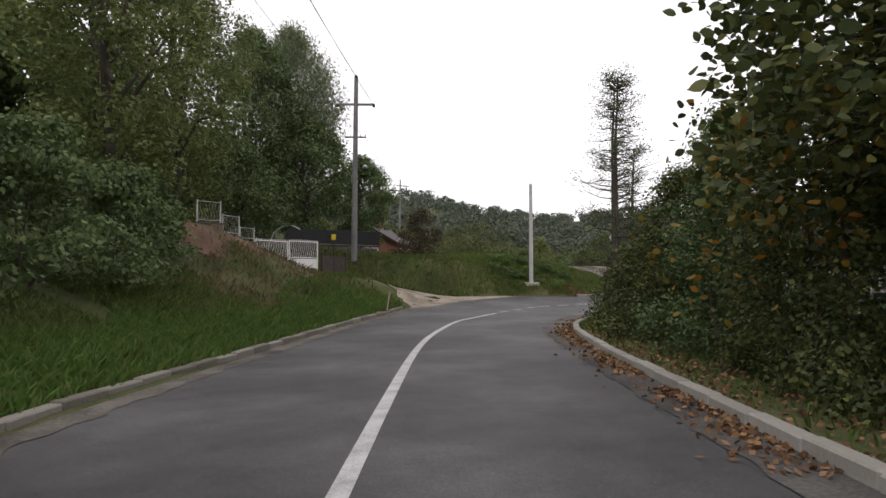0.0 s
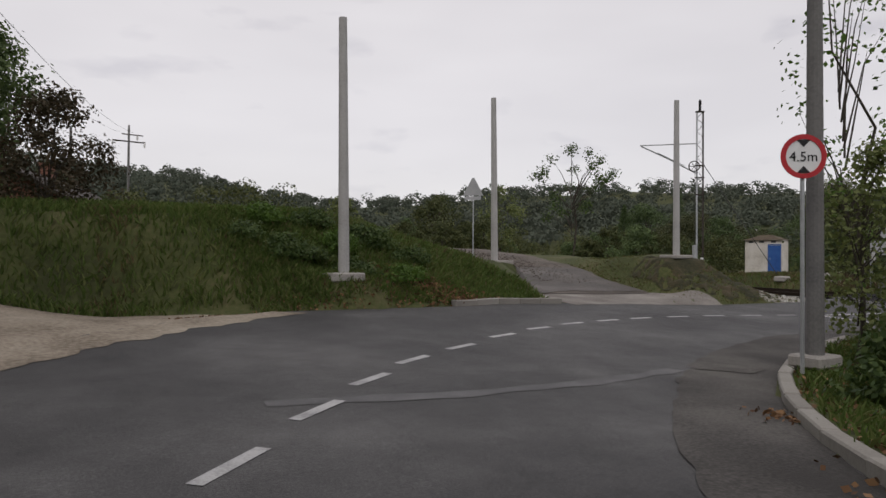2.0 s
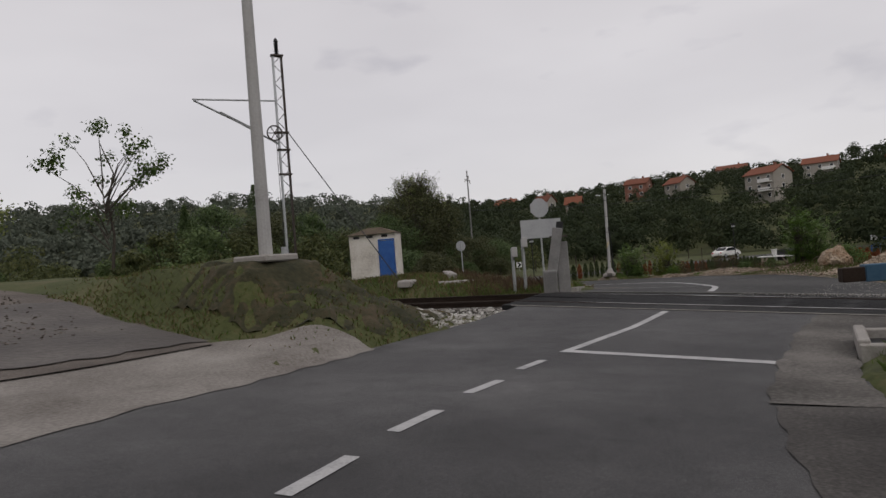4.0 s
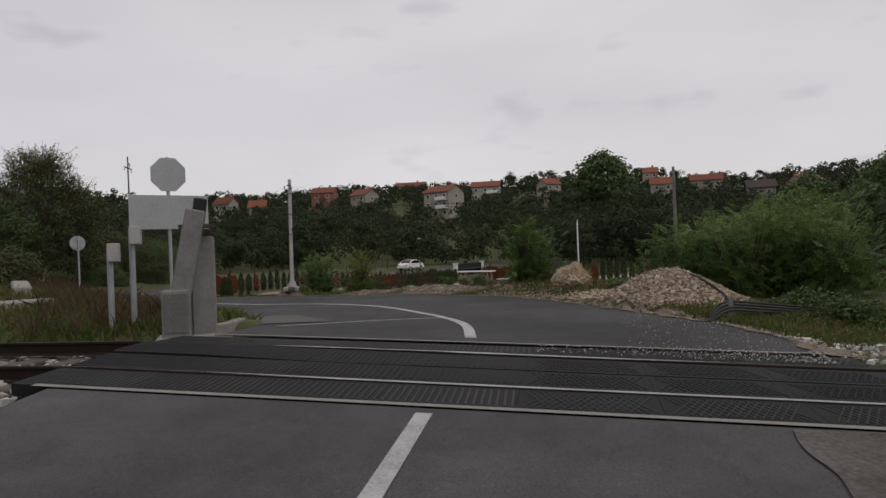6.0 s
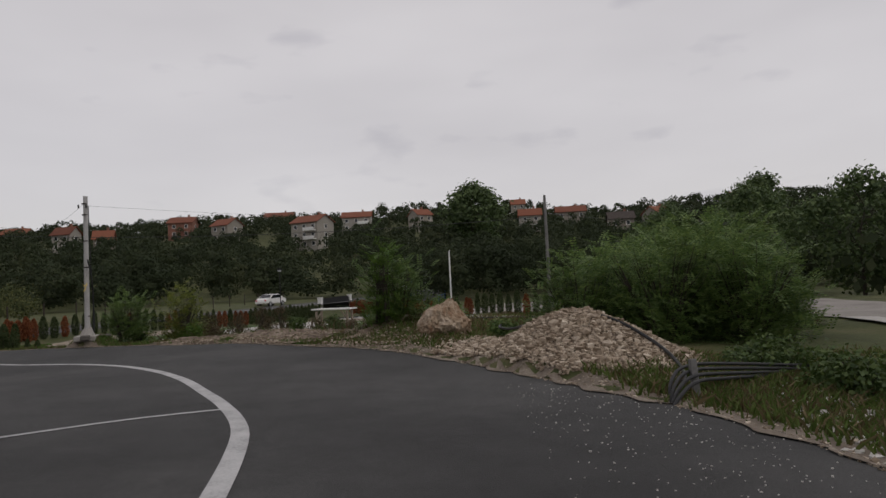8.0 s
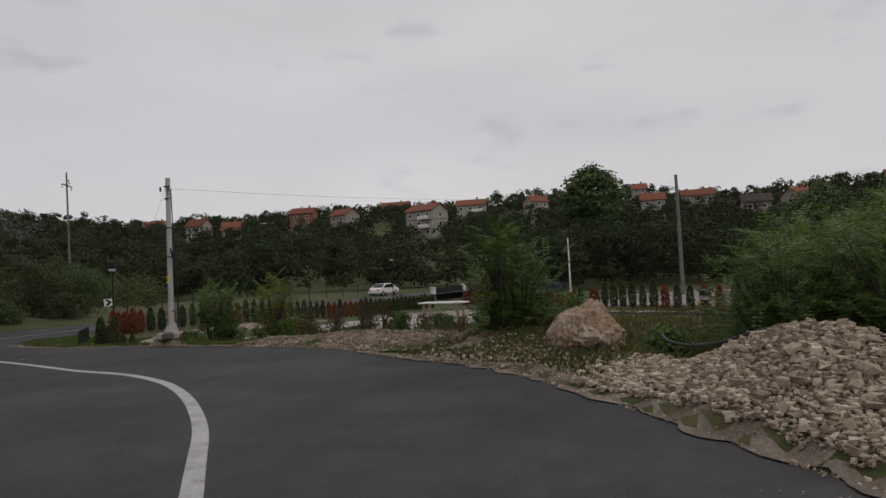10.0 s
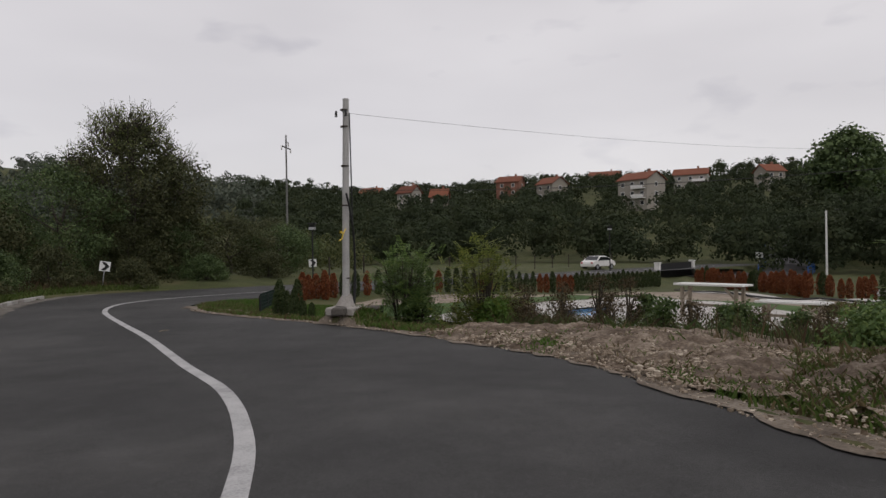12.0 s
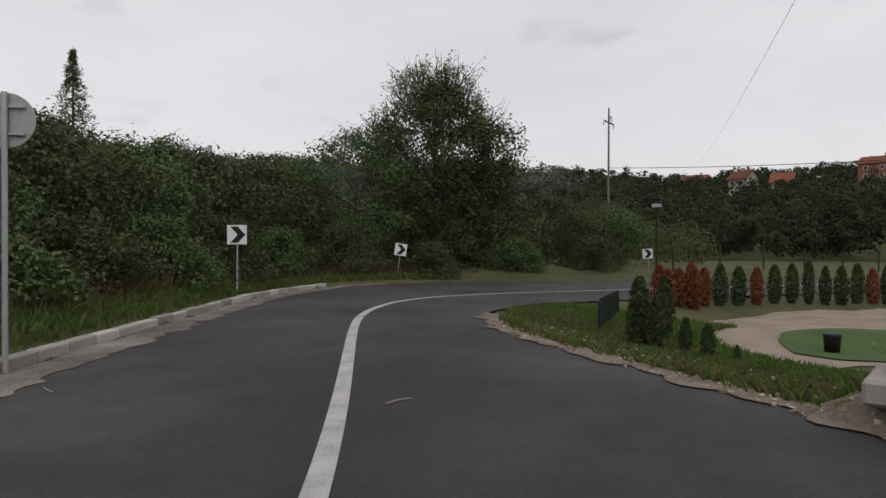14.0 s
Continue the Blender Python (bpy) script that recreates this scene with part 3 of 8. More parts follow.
for sx, sy in ((2.1, 28.25), (2.82, 29.7), (3.55, 31.05), (4.35, 32.3), (5.4, 33.45), (6.6, 34.75), (7.8, 35.85), (9.0, 36.75), (10.25, 37.4), (11.5, 38.0), (12.95, 38.55), (14.4, 39.0), (16.0, 39.42), (17.6, 39.77)):
    turn = 1.1 - 0.95 * min(1.0, max(0.0, (sx - 1.5) / 14)) ** 0.75
    ends = [(sx + k * math.cos(turn), sy + k * math.sin(turn)) for k in (0, 0.4, 0.82)]
    tagged(line_mark("lane_dash", ends, 0.12, "short worn white dash of the centre line"), group="centre line dashes")


# ---- plants ----
def scatter_quads(centres, size, spread_up=0.5, rng=None, aspect=0.6, droop=0.0):
    """Small four-cornered leaves at the given places, turned at random."""
    rng = rng or np.random.default_rng(1)
    n = len(centres)
    size = np.broadcast_to(size, (n,)) * rng.uniform(0.7, 1.3, n)
    u = rng.normal(size=(n, 3))
    u[:, 2] = u[:, 2] * spread_up - droop
    u /= np.linalg.norm(u, axis=1)[:, None]
    v = np.cross(u, rng.normal(size=(n, 3)))
    v /= np.linalg.norm(v, axis=1)[:, None] + 1e-9
    u, v = u * size[:, None] / 2, v * size[:, None] * aspect / 2
    q = np.stack([centres - u, centres + v, centres + u, centres - v], 1).reshape(-1, 3)
    return q, np.arange(4 * n).reshape(n, 4)


def shell_quads(c, nrm, size, rng, aspect=0.65):
    """Leaves that lie roughly along the skin of their clump."""
    n = len(c)
    nrm = nrm + rng.normal(size=(n, 3)) * 0.55
    u = np.cross(nrm, rng.normal(size=(n, 3)))
    u /= np.linalg.norm(u, axis=1)[:, None] + 1e-9
    v = np.cross(nrm, u)
    v /= np.linalg.norm(v, axis=1)[:, None] + 1e-9
    s = np.broadcast_to(size, (n,))[:, None] * rng.uniform(0.6, 1.3, (n, 1)) / 2
    q = np.stack([c - u * s, c + v * s * aspect, c + u * s, c - v * s * aspect], 1).reshape(-1, 3)
    return q, np.arange(4 * n).reshape(n, 4)


def shell_mesh(name, clumps, per, spread, size, mat, rng, low=0.05, aspect=0.65):
    """A crown of leafy clumps, each a loose ball lit from above."""
    c = np.repeat(clumps, per, axis=0)
    d = rng.normal(size=c.shape)
    n = d / (np.linalg.norm(d, axis=1)[:, None] + 1e-9)
    p = c + n * (np.abs(rng.normal(1.0, 0.38, len(c))) * spread * 1.35)[:, None] * (1, 1, 0.75)
    p[:, 2] = np.maximum(p[:, 2], low)
    return mesh_of(name, *shell_quads(p, n + (0, 0, 0.45), size, rng, aspect), mat)


def leaf_mesh(name, centres, size, mat, rng, oval=False, **kw):
    v, f = scatter_quads(np.asarray(centres, float), size, rng=rng, **kw)
    if oval:
        q = v.reshape(-1, 4, 3)
        mid, u, w = q.mean(1), (q[:, 2] - q[:, 0]) / 2, (q[:, 1] - q[:, 3]) / 2
        bend = np.cross(u, w) / (np.linalg.norm(u, axis=1)[:, None] + 1e-9) * 0.25
        v = np.stack([mid + u * a + w * b + bend * (abs(b) - 0.4) for a, b in ((-1, 0), (-0.55, 0.78), (0.1, 0.98), (0.65, 0.6), (1.12, 0), (0.65, -0.6), (0.1, -0.98), (-0.55, -0.78))], 1).reshape(-1, 3)
        f = np.arange(len(v)).reshape(-1, 8)
    return mesh_of(name, v, f, mat)


def clumped(rng, clumps, per, spread):
    """Points gathered round clump centres."""
    c = np.repeat(clumps, per, axis=0)
    return c + rng.normal(size=c.shape) * spread


def crown_points(rng, height, low, wide, clumps, lean=(0, 0), shape=1.0, ragged=0.25):
    """Clump centres within an uneven crown."""
    h = low + (height - low) * rng.uniform(0, 1, clumps) ** 0.85
    k = (h - low) / (height - low)
    r = wide * np.sin(np.pi * np.clip(k * 0.86 + 0.14, 0, 1)) ** shape * (1 + ragged * np.sin(7 * k + 3)) * rng.uniform(0.25, 1.0, clumps) ** 0.5
    a = rng.uniform(0, 2 * np.pi, clumps)
    return np.stack([r * np.cos(a) + lean[0] * k, r * np.sin(a) + lean[1] * k, h], 1)


def tree(name, x, y, height, low, wide, label, mat=None, seed=1, clumps=120, per=60, leaf=0.16, spread=0.35, trunk=0.16, group="", shape=0.8, limbs=9, turn=0.0,
         droop=0.0, category="tree", sink=0.05, base=None):
    rng = np.random.default_rng(seed)
    root = thing(name, pose(x, y, (land_at(x, y) if base is None else base) - sink, 0, 0, turn), label, category, group)
    centres = crown_points(rng, height, low, wide, clumps, (rng.uniform(-0.4, 0.4), rng.uniform(-0.4, 0.4)), shape)
    bm = bmesh.new()
    sway = [Vector((rng.uniform(-0.12, 0.12) * k, rng.uniform(-0.12, 0.12) * k, height * 0.9 * k / 5)) for k in range(6)]
    tube(bm, sway, [trunk * (1 - 0.16 * k) for k in range(6)], 8)
    part("trunk", bm, BARK, root, "dark bark")
    bm = bmesh.new()
    for i in range(limbs):
        end = Vector(centres[rng.integers(len(centres))])
        start = Vector(sway[0]).lerp(sway[-1], min(0.85, max(0.12, end.z / height * 0.7)))
        mid = start.lerp(end, 0.5) + Vector((0, 0, 0.08 * height * rng.uniform(-0.3, 1)))
        tube(bm, [start, mid, end], [trunk * 0.4, trunk * 0.22, trunk * 0.06], 5)
    tagged(part("limb_tangle", bm, BARK, root), kind="stuff")
    if droop:
        pts = clumped(rng, centres, per, spread)
        pts[:, 2] = np.maximum(pts[:, 2] - rng.uniform(0, droop, len(pts)) * rng.uniform(0, 1, len(pts)), 0.1)
        crown = new("crown", leaf_mesh("crown", pts, leaf, mat or LEAF, rng, droop=1.2, aspect=0.28))
    else:
        crown = new("crown", shell_mesh("crown", centres, per, spread, leaf, mat or LEAF, rng, 0.1))
    crown.parent = root
    return root


def bush(name, x, y, height, wide, label, mat=None, seed=1, clumps=60, per=60, leaf=0.12, group="", deep=None, turn=0.0, stems=7):
    """A shrub of several stems, leafy from the ground."""
    rng = np.random.default_rng(seed)
    root = thing(name, pose(x, y, land_at(x, y) - 0.05, 0, 0, turn), label, "bush", group)
    k = rng.uniform(0, 1, clumps)
    a = rng.uniform(0, 2 * np.pi, clumps)
    r = np.sqrt(rng.uniform(0.05, 1, clumps)) * (1 - 0.75 * k**1.6) * (1 + 0.2 * np.sin(3 * a + seed))
    c = np.stack([wide * r * np.cos(a), (deep or wide) * r * np.sin(a), 0.08 + height * k], 1)
    bm = bmesh.new()
    for i in range(stems):
        end = Vector(c[rng.integers(clumps)])
        tube(bm, [(0.15 * math.cos(i), 0.15 * math.sin(i), 0), Vector((end.x * 0.35, end.y * 0.35, end.z * 0.6)), end], [0.035, 0.022, 0.006], 5)
    tagged(part("stem_tangle", bm, BARK, root), kind="stuff")
    crown = new("foliage", shell_mesh("foliage", c, per, 0.16 * wide ** 0.5, leaf, mat or LEAF, rng, 0.04))
    crown.parent = root
    return root


def far_woods(name, x, y, height, wide, mat, label, seed, per=110, leaf=0.9):
    """Many far trees as one joined mass: each crown is a heap of rounded leafy clumps."""
    rng = np.random.default_rng(seed)
    swell = np.clip(0.85 + 0.25 * waves(x, y, 11.0, seed) + rng.uniform(-0.12, 0.25, len(x)), 0.5, 1.25)
    h, z, lobes = height * swell, land(x, y), 7
    k = rng.uniform(0.12, 0.9, (len(x), lobes))
    a = rng.uniform(0, 2 * np.pi, k.shape)
    out = wide[:, None] * np.sin(np.pi * (0.1 + 0.8 * k)) * rng.uniform(0.2, 0.75, k.shape)
    mid = np.stack([x[:, None] + out * np.cos(a), y[:, None] + out * np.sin(a), z[:, None] + h[:, None] * k], -1).reshape(-1, 3)
    rad = (wide[:, None] * rng.uniform(0.35, 0.62, k.shape)).ravel()
    n = max(6, per // lobes)
    nrm = rng.normal(size=(len(mid), n, 3))
    nrm[..., 2] = np.abs(nrm[..., 2]) * 1.1 - 0.25
    nrm /= np.linalg.norm(nrm, axis=2)[..., None]
    c = (mid[:, None] + nrm * (rad[:, None] * rng.uniform(0.82, 1.03, (len(mid), n)))[..., None] * (1, 1, 0.85)).reshape(-1, 3)
    nrm = nrm.reshape(-1, 3) + rng.normal(size=(len(c), 3)) * 0.2
    u = np.cross(nrm, rng.normal(size=nrm.shape))
    u /= np.linalg.norm(u, axis=1)[:, None] + 1e-9
    v = np.cross(nrm, u)
    v /= np.linalg.norm(v, axis=1)[:, None] + 1e-9
    s = (leaf * rng.uniform(0.5, 1.2, len(c)))[:, None]
    q = np.stack([c - u * s * 0.5, c + v * s * 0.4, c + u * s * 0.5, c - v * s * 0.4], 1).reshape(-1, 3)
    return tagged(new(name, mesh_of(name, q, np.arange(len(q)).reshape(-1, 4), mat)), label, "woods", kind="stuff")


def ring(rng, n, turn_lo, turn_hi, r_lo, r_hi):
    a, r = np.radians(rng.uniform(turn_lo, turn_hi, n)), rng.uniform(r_lo, r_hi, n)
    return 30 + r * np.cos(a), 45 + r * np.sin(a)


def trim(x, y, near=6.0):
    p = np.stack([x, y], 1)
    ok = (~inside(p, PAVED)) & (np.minimum(far_from(p, LEFT), far_from(p, RIGHT)) > near)
    return x[ok], y[ok]


# houses on the far slope: direction, height of the ridge above the eye and breadth (degrees), storeys, turn
EYE = (27.1, 39.1)
HOUSES = (
    (78.9, 5.55, 2.7, 3, -62, "large cream house with balconies and an orange roof"),
    (68.7, 5.65, 2.1, 2, -30, "reddish block of a house with a dark red roof"),
    (72.0, 5.45, 2.0, 2, -75, "white gabled house with a brown roof"),
    (76.3, 5.85, 2.3, 1, -15, "pale house with a broad orange roof"),
    (82.7, 5.7, 2.1, 2, -10, "pale house with a broad orange roof and a balcony"),
    (88.1, 5.7, 1.7, 2, 60, "white gabled house with an orange roof"),
    (96.5, 6.05, 1.1, 2, 10, "small cream house high on the hill"),
    (97.5, 5.2, 1.6, 2, 5, "cream house with an orange roof under tall trees"),
    (100.9, 5.2, 2.1, 2, 8, "white house with an orange roof"),
    (105.0, 4.45, 2.2, 2, 12, "long white house with dormers and a grey roof"),
    (108.1, 4.65, 2.2, 2, 75, "beige gabled house with an orange roof"),
    (114.5, 5.3, 1.8, 2, 20, "white house with a red roof among trees"),
    (62.9, 4.7, 1.3, 2, -20, "house with an orange roof on the far slope"),
    (60.4, 5.0, 1.4, 2, -70, "white gabled house on the far slope"),
    (57.3, 4.9, 1.7, 1, -30, "low house with a red roof"),
)


def settle(bearing, top, height):
    """How far up the slope a house of this height has its ridge on the given line of sight."""
    dist = np.arange(165, 330, 1.0)
    x, y = EYE[0] + dist * math.sin(radians(bearing)), EYE[1] + dist * math.cos(radians(bearing))
    gap = land(x, y) + height - 0.6 - dist * math.tan(radians(top))
    k = int(np.argmin(np.abs(gap)))
    return float(x[k]), float(y[k]), float(dist[k]), float(0.6 + dist[k] * math.tan(radians(top)) - height)


SITES = []
for bearing, top, wide, storeys, turn, lab in HOUSES:
    height = 2.6 * storeys + 0.5 + 2.1
    SITES.append((bearing, wide, storeys, turn, lab, *settle(bearing, top, height)))


def clear_view(x, y, deep=34):
    """Drops trees that would stand in, or close in front of, a house."""
    at, out = np.degrees(np.arctan2(x - EYE[0], y - EYE[1])), np.hypot(x - EYE[0], y - EYE[1])
    ok = np.ones(len(x), bool)
    for bearing, wide, storeys, turn, lab, hx, hy, dist, base in SITES:
        near = deep if storeys == 3 else 9 if "pale" in lab or "white" in lab else 5
        ok &= ~((np.abs(at - bearing) < wide / 2 + 0.2) & (out > dist - near) & (out < dist + 6))
    return x[ok], y[ok]


rng = np.random.default_rng(5)
x, y = clear_view(*trim(*ring(rng, 620, -48, 40, 98, 165)), 75)
n = len(x)
far_woods("woods", x, y, rng.uniform(6.5, 9.6, n), rng.uniform(2.2, 4.0, n), WOODS, "dark green autumn woods along the valley floor", 6, 460, 0.5)
x, y = clear_view(*ring(rng, 1500, -62, 42, 165, 338))
n = len(x)
far_woods("hill_woods", x, y, rng.uniform(3.6, 6.6, n), rng.uniform(2.2, 4.4, n), WOODS, "dark wooded hillside between the houses", 7, 190, 0.85)
x, y = ring(rng, 560, 30, 150, 38, 150)
ok = ((x < 14) & (y > 76)) | ((x > 16) & (x < 24) & (y > 62)) | ((x > 29) & (y > 78))
x, y = trim(x[ok], y[ok], 9)
n = len(x)
far_woods("scrub_woods", x, y, rng.uniform(2.0, 4.4, n), rng.uniform(1.5, 2.8, n), LEAF_SCRUB, "mixed scrub and young trees beyond the track", 8, 480, 0.26)
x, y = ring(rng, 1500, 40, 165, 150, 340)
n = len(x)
far_woods("far_hill_woods", x, y, rng.uniform(3.6, 6.6, n), rng.uniform(3, 5.5, n), WOODS_HAZE, "distant wooded hills, grey green paled for haze", 9, 130, 1.1)
x, y = ring(rng, 260, 165, 330, 60, 200)
n = len(x)
far_woods("woods_behind", x, y, rng.uniform(6, 11, n), rng.uniform(3, 5, n), WOODS, "dark woods behind the road", 10, 90, 1.0)


# ---- poles ----
def tapered_pole(name, x, y, z, height, r0, r1, label, lean=(0, 0), mat=None, group="", slab=None):
    root = thing(name, pose(x, y, z), label, "pole", group)
    bm = tube(bmesh.new(), [(0, 0, -0.3), (lean[0] * 0.5, lean[1] * 0.5, height / 2), (lean[0], lean[1], height)], [r0, (r0 + r1) / 2, r1], 14)
    part("shaft", bm, mat or POLE, root, smooth=False)
    if slab:
        bm = box(bmesh.new(), (0, 0, 0.04 - slab[2] / 2), slab, 0.25, 0.03)
        part("footing", bm, CONCRETE, root, "cast concrete footing")
    return root


tapered_pole("concrete_pole", 4.74, 38.81, 0.43, 5.68, 0.125, 0.09, "tall plain grey concrete pole on a grassy bank", (-0.07, 0.02), group="new concrete poles", slab=(0.8, 0.55, 0.2))
tapered_pole("concrete_pole", 11.15, 45.77, 0.70, 5.7, 0.125, 0.09, "tall plain grey concrete pole beside the gravel track", (-0.06, 0.03), group="new concrete poles", slab=(1.0, 0.9, 0.2))
tapered_pole("concrete_pole", 18.8, 46.02, 0.95, 6.02, 0.132, 0.095, "tall plain grey concrete pole on a mound by the rails", (0, 0), group="new concrete poles", slab=(1.0, 0.8, 0.14))
tapered_pole("sign_pole", 10.45, 31.7, -0.6, 6.0, 0.13, 0.1, "old grey concrete pole carrying a road sign", (0, 0), OLD_POLE, slab=(0.6, 0.5, 0.18))
tapered_pole("cable_pole", 48.3, 51.9, -0.98, 5.04, 0.09, 0.075, "grey concrete pole with cables bound to it", (0.06, -0.05), slab=(0.9, 0.7, 0.2))
tapered_pole("utility_pole", -5.75, 40.8, 1.9, 10.95, 0.19, 0.12, "tall old concrete utility pole with two crossarms", (0, 0), OLD_POLE)


# ---- kerbs, aprons, tracks and the level crossing ----
def side_step(line, offset):
    d = np.gradient(np.array(line, float), axis=0)
    d /= np.linalg.norm(d, axis=1)[:, None]
    return np.array(line) + np.stack([-d[:, 1], d[:, 0]], 1) * offset


def kerb(name, line, label, length=0.9, high=0.12, wide=0.16, seed=1, gap=0.012, whiten=None):
    """A row of separate kerb stones along a line."""
    r = np.random.default_rng(seed)
    p = np.array(line, float)
    run = np.r_[0, np.cumsum(np.linalg.norm(np.diff(p, axis=0), axis=1))]
    root = tagged(new(name), label, "kerb", kind="structure")
    bm = box(bmesh.new(), (0, 0, 0), (length - gap, wide, high + 0.22), 0, 0.018)
    stone = finish(bm, "kerb_stone", whiten or KERB)
    s = 0.0
    while s + length <= run[-1]:
        a, b = (np.array([np.interp(v, run, p[:, c]) for c in (0, 1)]) for v in (s, s + length))
        m, d = (a + b) / 2, b - a
        za, zb = road_z(np.array([a[0], b[0]]), np.array([a[1], b[1]]))
        lift = (high - 0.22) / 2
        piece_of("kerb_stone", stone, root, Matrix.Translation((m[0], m[1], (za + zb) / 2 + lift + r.uniform(-0.012, 0.012)))
                 @ Matrix.Rotation(math.atan2(d[1], d[0]) + r.uniform(-0.02, 0.02), 4, "Z") @ Matrix.Rotation(-math.atan2(zb - za, length) + r.uniform(-0.012, 0.012), 4, "Y"))
        s += length
    return root


GUTTER = material("dusty_gutter", [(0.042, 0.036, 0.03), (0.095, 0.083, 0.071), (0.17, 0.15, 0.13)], 1.4, 22, 0.92, bump=0.4, bump_scale=40, sharp=0.3)
OLD_KERB = material("mossy_kerb", [(0.075, 0.066, 0.052), (0.17, 0.155, 0.13), (0.28, 0.262, 0.23)], 1.6, 22, 0.95, bump=0.6, bump_scale=26, piece=0.35, sharp=0.3)
near_left = cut(LEFT, (-3.9, -9), (-1.75, 29.6))
near_left = near_left[near_left[:, 1] > -9] if len(near_left) > 4 else near_left
near_left = resample(np.vstack([[(-3.87, -9)], near_left]), 120)
kerb("kerb", side_step(near_left, 0.1), "weathered concrete kerb stones below the grassy bank", 0.95, 0.13, 0.17, 1, 0.02, OLD_KERB)
sheet("gutter", side_step(near_left, 0.02), side_step(near_left, -0.42), GUTTER, "stained concrete gutter strip along the kerb", "gutter", 0.007, 260, 4, road_z, ragged=0.09)
near_right = resample(np.vstack([[(2.7, -9)], cut(RIGHT, (2.72, 1), (15.5, 35.4))]), 200)
kerb("kerb", side_step(near_right, -0.08), "mossy concrete kerb stones strewn with leaves", 0.95, 0.13, 0.17, 2)
apron_in = rounded([(2.2, -9), (2.2, 8), (2.25, 12), (2.4, 16), (2.6, 19), (3.0, 21.2), (3.5, 23.2), (4.3, 25.8), (4.9, 27.2), (5.9, 28.9), (7.0, 30.3), (8.3, 31.9), (10.1, 33.6), (11.9, 34.8),
                    (13.3, 35.6), (15.0, 36.2), (17.2, 36.9), (19.3, 37.2), (22.7, 37.55), (24.15, 37.45)])
apron_out = np.vstack([cut(RIGHT, (2.7, -9), (22, 36.6))[1:], [(23.2, 36.2), (24.15, 35.9)]])
apron_out = np.vstack([[(2.7, -9)], apron_out[apron_out[:, 1] > -8.9]])
APRON = material("apron_concrete", [(0.034, 0.031, 0.029), (0.063, 0.058, 0.054), (0.108, 0.1, 0.092)], 0.7, 30, 0.9, bump=0.4, bump_scale=60, sharp=0.26)
SLAB = material("pale_slab_concrete", [(0.052, 0.048, 0.043), (0.1, 0.092, 0.084), (0.165, 0.152, 0.139)], 0.8, 24, 0.92, bump=0.5, bump_scale=50, sharp=0.26)
sheet("apron", apron_in[apron_in[:, 0] < 17.0], apron_out[apron_out[:, 0] < 17.4], APRON, "cracked concrete apron along the inside of the bend", "apron", 0.01, 220, 6, road_z, ragged=0.05)
sheet("apron", apron_in[apron_in[:, 0] > 16.4], apron_out[apron_out[:, 0] > 16.8], SLAB, "pale worn concrete apron before the level crossing", "apron", 0.014, 90, 6, road_z, ragged=0.05)
sheet("drain_slab", resample([(9.26, 32.65), (10.05, 32.2)], 20), resample([(8.6, 32.05), (9.4, 31.75)], 20), SLAB, "pale concrete strip across the apron", "slab", 0.02, 24, 5, road_z, ragged=0.03)
kerb2_line = resample([(7.5, 39.3), (8.4, 39.78), (9.3, 40.2), (10.3, 40.62), (11.3, 40.9)], 40)
kerb("kerb", side_step(kerb2_line, 0.06), "run of pale concrete kerb below the bank", 0.8, 0.15, 0.18, 3)
headwall = thing("culvert_headwall", pose(10.15, 41.12, -0.4, 0, 0, 30), "weathered concrete headwall over a dark drain slot", "culvert")
part("wall", box(bmesh.new(), (0, 0, -0.02), (2.3, 0.18, 0.3), 0, 0.025), CONCRETE, headwall)
# no recess is cut here: a black block stands for the slot's shade
part("silt", box(bmesh.new(), (-0.05, -0.34, -0.14), (2.1, 0.5, 0.12)), BLACK, headwall, "black fill painted as the slot's shade")
# old pale streak across the mouth of the side road
sheet("old_marking", resample([(2.6, 30.2), (4.6, 30.35), (6.6, 31.0), (8.4, 31.9)], 30), resample([(2.6, 30.45), (4.6, 30.62), (6.5, 31.22), (8.2, 32.1)], 30),
      material("faded_marking", [(0.075, 0.073, 0.075), (0.1, 0.098, 0.1), (0.15, 0.147, 0.147)], 2, 40, 0.75, bump=0.3), "faded light streak of an old stop line", "road marking", 0.005, 40, 3, road_z, ragged=0.04)
# lane of packed dirt up to the gates
sheet("dirt_lane", rounded([(-1.75, 29.9), (-2.7, 31.8), (-4.4, 33.6), (-6.8, 34.6), (-12, 36)]), rounded([(3.2, 37.45), (0.6, 37.9), (-2.5, 38.3), (-6.0, 38.6), (-12, 40.0)]), DIRT,
      "rutted packed dirt lane with pale gravel", "lane", 0.045, 70, 24, ragged=0.1)
sheet("dirt_mouth", cut(LEFT, (-1.7, 29.8), (3.3, 37.5)), rounded([(-1.0, 30.0), (0.3, 33.0), (2.1, 35.7), (3.9, 37.4)]), DIRT, "dirt spilled from the lane over the asphalt edge", "lane", 0.008, 40, 5, road_z, ragged=0.12)
man = thing("manhole_frame", pose(-0.9, 33.6, land_at(-0.9, 33.6) + 0.05, 4, 0, 20), "dark iron drain grate set in the dirt lane", "drain")
for k in range(6):
    part("grate_bar", box(bmesh.new(), (-0.3 + 0.12 * k, 0, 0), (0.06, 0.6, 0.03)), DARK_STEEL, man)
part("frame", box(box(bmesh.new(), (0, 0.32, 0), (0.8, 0.06, 0.04)), (0, -0.32, 0), (0.8, 0.06, 0.04)), DARK_STEEL, man)

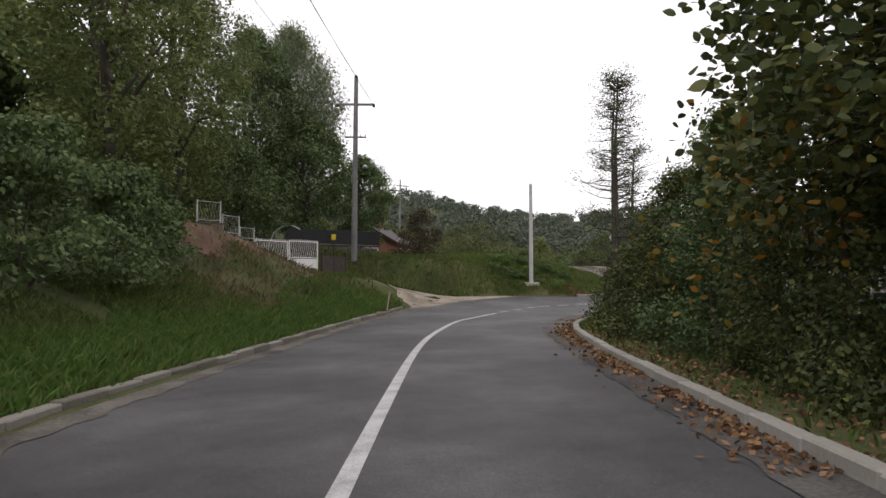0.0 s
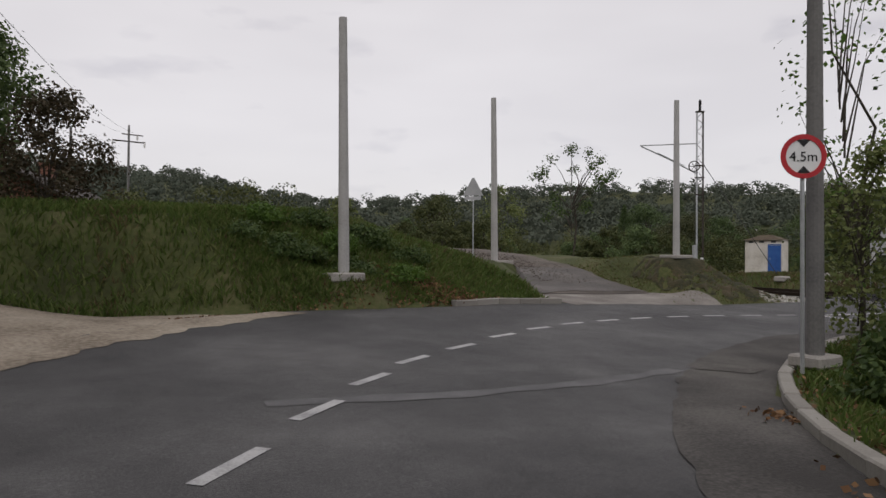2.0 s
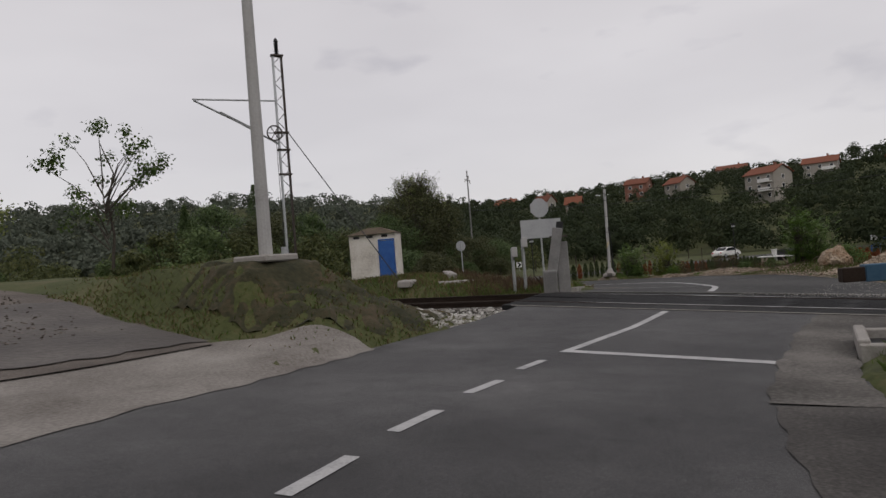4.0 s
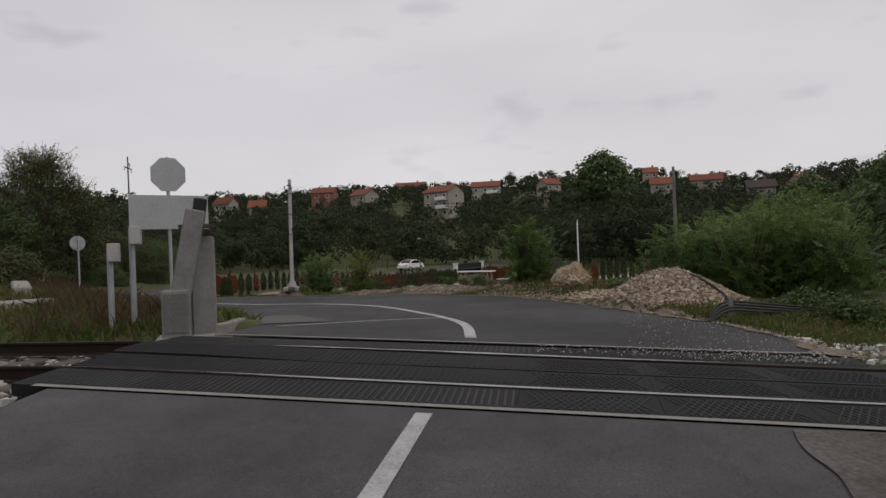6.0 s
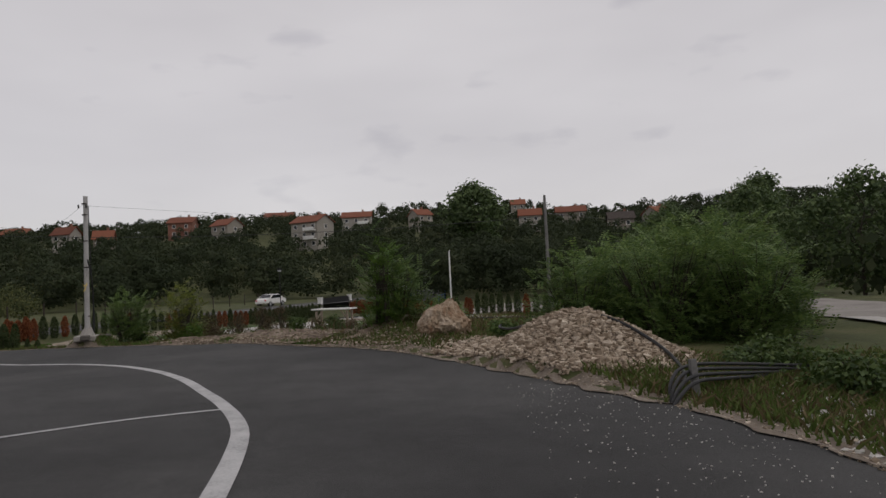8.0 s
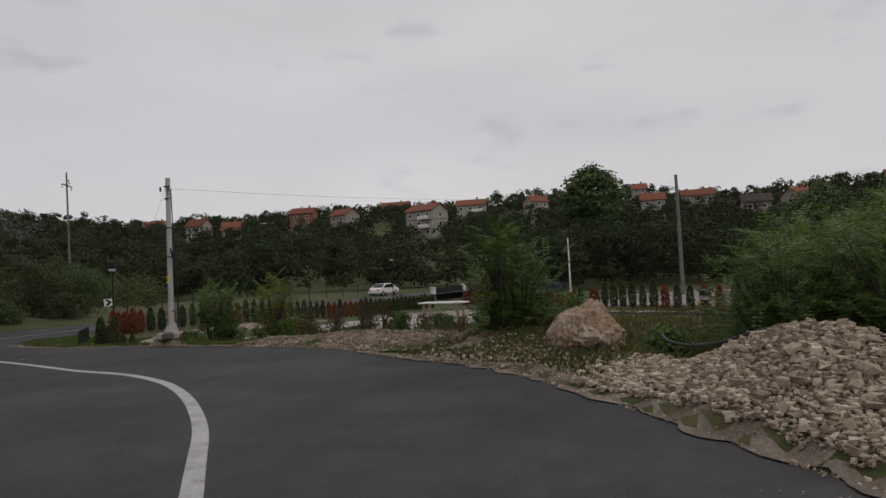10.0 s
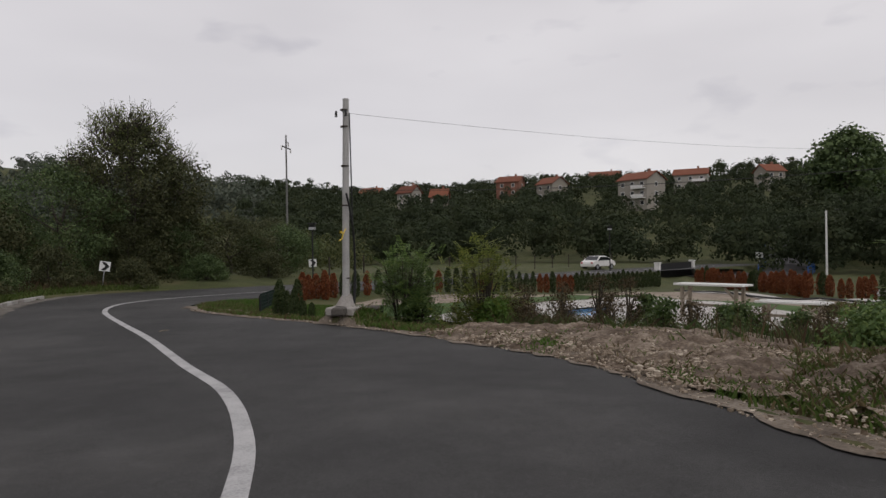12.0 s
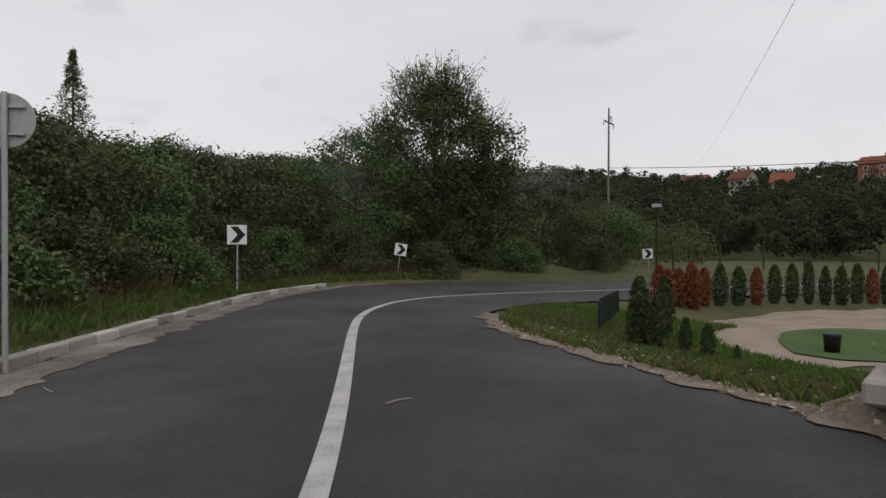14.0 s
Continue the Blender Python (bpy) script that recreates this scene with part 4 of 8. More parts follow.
# concrete ramp and the gravel track behind it
RAMP = material("ramp_concrete", [(0.12, 0.105, 0.092), (0.2, 0.182, 0.165), (0.28, 0.26, 0.235)], 0.8, 24, 0.92, bump=0.5, bump_scale=40, sharp=0.3)
ramp_a = rounded([(11.45, 40.6), (12.4, 41.15), (13.9, 41.55), (15.95, 42.1), (18.5, 43.0)])
ramp_b = rounded([(11.2, 43.4), (12.3, 44.4), (13.9, 44.85), (15.8, 45.0), (17.3, 44.5), (18.45, 43.45)])
sheet("ramp", ramp_a, ramp_b, RAMP, "stained concrete ramp up to the gravel track", "ramp", 0.0, 60, 16, lambda x, y: np.maximum(np.minimum(land(x, y) + 0.035, -0.27), road_z(x, y) + 0.008), ragged=0.06)
sheet("gravel_track", rounded([(11.8, 43.9), (12.0, 47), (11.4, 53.5), (8.8, 59.4), (2.6, 66), (-14, 73.5)]), rounded([(16.5, 44.6), (16.7, 47.5), (16.3, 54.5), (13.2, 62.5), (5.8, 70), (-14, 78.5)]), GRAVEL,
      "rutted grey gravel track curving over the rise", "track", 0.06, 110, 22, ragged=0.12)
sheet("track_mud", rounded([(11.4, 43.6), (12.6, 44.4), (14.0, 44.7), (15.6, 44.85), (16.5, 44.6)]), rounded([(12.2, 49.2), (14, 50.2), (16.5, 49.4)]),
      material("wet_mud", [(0.036, 0.03, 0.026), (0.065, 0.055, 0.048), (0.12, 0.105, 0.092)], 0.9, 14, 0.6, bump=0.9, bump_scale=9), "dark wet mud with tyre ruts", "track", 0.08, 50, 18, ragged=0.12)

# shoulders of the road beyond
SHOULDER = material("shoulder_grit", [(0.08, 0.062, 0.047), (0.16, 0.13, 0.102), (0.29, 0.25, 0.205)], 2.4, 26, 0.95, bump=0.9, bump_scale=40)


def shoulder_z(x, y):
    p = np.stack([x, y], 1)
    return np.where(inside(p, PAVED), road_z(x, y), np.maximum(road_z(x, y) - 0.03, land(x, y)))


edge = cut(RIGHT, (27.4, 36.1), (52, 61.3))
sheet("gravel_shoulder", resample(side_step(edge, 0.12), 160), resample(side_step(edge, -0.34), 160), SHOULDER, "crumbling pale gravel shoulder of the road", "shoulder", 0.016, 260, 9, shoulder_z, ragged=0.13)
edge = cut(LEFT, (38.8, 52.5), (57, 73.2))
far_left = resample(edge, 60)
sheet("gutter", side_step(far_left, 0.02), side_step(far_left, -0.62), material("crumbled_gutter", [(0.07, 0.06, 0.05), (0.15, 0.135, 0.118), (0.27, 0.25, 0.225)], 1.1, 22, 0.93, bump=0.6, bump_scale=36, sharp=0.3), "crumbling pale concrete gutter strip", "gutter", 0.008, 260, 5, road_z, ragged=0.14)
kerb("kerb", side_step(resample(cut(LEFT, (38.8, 52.5), (53.4, 72.0)), 60), 0.1), "whitish weathered kerb stones along the bend", 0.78, 0.14, 0.18, 4, 0.05,
     material("white_kerb", [(0.16, 0.145, 0.12), (0.38, 0.365, 0.335), (0.56, 0.55, 0.52)], 2.4, 24, 0.92, bump=0.5, piece=0.5, sharp=0.3))
pad = resample([(29.6, 44.2), (31.0, 45.1), (32.4, 46.1)], 20)
sheet("concrete_corner", side_step(pad, 0.1), side_step(pad, -1.0) + np.array([(0.3, 0)]), OLD_CONCRETE, "worn concrete corner slab at the road edge", "slab", 0.014, 30, 6, road_z, ragged=0.05)
kerb("kerb", side_step(resample([(28.2, 44.05), (30.2, 44.7), (32.2, 46.2)], 20), 0.2), "broken whitish kerb stones by the crossing", 0.6, 0.1, 0.16, 6, 0.08)

# level crossing: rails and ribbed rubber panels
NEAR_RAIL, FAR_RAIL = 25.06, 26.52


def bed_z(y):
    """Height of the rail heads: the road's plane at the crossing, level along the line beyond it."""
    return np.where(np.abs(y - 40) < 4.2, road_z(np.full_like(y, 25.8), y), road_z(np.full_like(y, 25.8), np.clip(y, 35.8, 44.2)))


def rail_profile(width_head=0.07):
    w, f = width_head / 2, 0.075
    return [(-f, -0.172), (f, -0.172), (f, -0.16), (0.012, -0.145), (0.012, -0.04), (w, -0.03), (w, -0.004), (w - 0.01, 0), (-w + 0.01, 0), (-w, -0.004), (-w, -0.03), (-0.012, -0.04), (-0.012, -0.145), (-f, -0.16)]


for rx in (NEAR_RAIL, FAR_RAIL):
    ys = np.r_[np.arange(-40, 34, 4.0), np.arange(34, 47, 0.5), np.arange(47, 140, 4.0)]
    zs = bed_z(ys) + road_z(np.array([rx]), np.array([40.0]))[0] - road_z(np.array([25.8]), np.array([40.0]))[0]
    bm = bmesh.new()
    rings = [[bm.verts.new((rx + a, yy, zz + b + 0.006)) for a, b in rail_profile()] for yy, zz in zip(ys, zs)]
    for a, b in zip(rings, rings[1:]):
        for k in range(len(a)):
            bm.faces.new((a[k], a[(k + 1) % len(a)], b[(k + 1) % len(a)], b[k]))
    tagged(new("rail", finish(bm, "rail", RUST)), "brown rusted steel rail with a worn head", "rail", "rails")
POLISHED = material("polished_rail", [(0.2, 0.195, 0.19), (0.34, 0.335, 0.33), (0.45, 0.445, 0.44)], 3, 30, 0.38, metal=0.8, bump=0.05)
for rx in (NEAR_RAIL, FAR_RAIL):
    p = resample([(rx, 36.1), (rx, 43.9)], 40)
    sheet("rail_head", p + [(-0.03, 0)], p + [(0.03, 0)], POLISHED, "polished running strip of the rail", "rail", 0.009, 40, 2, road_z)
sleepers = tagged(new("sleepers"), "concrete sleepers half sunk in ballast", "sleepers", kind="structure")
me = finish(box(bmesh.new(), (0, 0, 0), (2.5, 0.25, 0.16), 0, 0.02), "sleeper", OLD_CONCRETE)
for yy in list(np.arange(16, 35.6, 0.62)) + list(np.arange(44.6, 80, 0.62)):
    piece_of("sleeper", me, sleepers, Matrix.Translation((25.79, yy, float(bed_z(np.array([yy]))[0]) - 0.245)))


DUSTY_RIB = material("dusty_rib", [(0.012, 0.012, 0.0125), (0.024, 0.0238, 0.0235), (0.06, 0.058, 0.056)], 0.9, 26, 0.7, bump=0.1, piece=0.3, sharp=0.2)


def panel_mesh(name, w, l, crossed):
    """A rubber panel with raised ribs: across the track, or crossed in diamonds."""
    bm = box(bmesh.new(), (0, 0, -0.06), (w, l + 0.008, 0.12))
    plain = len(bm.faces)
    ribs = int(l / 0.066)
    for k in range(ribs):
        yy = -l / 2 + l * (k + 0.5) / ribs
        if not crossed:
            box(bm, (0, yy, -0.001), (w * 0.8, 0.02, 0.012), 0.06)
        elif abs(yy) < l / 2 - 0.13:
            box(bm, (0, yy, 0.0015), (w * 0.84, 0.013, 0.008), 0.42)
            box(bm, (0, yy, 0.0015), (w * 0.84, 0.013, 0.007), -0.42)
    me = finish(bm, name, RUBBER)
    me.materials.append(DUSTY_RIB)
    me.polygons.foreach_set("material_index", np.array([0] * plain + [0 if name == "inner_panel" else 1] * (len(me.polygons) - plain), np.int32))
    return me


crossing = tagged(new("crossing_panels"), "black ribbed rubber panels between and beside the rails", "level crossing", kind="structure")
inner = [panel_mesh("inner_panel", 0.62, 1.19, c) for c in (False, True)]
outer = [panel_mesh("outer_panel", 0.66, 1.19, c) for c in (False, True)]
for yy in np.arange(36.5, 43.9, 1.2):
    for px, me in ((24.69, outer), (NEAR_RAIL + 0.4, inner), (FAR_RAIL - 0.4, inner), (26.93, outer)):
        za, zb = road_z(np.array([px, px]), np.array([yy - 0.6, yy + 0.6]))
        ea, eb = road_z(np.array([px - 0.3, px + 0.3]), np.array([yy, yy]))
        piece_of("rubber_panel", me[yy < 39.5], crossing, Matrix.Translation((px, yy, (za + zb) / 2 - 0.004)) @ Matrix.Rotation(math.atan2(zb - za, 1.2), 4, "X") @ Matrix.Rotation(-math.atan2(eb - ea, 0.6), 4, "Y"))
for px in (24.31, 27.45):
    p = resample([(px, 36.0), (px, 44.0)], 30)
    sheet("edge_beam", p + [(-0.04, 0)], p + [(0.04, 0)], KERB, "pale concrete edge beam of the crossing", "edge beam", 0.012, 30, 3, road_z)
p = resample([(27.45, 36.1), (27.45, 43.9)], 30)
sheet("road_joint", p + [(-0.05, 0)], p + [(0.35, 0)], ASPHALT_FAR, "asphalt joint beside the crossing panels", "road patch", -0.002, 30, 4, road_z)
p = resample([(24.2, 36.2), (24.2, 43.8)], 30)
sheet("crossing_base", p, p + [(3.4, 0)], BLACK, "dark bedding under the crossing panels", "bedding", -0.1, 30, 12, road_z)


def stones(name, x, y, z, size, mat, label, seed, category="stones", flat=0.7):
    """Many small broken stones lying on the ground, joined."""
    r = np.random.default_rng(seed)
    base = np.array([(sx, sy, sz) for sz in (-1, 1) for sx, sy in ((-1, -1), (1, -1), (1, 1), (-1, 1))], float) * 0.62
    tri = np.array([(0, 3, 2), (0, 2, 1), (4, 5, 6), (4, 6, 7), (0, 1, 5), (0, 5, 4), (1, 2, 6), (1, 6, 5), (2, 3, 7), (2, 7, 6), (3, 0, 4), (3, 4, 7)])
    n = len(x)
    size = np.broadcast_to(size, (n,))
    v = base[None] * r.uniform(0.55, 1.3, (n, 8, 1)) * r.uniform(0.7, 1.2, (n, 1, 3)) + r.normal(0, 0.16, (n, 8, 3))
    a = r.uniform(0, 2 * np.pi, n)
    c, s = np.cos(a)[:, None], np.sin(a)[:, None]
    v = np.stack([v[..., 0] * c - v[..., 1] * s, v[..., 0] * s + v[..., 1] * c, v[..., 2] * flat], -1) * (size / 2)[:, None, None]
    v += np.stack([x, y, z + size * 0.12], 1)[:, None]
    f = tri[None] + 8 * np.arange(n)[:, None, None]
    return tagged(new(name, mesh_of(name, v.reshape(-1, 3), f.reshape(-1, 3), mat)), label, category, kind="stuff")


r = np.random.default_rng(11)
by = np.r_[r.uniform(44.2, 58, 5200), r.uniform(24, 36.3, 4200)]
bx = 25.8 + r.uniform(-2.6, 2.6, len(by)) * np.where(by < 36.4, 1.25, 1.0)
qx, qy = r.uniform(20.6, 24.0, 2600), r.uniform(43.3, 47.5, 2600)
ok = (qx > 20.6 + 0.45 * (qy - 43.3)) & ~inside(np.stack([qx, qy], 1), PAVED)
bx, by = np.r_[bx, qx[ok]], np.r_[by, qy[ok]]
stones("ballast", bx, by, np.maximum(land(bx, by), bed_z(by) - 0.21 - 0.25 * np.clip(np.abs(bx - 25.8) - 1.4, 0, 3)), r.uniform(0.06, 0.13, len(by)), BALLAST, "pale crushed stone ballast round the rails", 12, "ballast")
bank = np.arange(-40, 150, 2.0)
sheet("ballast_bed", np.stack([np.full_like(bank, 23.6), bank], 1)[bank > 44], np.stack([np.full_like(bank, 28.1), bank], 1)[bank > 44], GRAVEL, "grey ballast bed of the railway", "ballast", 0.0, 80, 8,
      lambda x, y: bed_z(y) - 0.24 - 0.2 * np.clip(np.abs(x - 25.8) - 1.5, 0, 3))
sheet("ballast_bed", np.stack([np.full_like(bank, 23.6), bank], 1)[bank < 36], np.stack([np.full_like(bank, 28.1), bank], 1)[bank < 36], GRAVEL, "grey ballast bed of the railway", "ballast", 0.0, 80, 8,
      lambda x, y: bed_z(y) - 0.24 - 0.2 * np.clip(np.abs(x - 25.8) - 1.5, 0, 3))

MOUND = material("turfy_earth", [(0.02, 0.022, 0.011), (0.042, 0.04, 0.02), (0.08, 0.06, 0.036)], 1.2, 10, 0.95, bump=1.0, bump_scale=14, sharp=0.3)
sheet("mound_face", rounded([(17.2, 45.2), (17.9, 44.2), (18.6, 43.5), (20.4, 43.5), (22.2, 44.2)]), rounded([(17.4, 47.2), (18.4, 46.9), (19.4, 46.9), (20.2, 46.6), (21.0, 46.4)]), MOUND, "crumbling earth and turf on the mound", "earth", 0.0, 70, 40,
      lambda x, y: land(x, y) + 0.02 + 0.05 * (waves(x, y, 0.16, 1.0) + waves(x, y, 0.075, 2.0)) * (np.hypot(x - 18.8, y - 46.0) > 0.9), ragged=0.12)
BARE = material("bare_earth", [(0.055, 0.034, 0.022), (0.11, 0.066, 0.042), (0.19, 0.12, 0.078)], 1.1, 14, 0.95, bump=0.9, bump_scale=20, sharp=0.3)
sheet("bare_bank", rounded([(-8.6, 22), (-7.6, 24.5), (-6.6, 27), (-6.0, 29.0), (-5.8, 31.0)]), rounded([(-10.2, 22.6), (-10.0, 24.6), (-9.5, 26.2), (-8.7, 28.4), (-7.5, 31.4)]), BARE, "bare brown earth on the upper bank", "earth", 0.03, 50, 16, ragged=0.35)
sheet("bare_bank", rounded([(32.8, 35.4), (35, 34.7), (37.4, 35.4), (39.4, 37.2)]), rounded([(32.6, 37.1), (35.2, 38.35), (37.6, 39.5), (39.2, 40.4)]), material("rubble_fines", [(0.14, 0.1, 0.07), (0.25, 0.2, 0.155), (0.36, 0.31, 0.26)], 2.0, 25, 0.95, bump=1.0, bump_scale=30), "pale crushed fines under the rubble", "earth", 0.014, 90, 44, ragged=0.12)
SPOIL_EARTH = material("stony_earth", [(0.06, 0.042, 0.029), (0.13, 0.097, 0.07), (0.27, 0.22, 0.172)], 2.6, 20, 0.95, bump=1.0, bump_scale=22, sharp=0.26)
sheet("bare_bank", rounded([(40.8, 41.2), (42.2, 42.9), (43.6, 44.6), (44.8, 46.6), (46.2, 49.2)]), rounded([(43.4, 39.4), (45.6, 41.0), (47.6, 42.8), (48.8, 45.2), (48.4, 48.6)]), SPOIL_EARTH, "stony earth heaped along the road", "earth", 0.0, 150, 70,
      lambda x, y: shoulder_z(x, y) + 0.02 + (0.05 + 0.05 * waves(x, y, 0.33, 1.0) + 0.035 * waves(x, y, 0.13, 2.0) + 0.03 * waves(x, y, 0.06, 3.0)) * np.clip(far_from(np.stack([x, y], 1), RIGHT) * 1.5, 0, 1) * ~inside(np.stack([x, y], 1), PAVED) - 0.05 * inside(np.stack([x, y], 1), PAVED), ragged=0.12)

# ---- signs ----
def sign_post(root, height, radius=0.03, lean=0.0):
    part("post", tube(bmesh.new(), [(0, 0, -0.2), (lean, 0, height)], radius, 10), STEEL, root, "galvanised steel post")


def text_on(root, body, size, at, mat, turn=(90, 0, 0), name="lettering"):
    cu = bpy.data.curves.new(name, "FONT")
    cu.body, cu.size, cu.extrude, cu.align_x, cu.align_y = body, size, 0.002, "CENTER", "CENTER"
    tmp = bpy.data.objects.new("tmp", cu)
    me = bpy.data.meshes.new_from_object(tmp)
    bpy.data.objects.remove(tmp)
    me.materials.clear()
    me.materials.append(mat)
    ob = new(name, me)
    ob.parent = root
    ob.matrix_basis = pose(*at, *turn)
    return ob


def ring_outline(bm, outer, inner, thick, n=40, y=0.0):
    rows = [[bm.verts.new((rr * math.cos(2 * math.pi * k / n), yy, rr * math.sin(2 * math.pi * k / n))) for k in range(n)] for rr, yy in ((outer, y), (inner, y), (inner, y + thick), (outer, y + thick))]
    for a, b in zip(rows, rows[1:] + rows[:1]):
        for k in range(n):
            bm.faces.new((a[k], a[(k + 1) % n], b[(k + 1) % n], b[k]))
    return bm


# height limit sign on the old pole: the pole stands behind the disc
lim = thing("height_limit_sign", pose(9.72, 31.2, 2.22, 0, 0, -22), "round white height limit sign with a red rim", "road sign")
part("disc", plate(bmesh.new(), round_outline(0.3, 40), 0.012), SIGN_WHITE, lim)
part("rim", ring_outline(bmesh.new(), 0.302, 0.235, 0.012, y=-0.016), RED, lim, "red rim")
text_on(lim, "4.5m", 0.19, (0, -0.011, -0.01), BLACK)
for s in (1, -1):
    part("arrow", plate(bmesh.new(), [(-0.09, s * 0.225), (0.09, s * 0.225), (0, s * 0.13)], 0.006, Matrix.Translation((0, -0.012, 0))), BLACK, lim, "black triangle")
part("bracket", box(box(bmesh.new(), (0.1, 0.12, 0.0), (0.5, 0.03, 0.04)), (0.3, 0.3, 0.0), (0.06, 0.4, 0.04)), STEEL, lim)
lim_post = part("post", tube(bmesh.new(), [(0, 0.03, -2.95), (0, 0.03, 0.25)], 0.028, 10), STEEL, lim)

tri_root = thing("warning_sign", pose(12.95, 52.8, land_at(12.95, 52.8), 0, 0, -25), "triangular road sign seen from its grey back", "road sign")
top = 4.46 - tri_root.matrix_basis.translation.z
sign_post(tri_root, top - 0.1)
part("plate", plate(bmesh.new(), [(-0.47, top - 0.8), (0.47, top - 0.8), (0.05, top), (-0.05, top)], 0.012, Matrix.Translation((0, -0.045, 0))), SIGN_BACK, tri_root, "bare grey back")
part("lower_plate", plate(bmesh.new(), [(-0.35, top - 1.0), (0.35, top - 1.0), (0.35, top - 0.84), (-0.35, top - 0.84)], 0.012, Matrix.Translation((0, -0.045, 0))), SIGN_BACK, tri_root)


def octagon(r=0.32):
    return round_outline(r, 8, math.pi / 8)


def crossing_sign(x, y, turn, front, label, z=None, low=0.0, width=1.35):
    root = thing("crossing_sign", pose(x, y, land_at(x, y), 0, 0, turn), label, "road sign")
    z0 = root.matrix_basis.translation.z
    ztop = (z if z is not None else 2.36) - z0
    sign_post(root, ztop)
    mo = Matrix.Translation((0, -0.045, ztop - 0.31))
    part("octagon_plate", plate(bmesh.new(), octagon(), 0.012, mo), SIGN_BACK if not front else SIGN_WHITE, root, "octagonal plate")
    b0, b1 = ztop - 1.28 - low, ztop - 0.68 - low
    part("board", plate(bmesh.new(), [(-width / 2, b0), (width / 2, b0), (width / 2, b1), (-width / 2, b1)], 0.014, Matrix.Translation((0, -0.05, 0))), SIGN_BACK if not front else SIGN_WHITE, root, "wide rectangular board")
    if front:
        part("octagon_face", plate(bmesh.new(), octagon(0.295), 0.006, Matrix.Translation((0, -0.056, ztop - 0.31))), RED, root, "red face")
        text_on(root, "STOP", 0.2, (0, -0.061, ztop - 0.31), SIGN_WHITE)
        mid = Matrix.Translation((0, -0.06, (b0 + b1) / 2))
        for s in (0.36, -0.36):
            bar = mid @ Matrix.Rotation(s, 4, "Y")
            for zz in (0.05, -0.05):
                box_bm = box(bmesh.new(), (0, 0, 0), (1.1, 0.006, 0.022))
                bmesh.ops.transform(box_bm, matrix=bar @ Matrix.Translation((0, 0, zz)), verts=box_bm.verts)
                part("cross_bar", box_bm, RED, root, "red outline of the cross")
            for xx in (0.55, -0.55):
                box_bm = box(bmesh.new(), (0, 0, 0), (0.022, 0.006, 0.12))
                bmesh.ops.transform(box_bm, matrix=bar @ Matrix.Translation((xx, 0, 0)), verts=box_bm.verts)
                part("cross_end", box_bm, RED, root)
    return root


crossing_sign(29.7, 46.02, -42, False, "octagonal sign and board seen from their grey backs")
crossing_sign(17.4, 34.85, -80, True, "red stop sign above a white level crossing board", 2.36, 0.0, 1.25)


def round_back(x, y, top, label, turn):
    root = thing("round_sign", pose(x, y, land_at(x, y), 0, 0, turn), label, "road sign")
    h = top - root.matrix_basis.translation.z
    part("post", tube(bmesh.new(), [(0, 0, -0.2), (0, 0, h)], 0.032, 10), STEEL, root, "galvanised steel post")
    part("disc", plate(bmesh.new(), round_outline(0.3, 36), 0.012, Matrix.Translation((0, 0.05, h - 0.3))), SIGN_BACK, root, "bare grey back")
    for zz in (h - 0.15, h - 0.45):
        part("clamp", box(bmesh.new(), (0, 0.02, zz), (0.4, 0.03, 0.03)), STEEL, root)
    return root


round_back(42.95, 58.75, 1.67, "round road sign on a steel post seen from behind", -30)
round_back(40.6, 63.5, 0.9, "small round sign far back among the weeds", -20)


def chevron(x, y, top, turn, lean, label, size=0.52):
    root = thing("chevron_sign", pose(x, y, land_at(x, y), 0, lean, turn), label, "road sign", "chevron signs")
    h = top - root.matrix_basis.translation.z
    part("post", tube(bmesh.new(), [(0, 0.03, -0.2), (0, 0.03, h)], 0.024, 8), STEEL, root)
    s = size / 2
    part("plate", plate(bmesh.new(), [(-s, h - size), (s, h - size), (s, h), (-s, h)], 0.012), SIGN_WHITE, root, "white square plate")
    c = h - s
    arrow = [(-0.68, 0.84), (0.1, 0.84), (0.86, 0), (0.1, -0.84), (-0.68, -0.84), (0.08, 0)]
    part("arrow", plate(bmesh.new(), [(k * s, c + m * s) for k, m in arrow], 0.006, Matrix.Translation((0, -0.01, 0))), BLACK, root, "black arrow band")
    return root


chevron(48.85, 67.9, 0.5, -34, 0, "square chevron sign with a black arrow on white")
chevron(58.4, 74.66, 0.0, -42, 8, "tilted square chevron sign with a black arrow")
chevron(77.2, 75.4, -0.3, -60, -4, "small distant chevron sign by the bend", 0.6)


# ---- poles, masts and wires ----
def wire(name, a, b, sag, radius, label, n=24):
    a, b = Vector(a), Vector(b)
    pts = [a.lerp(b, k / n) - Vector((0, 0, sag * 4 * (k / n) * (1 - k / n))) for k in range(n + 1)]
    return tagged(new(name, finish(tube(bmesh.new(), pts, radius, 5), name, WIRE)), label, "wire")


def insulator(bm, at, up=1, r=0.05):
    x, y, z = at
    for k in range(3):
        tube(bm, [(x, y, z + up * 0.05 * k), (x, y, z + up * (0.05 * k + 0.02)), (x, y, z + up * (0.05 * k + 0.045))], [r, r * 0.9, r * 0.45], 8)
    return bm


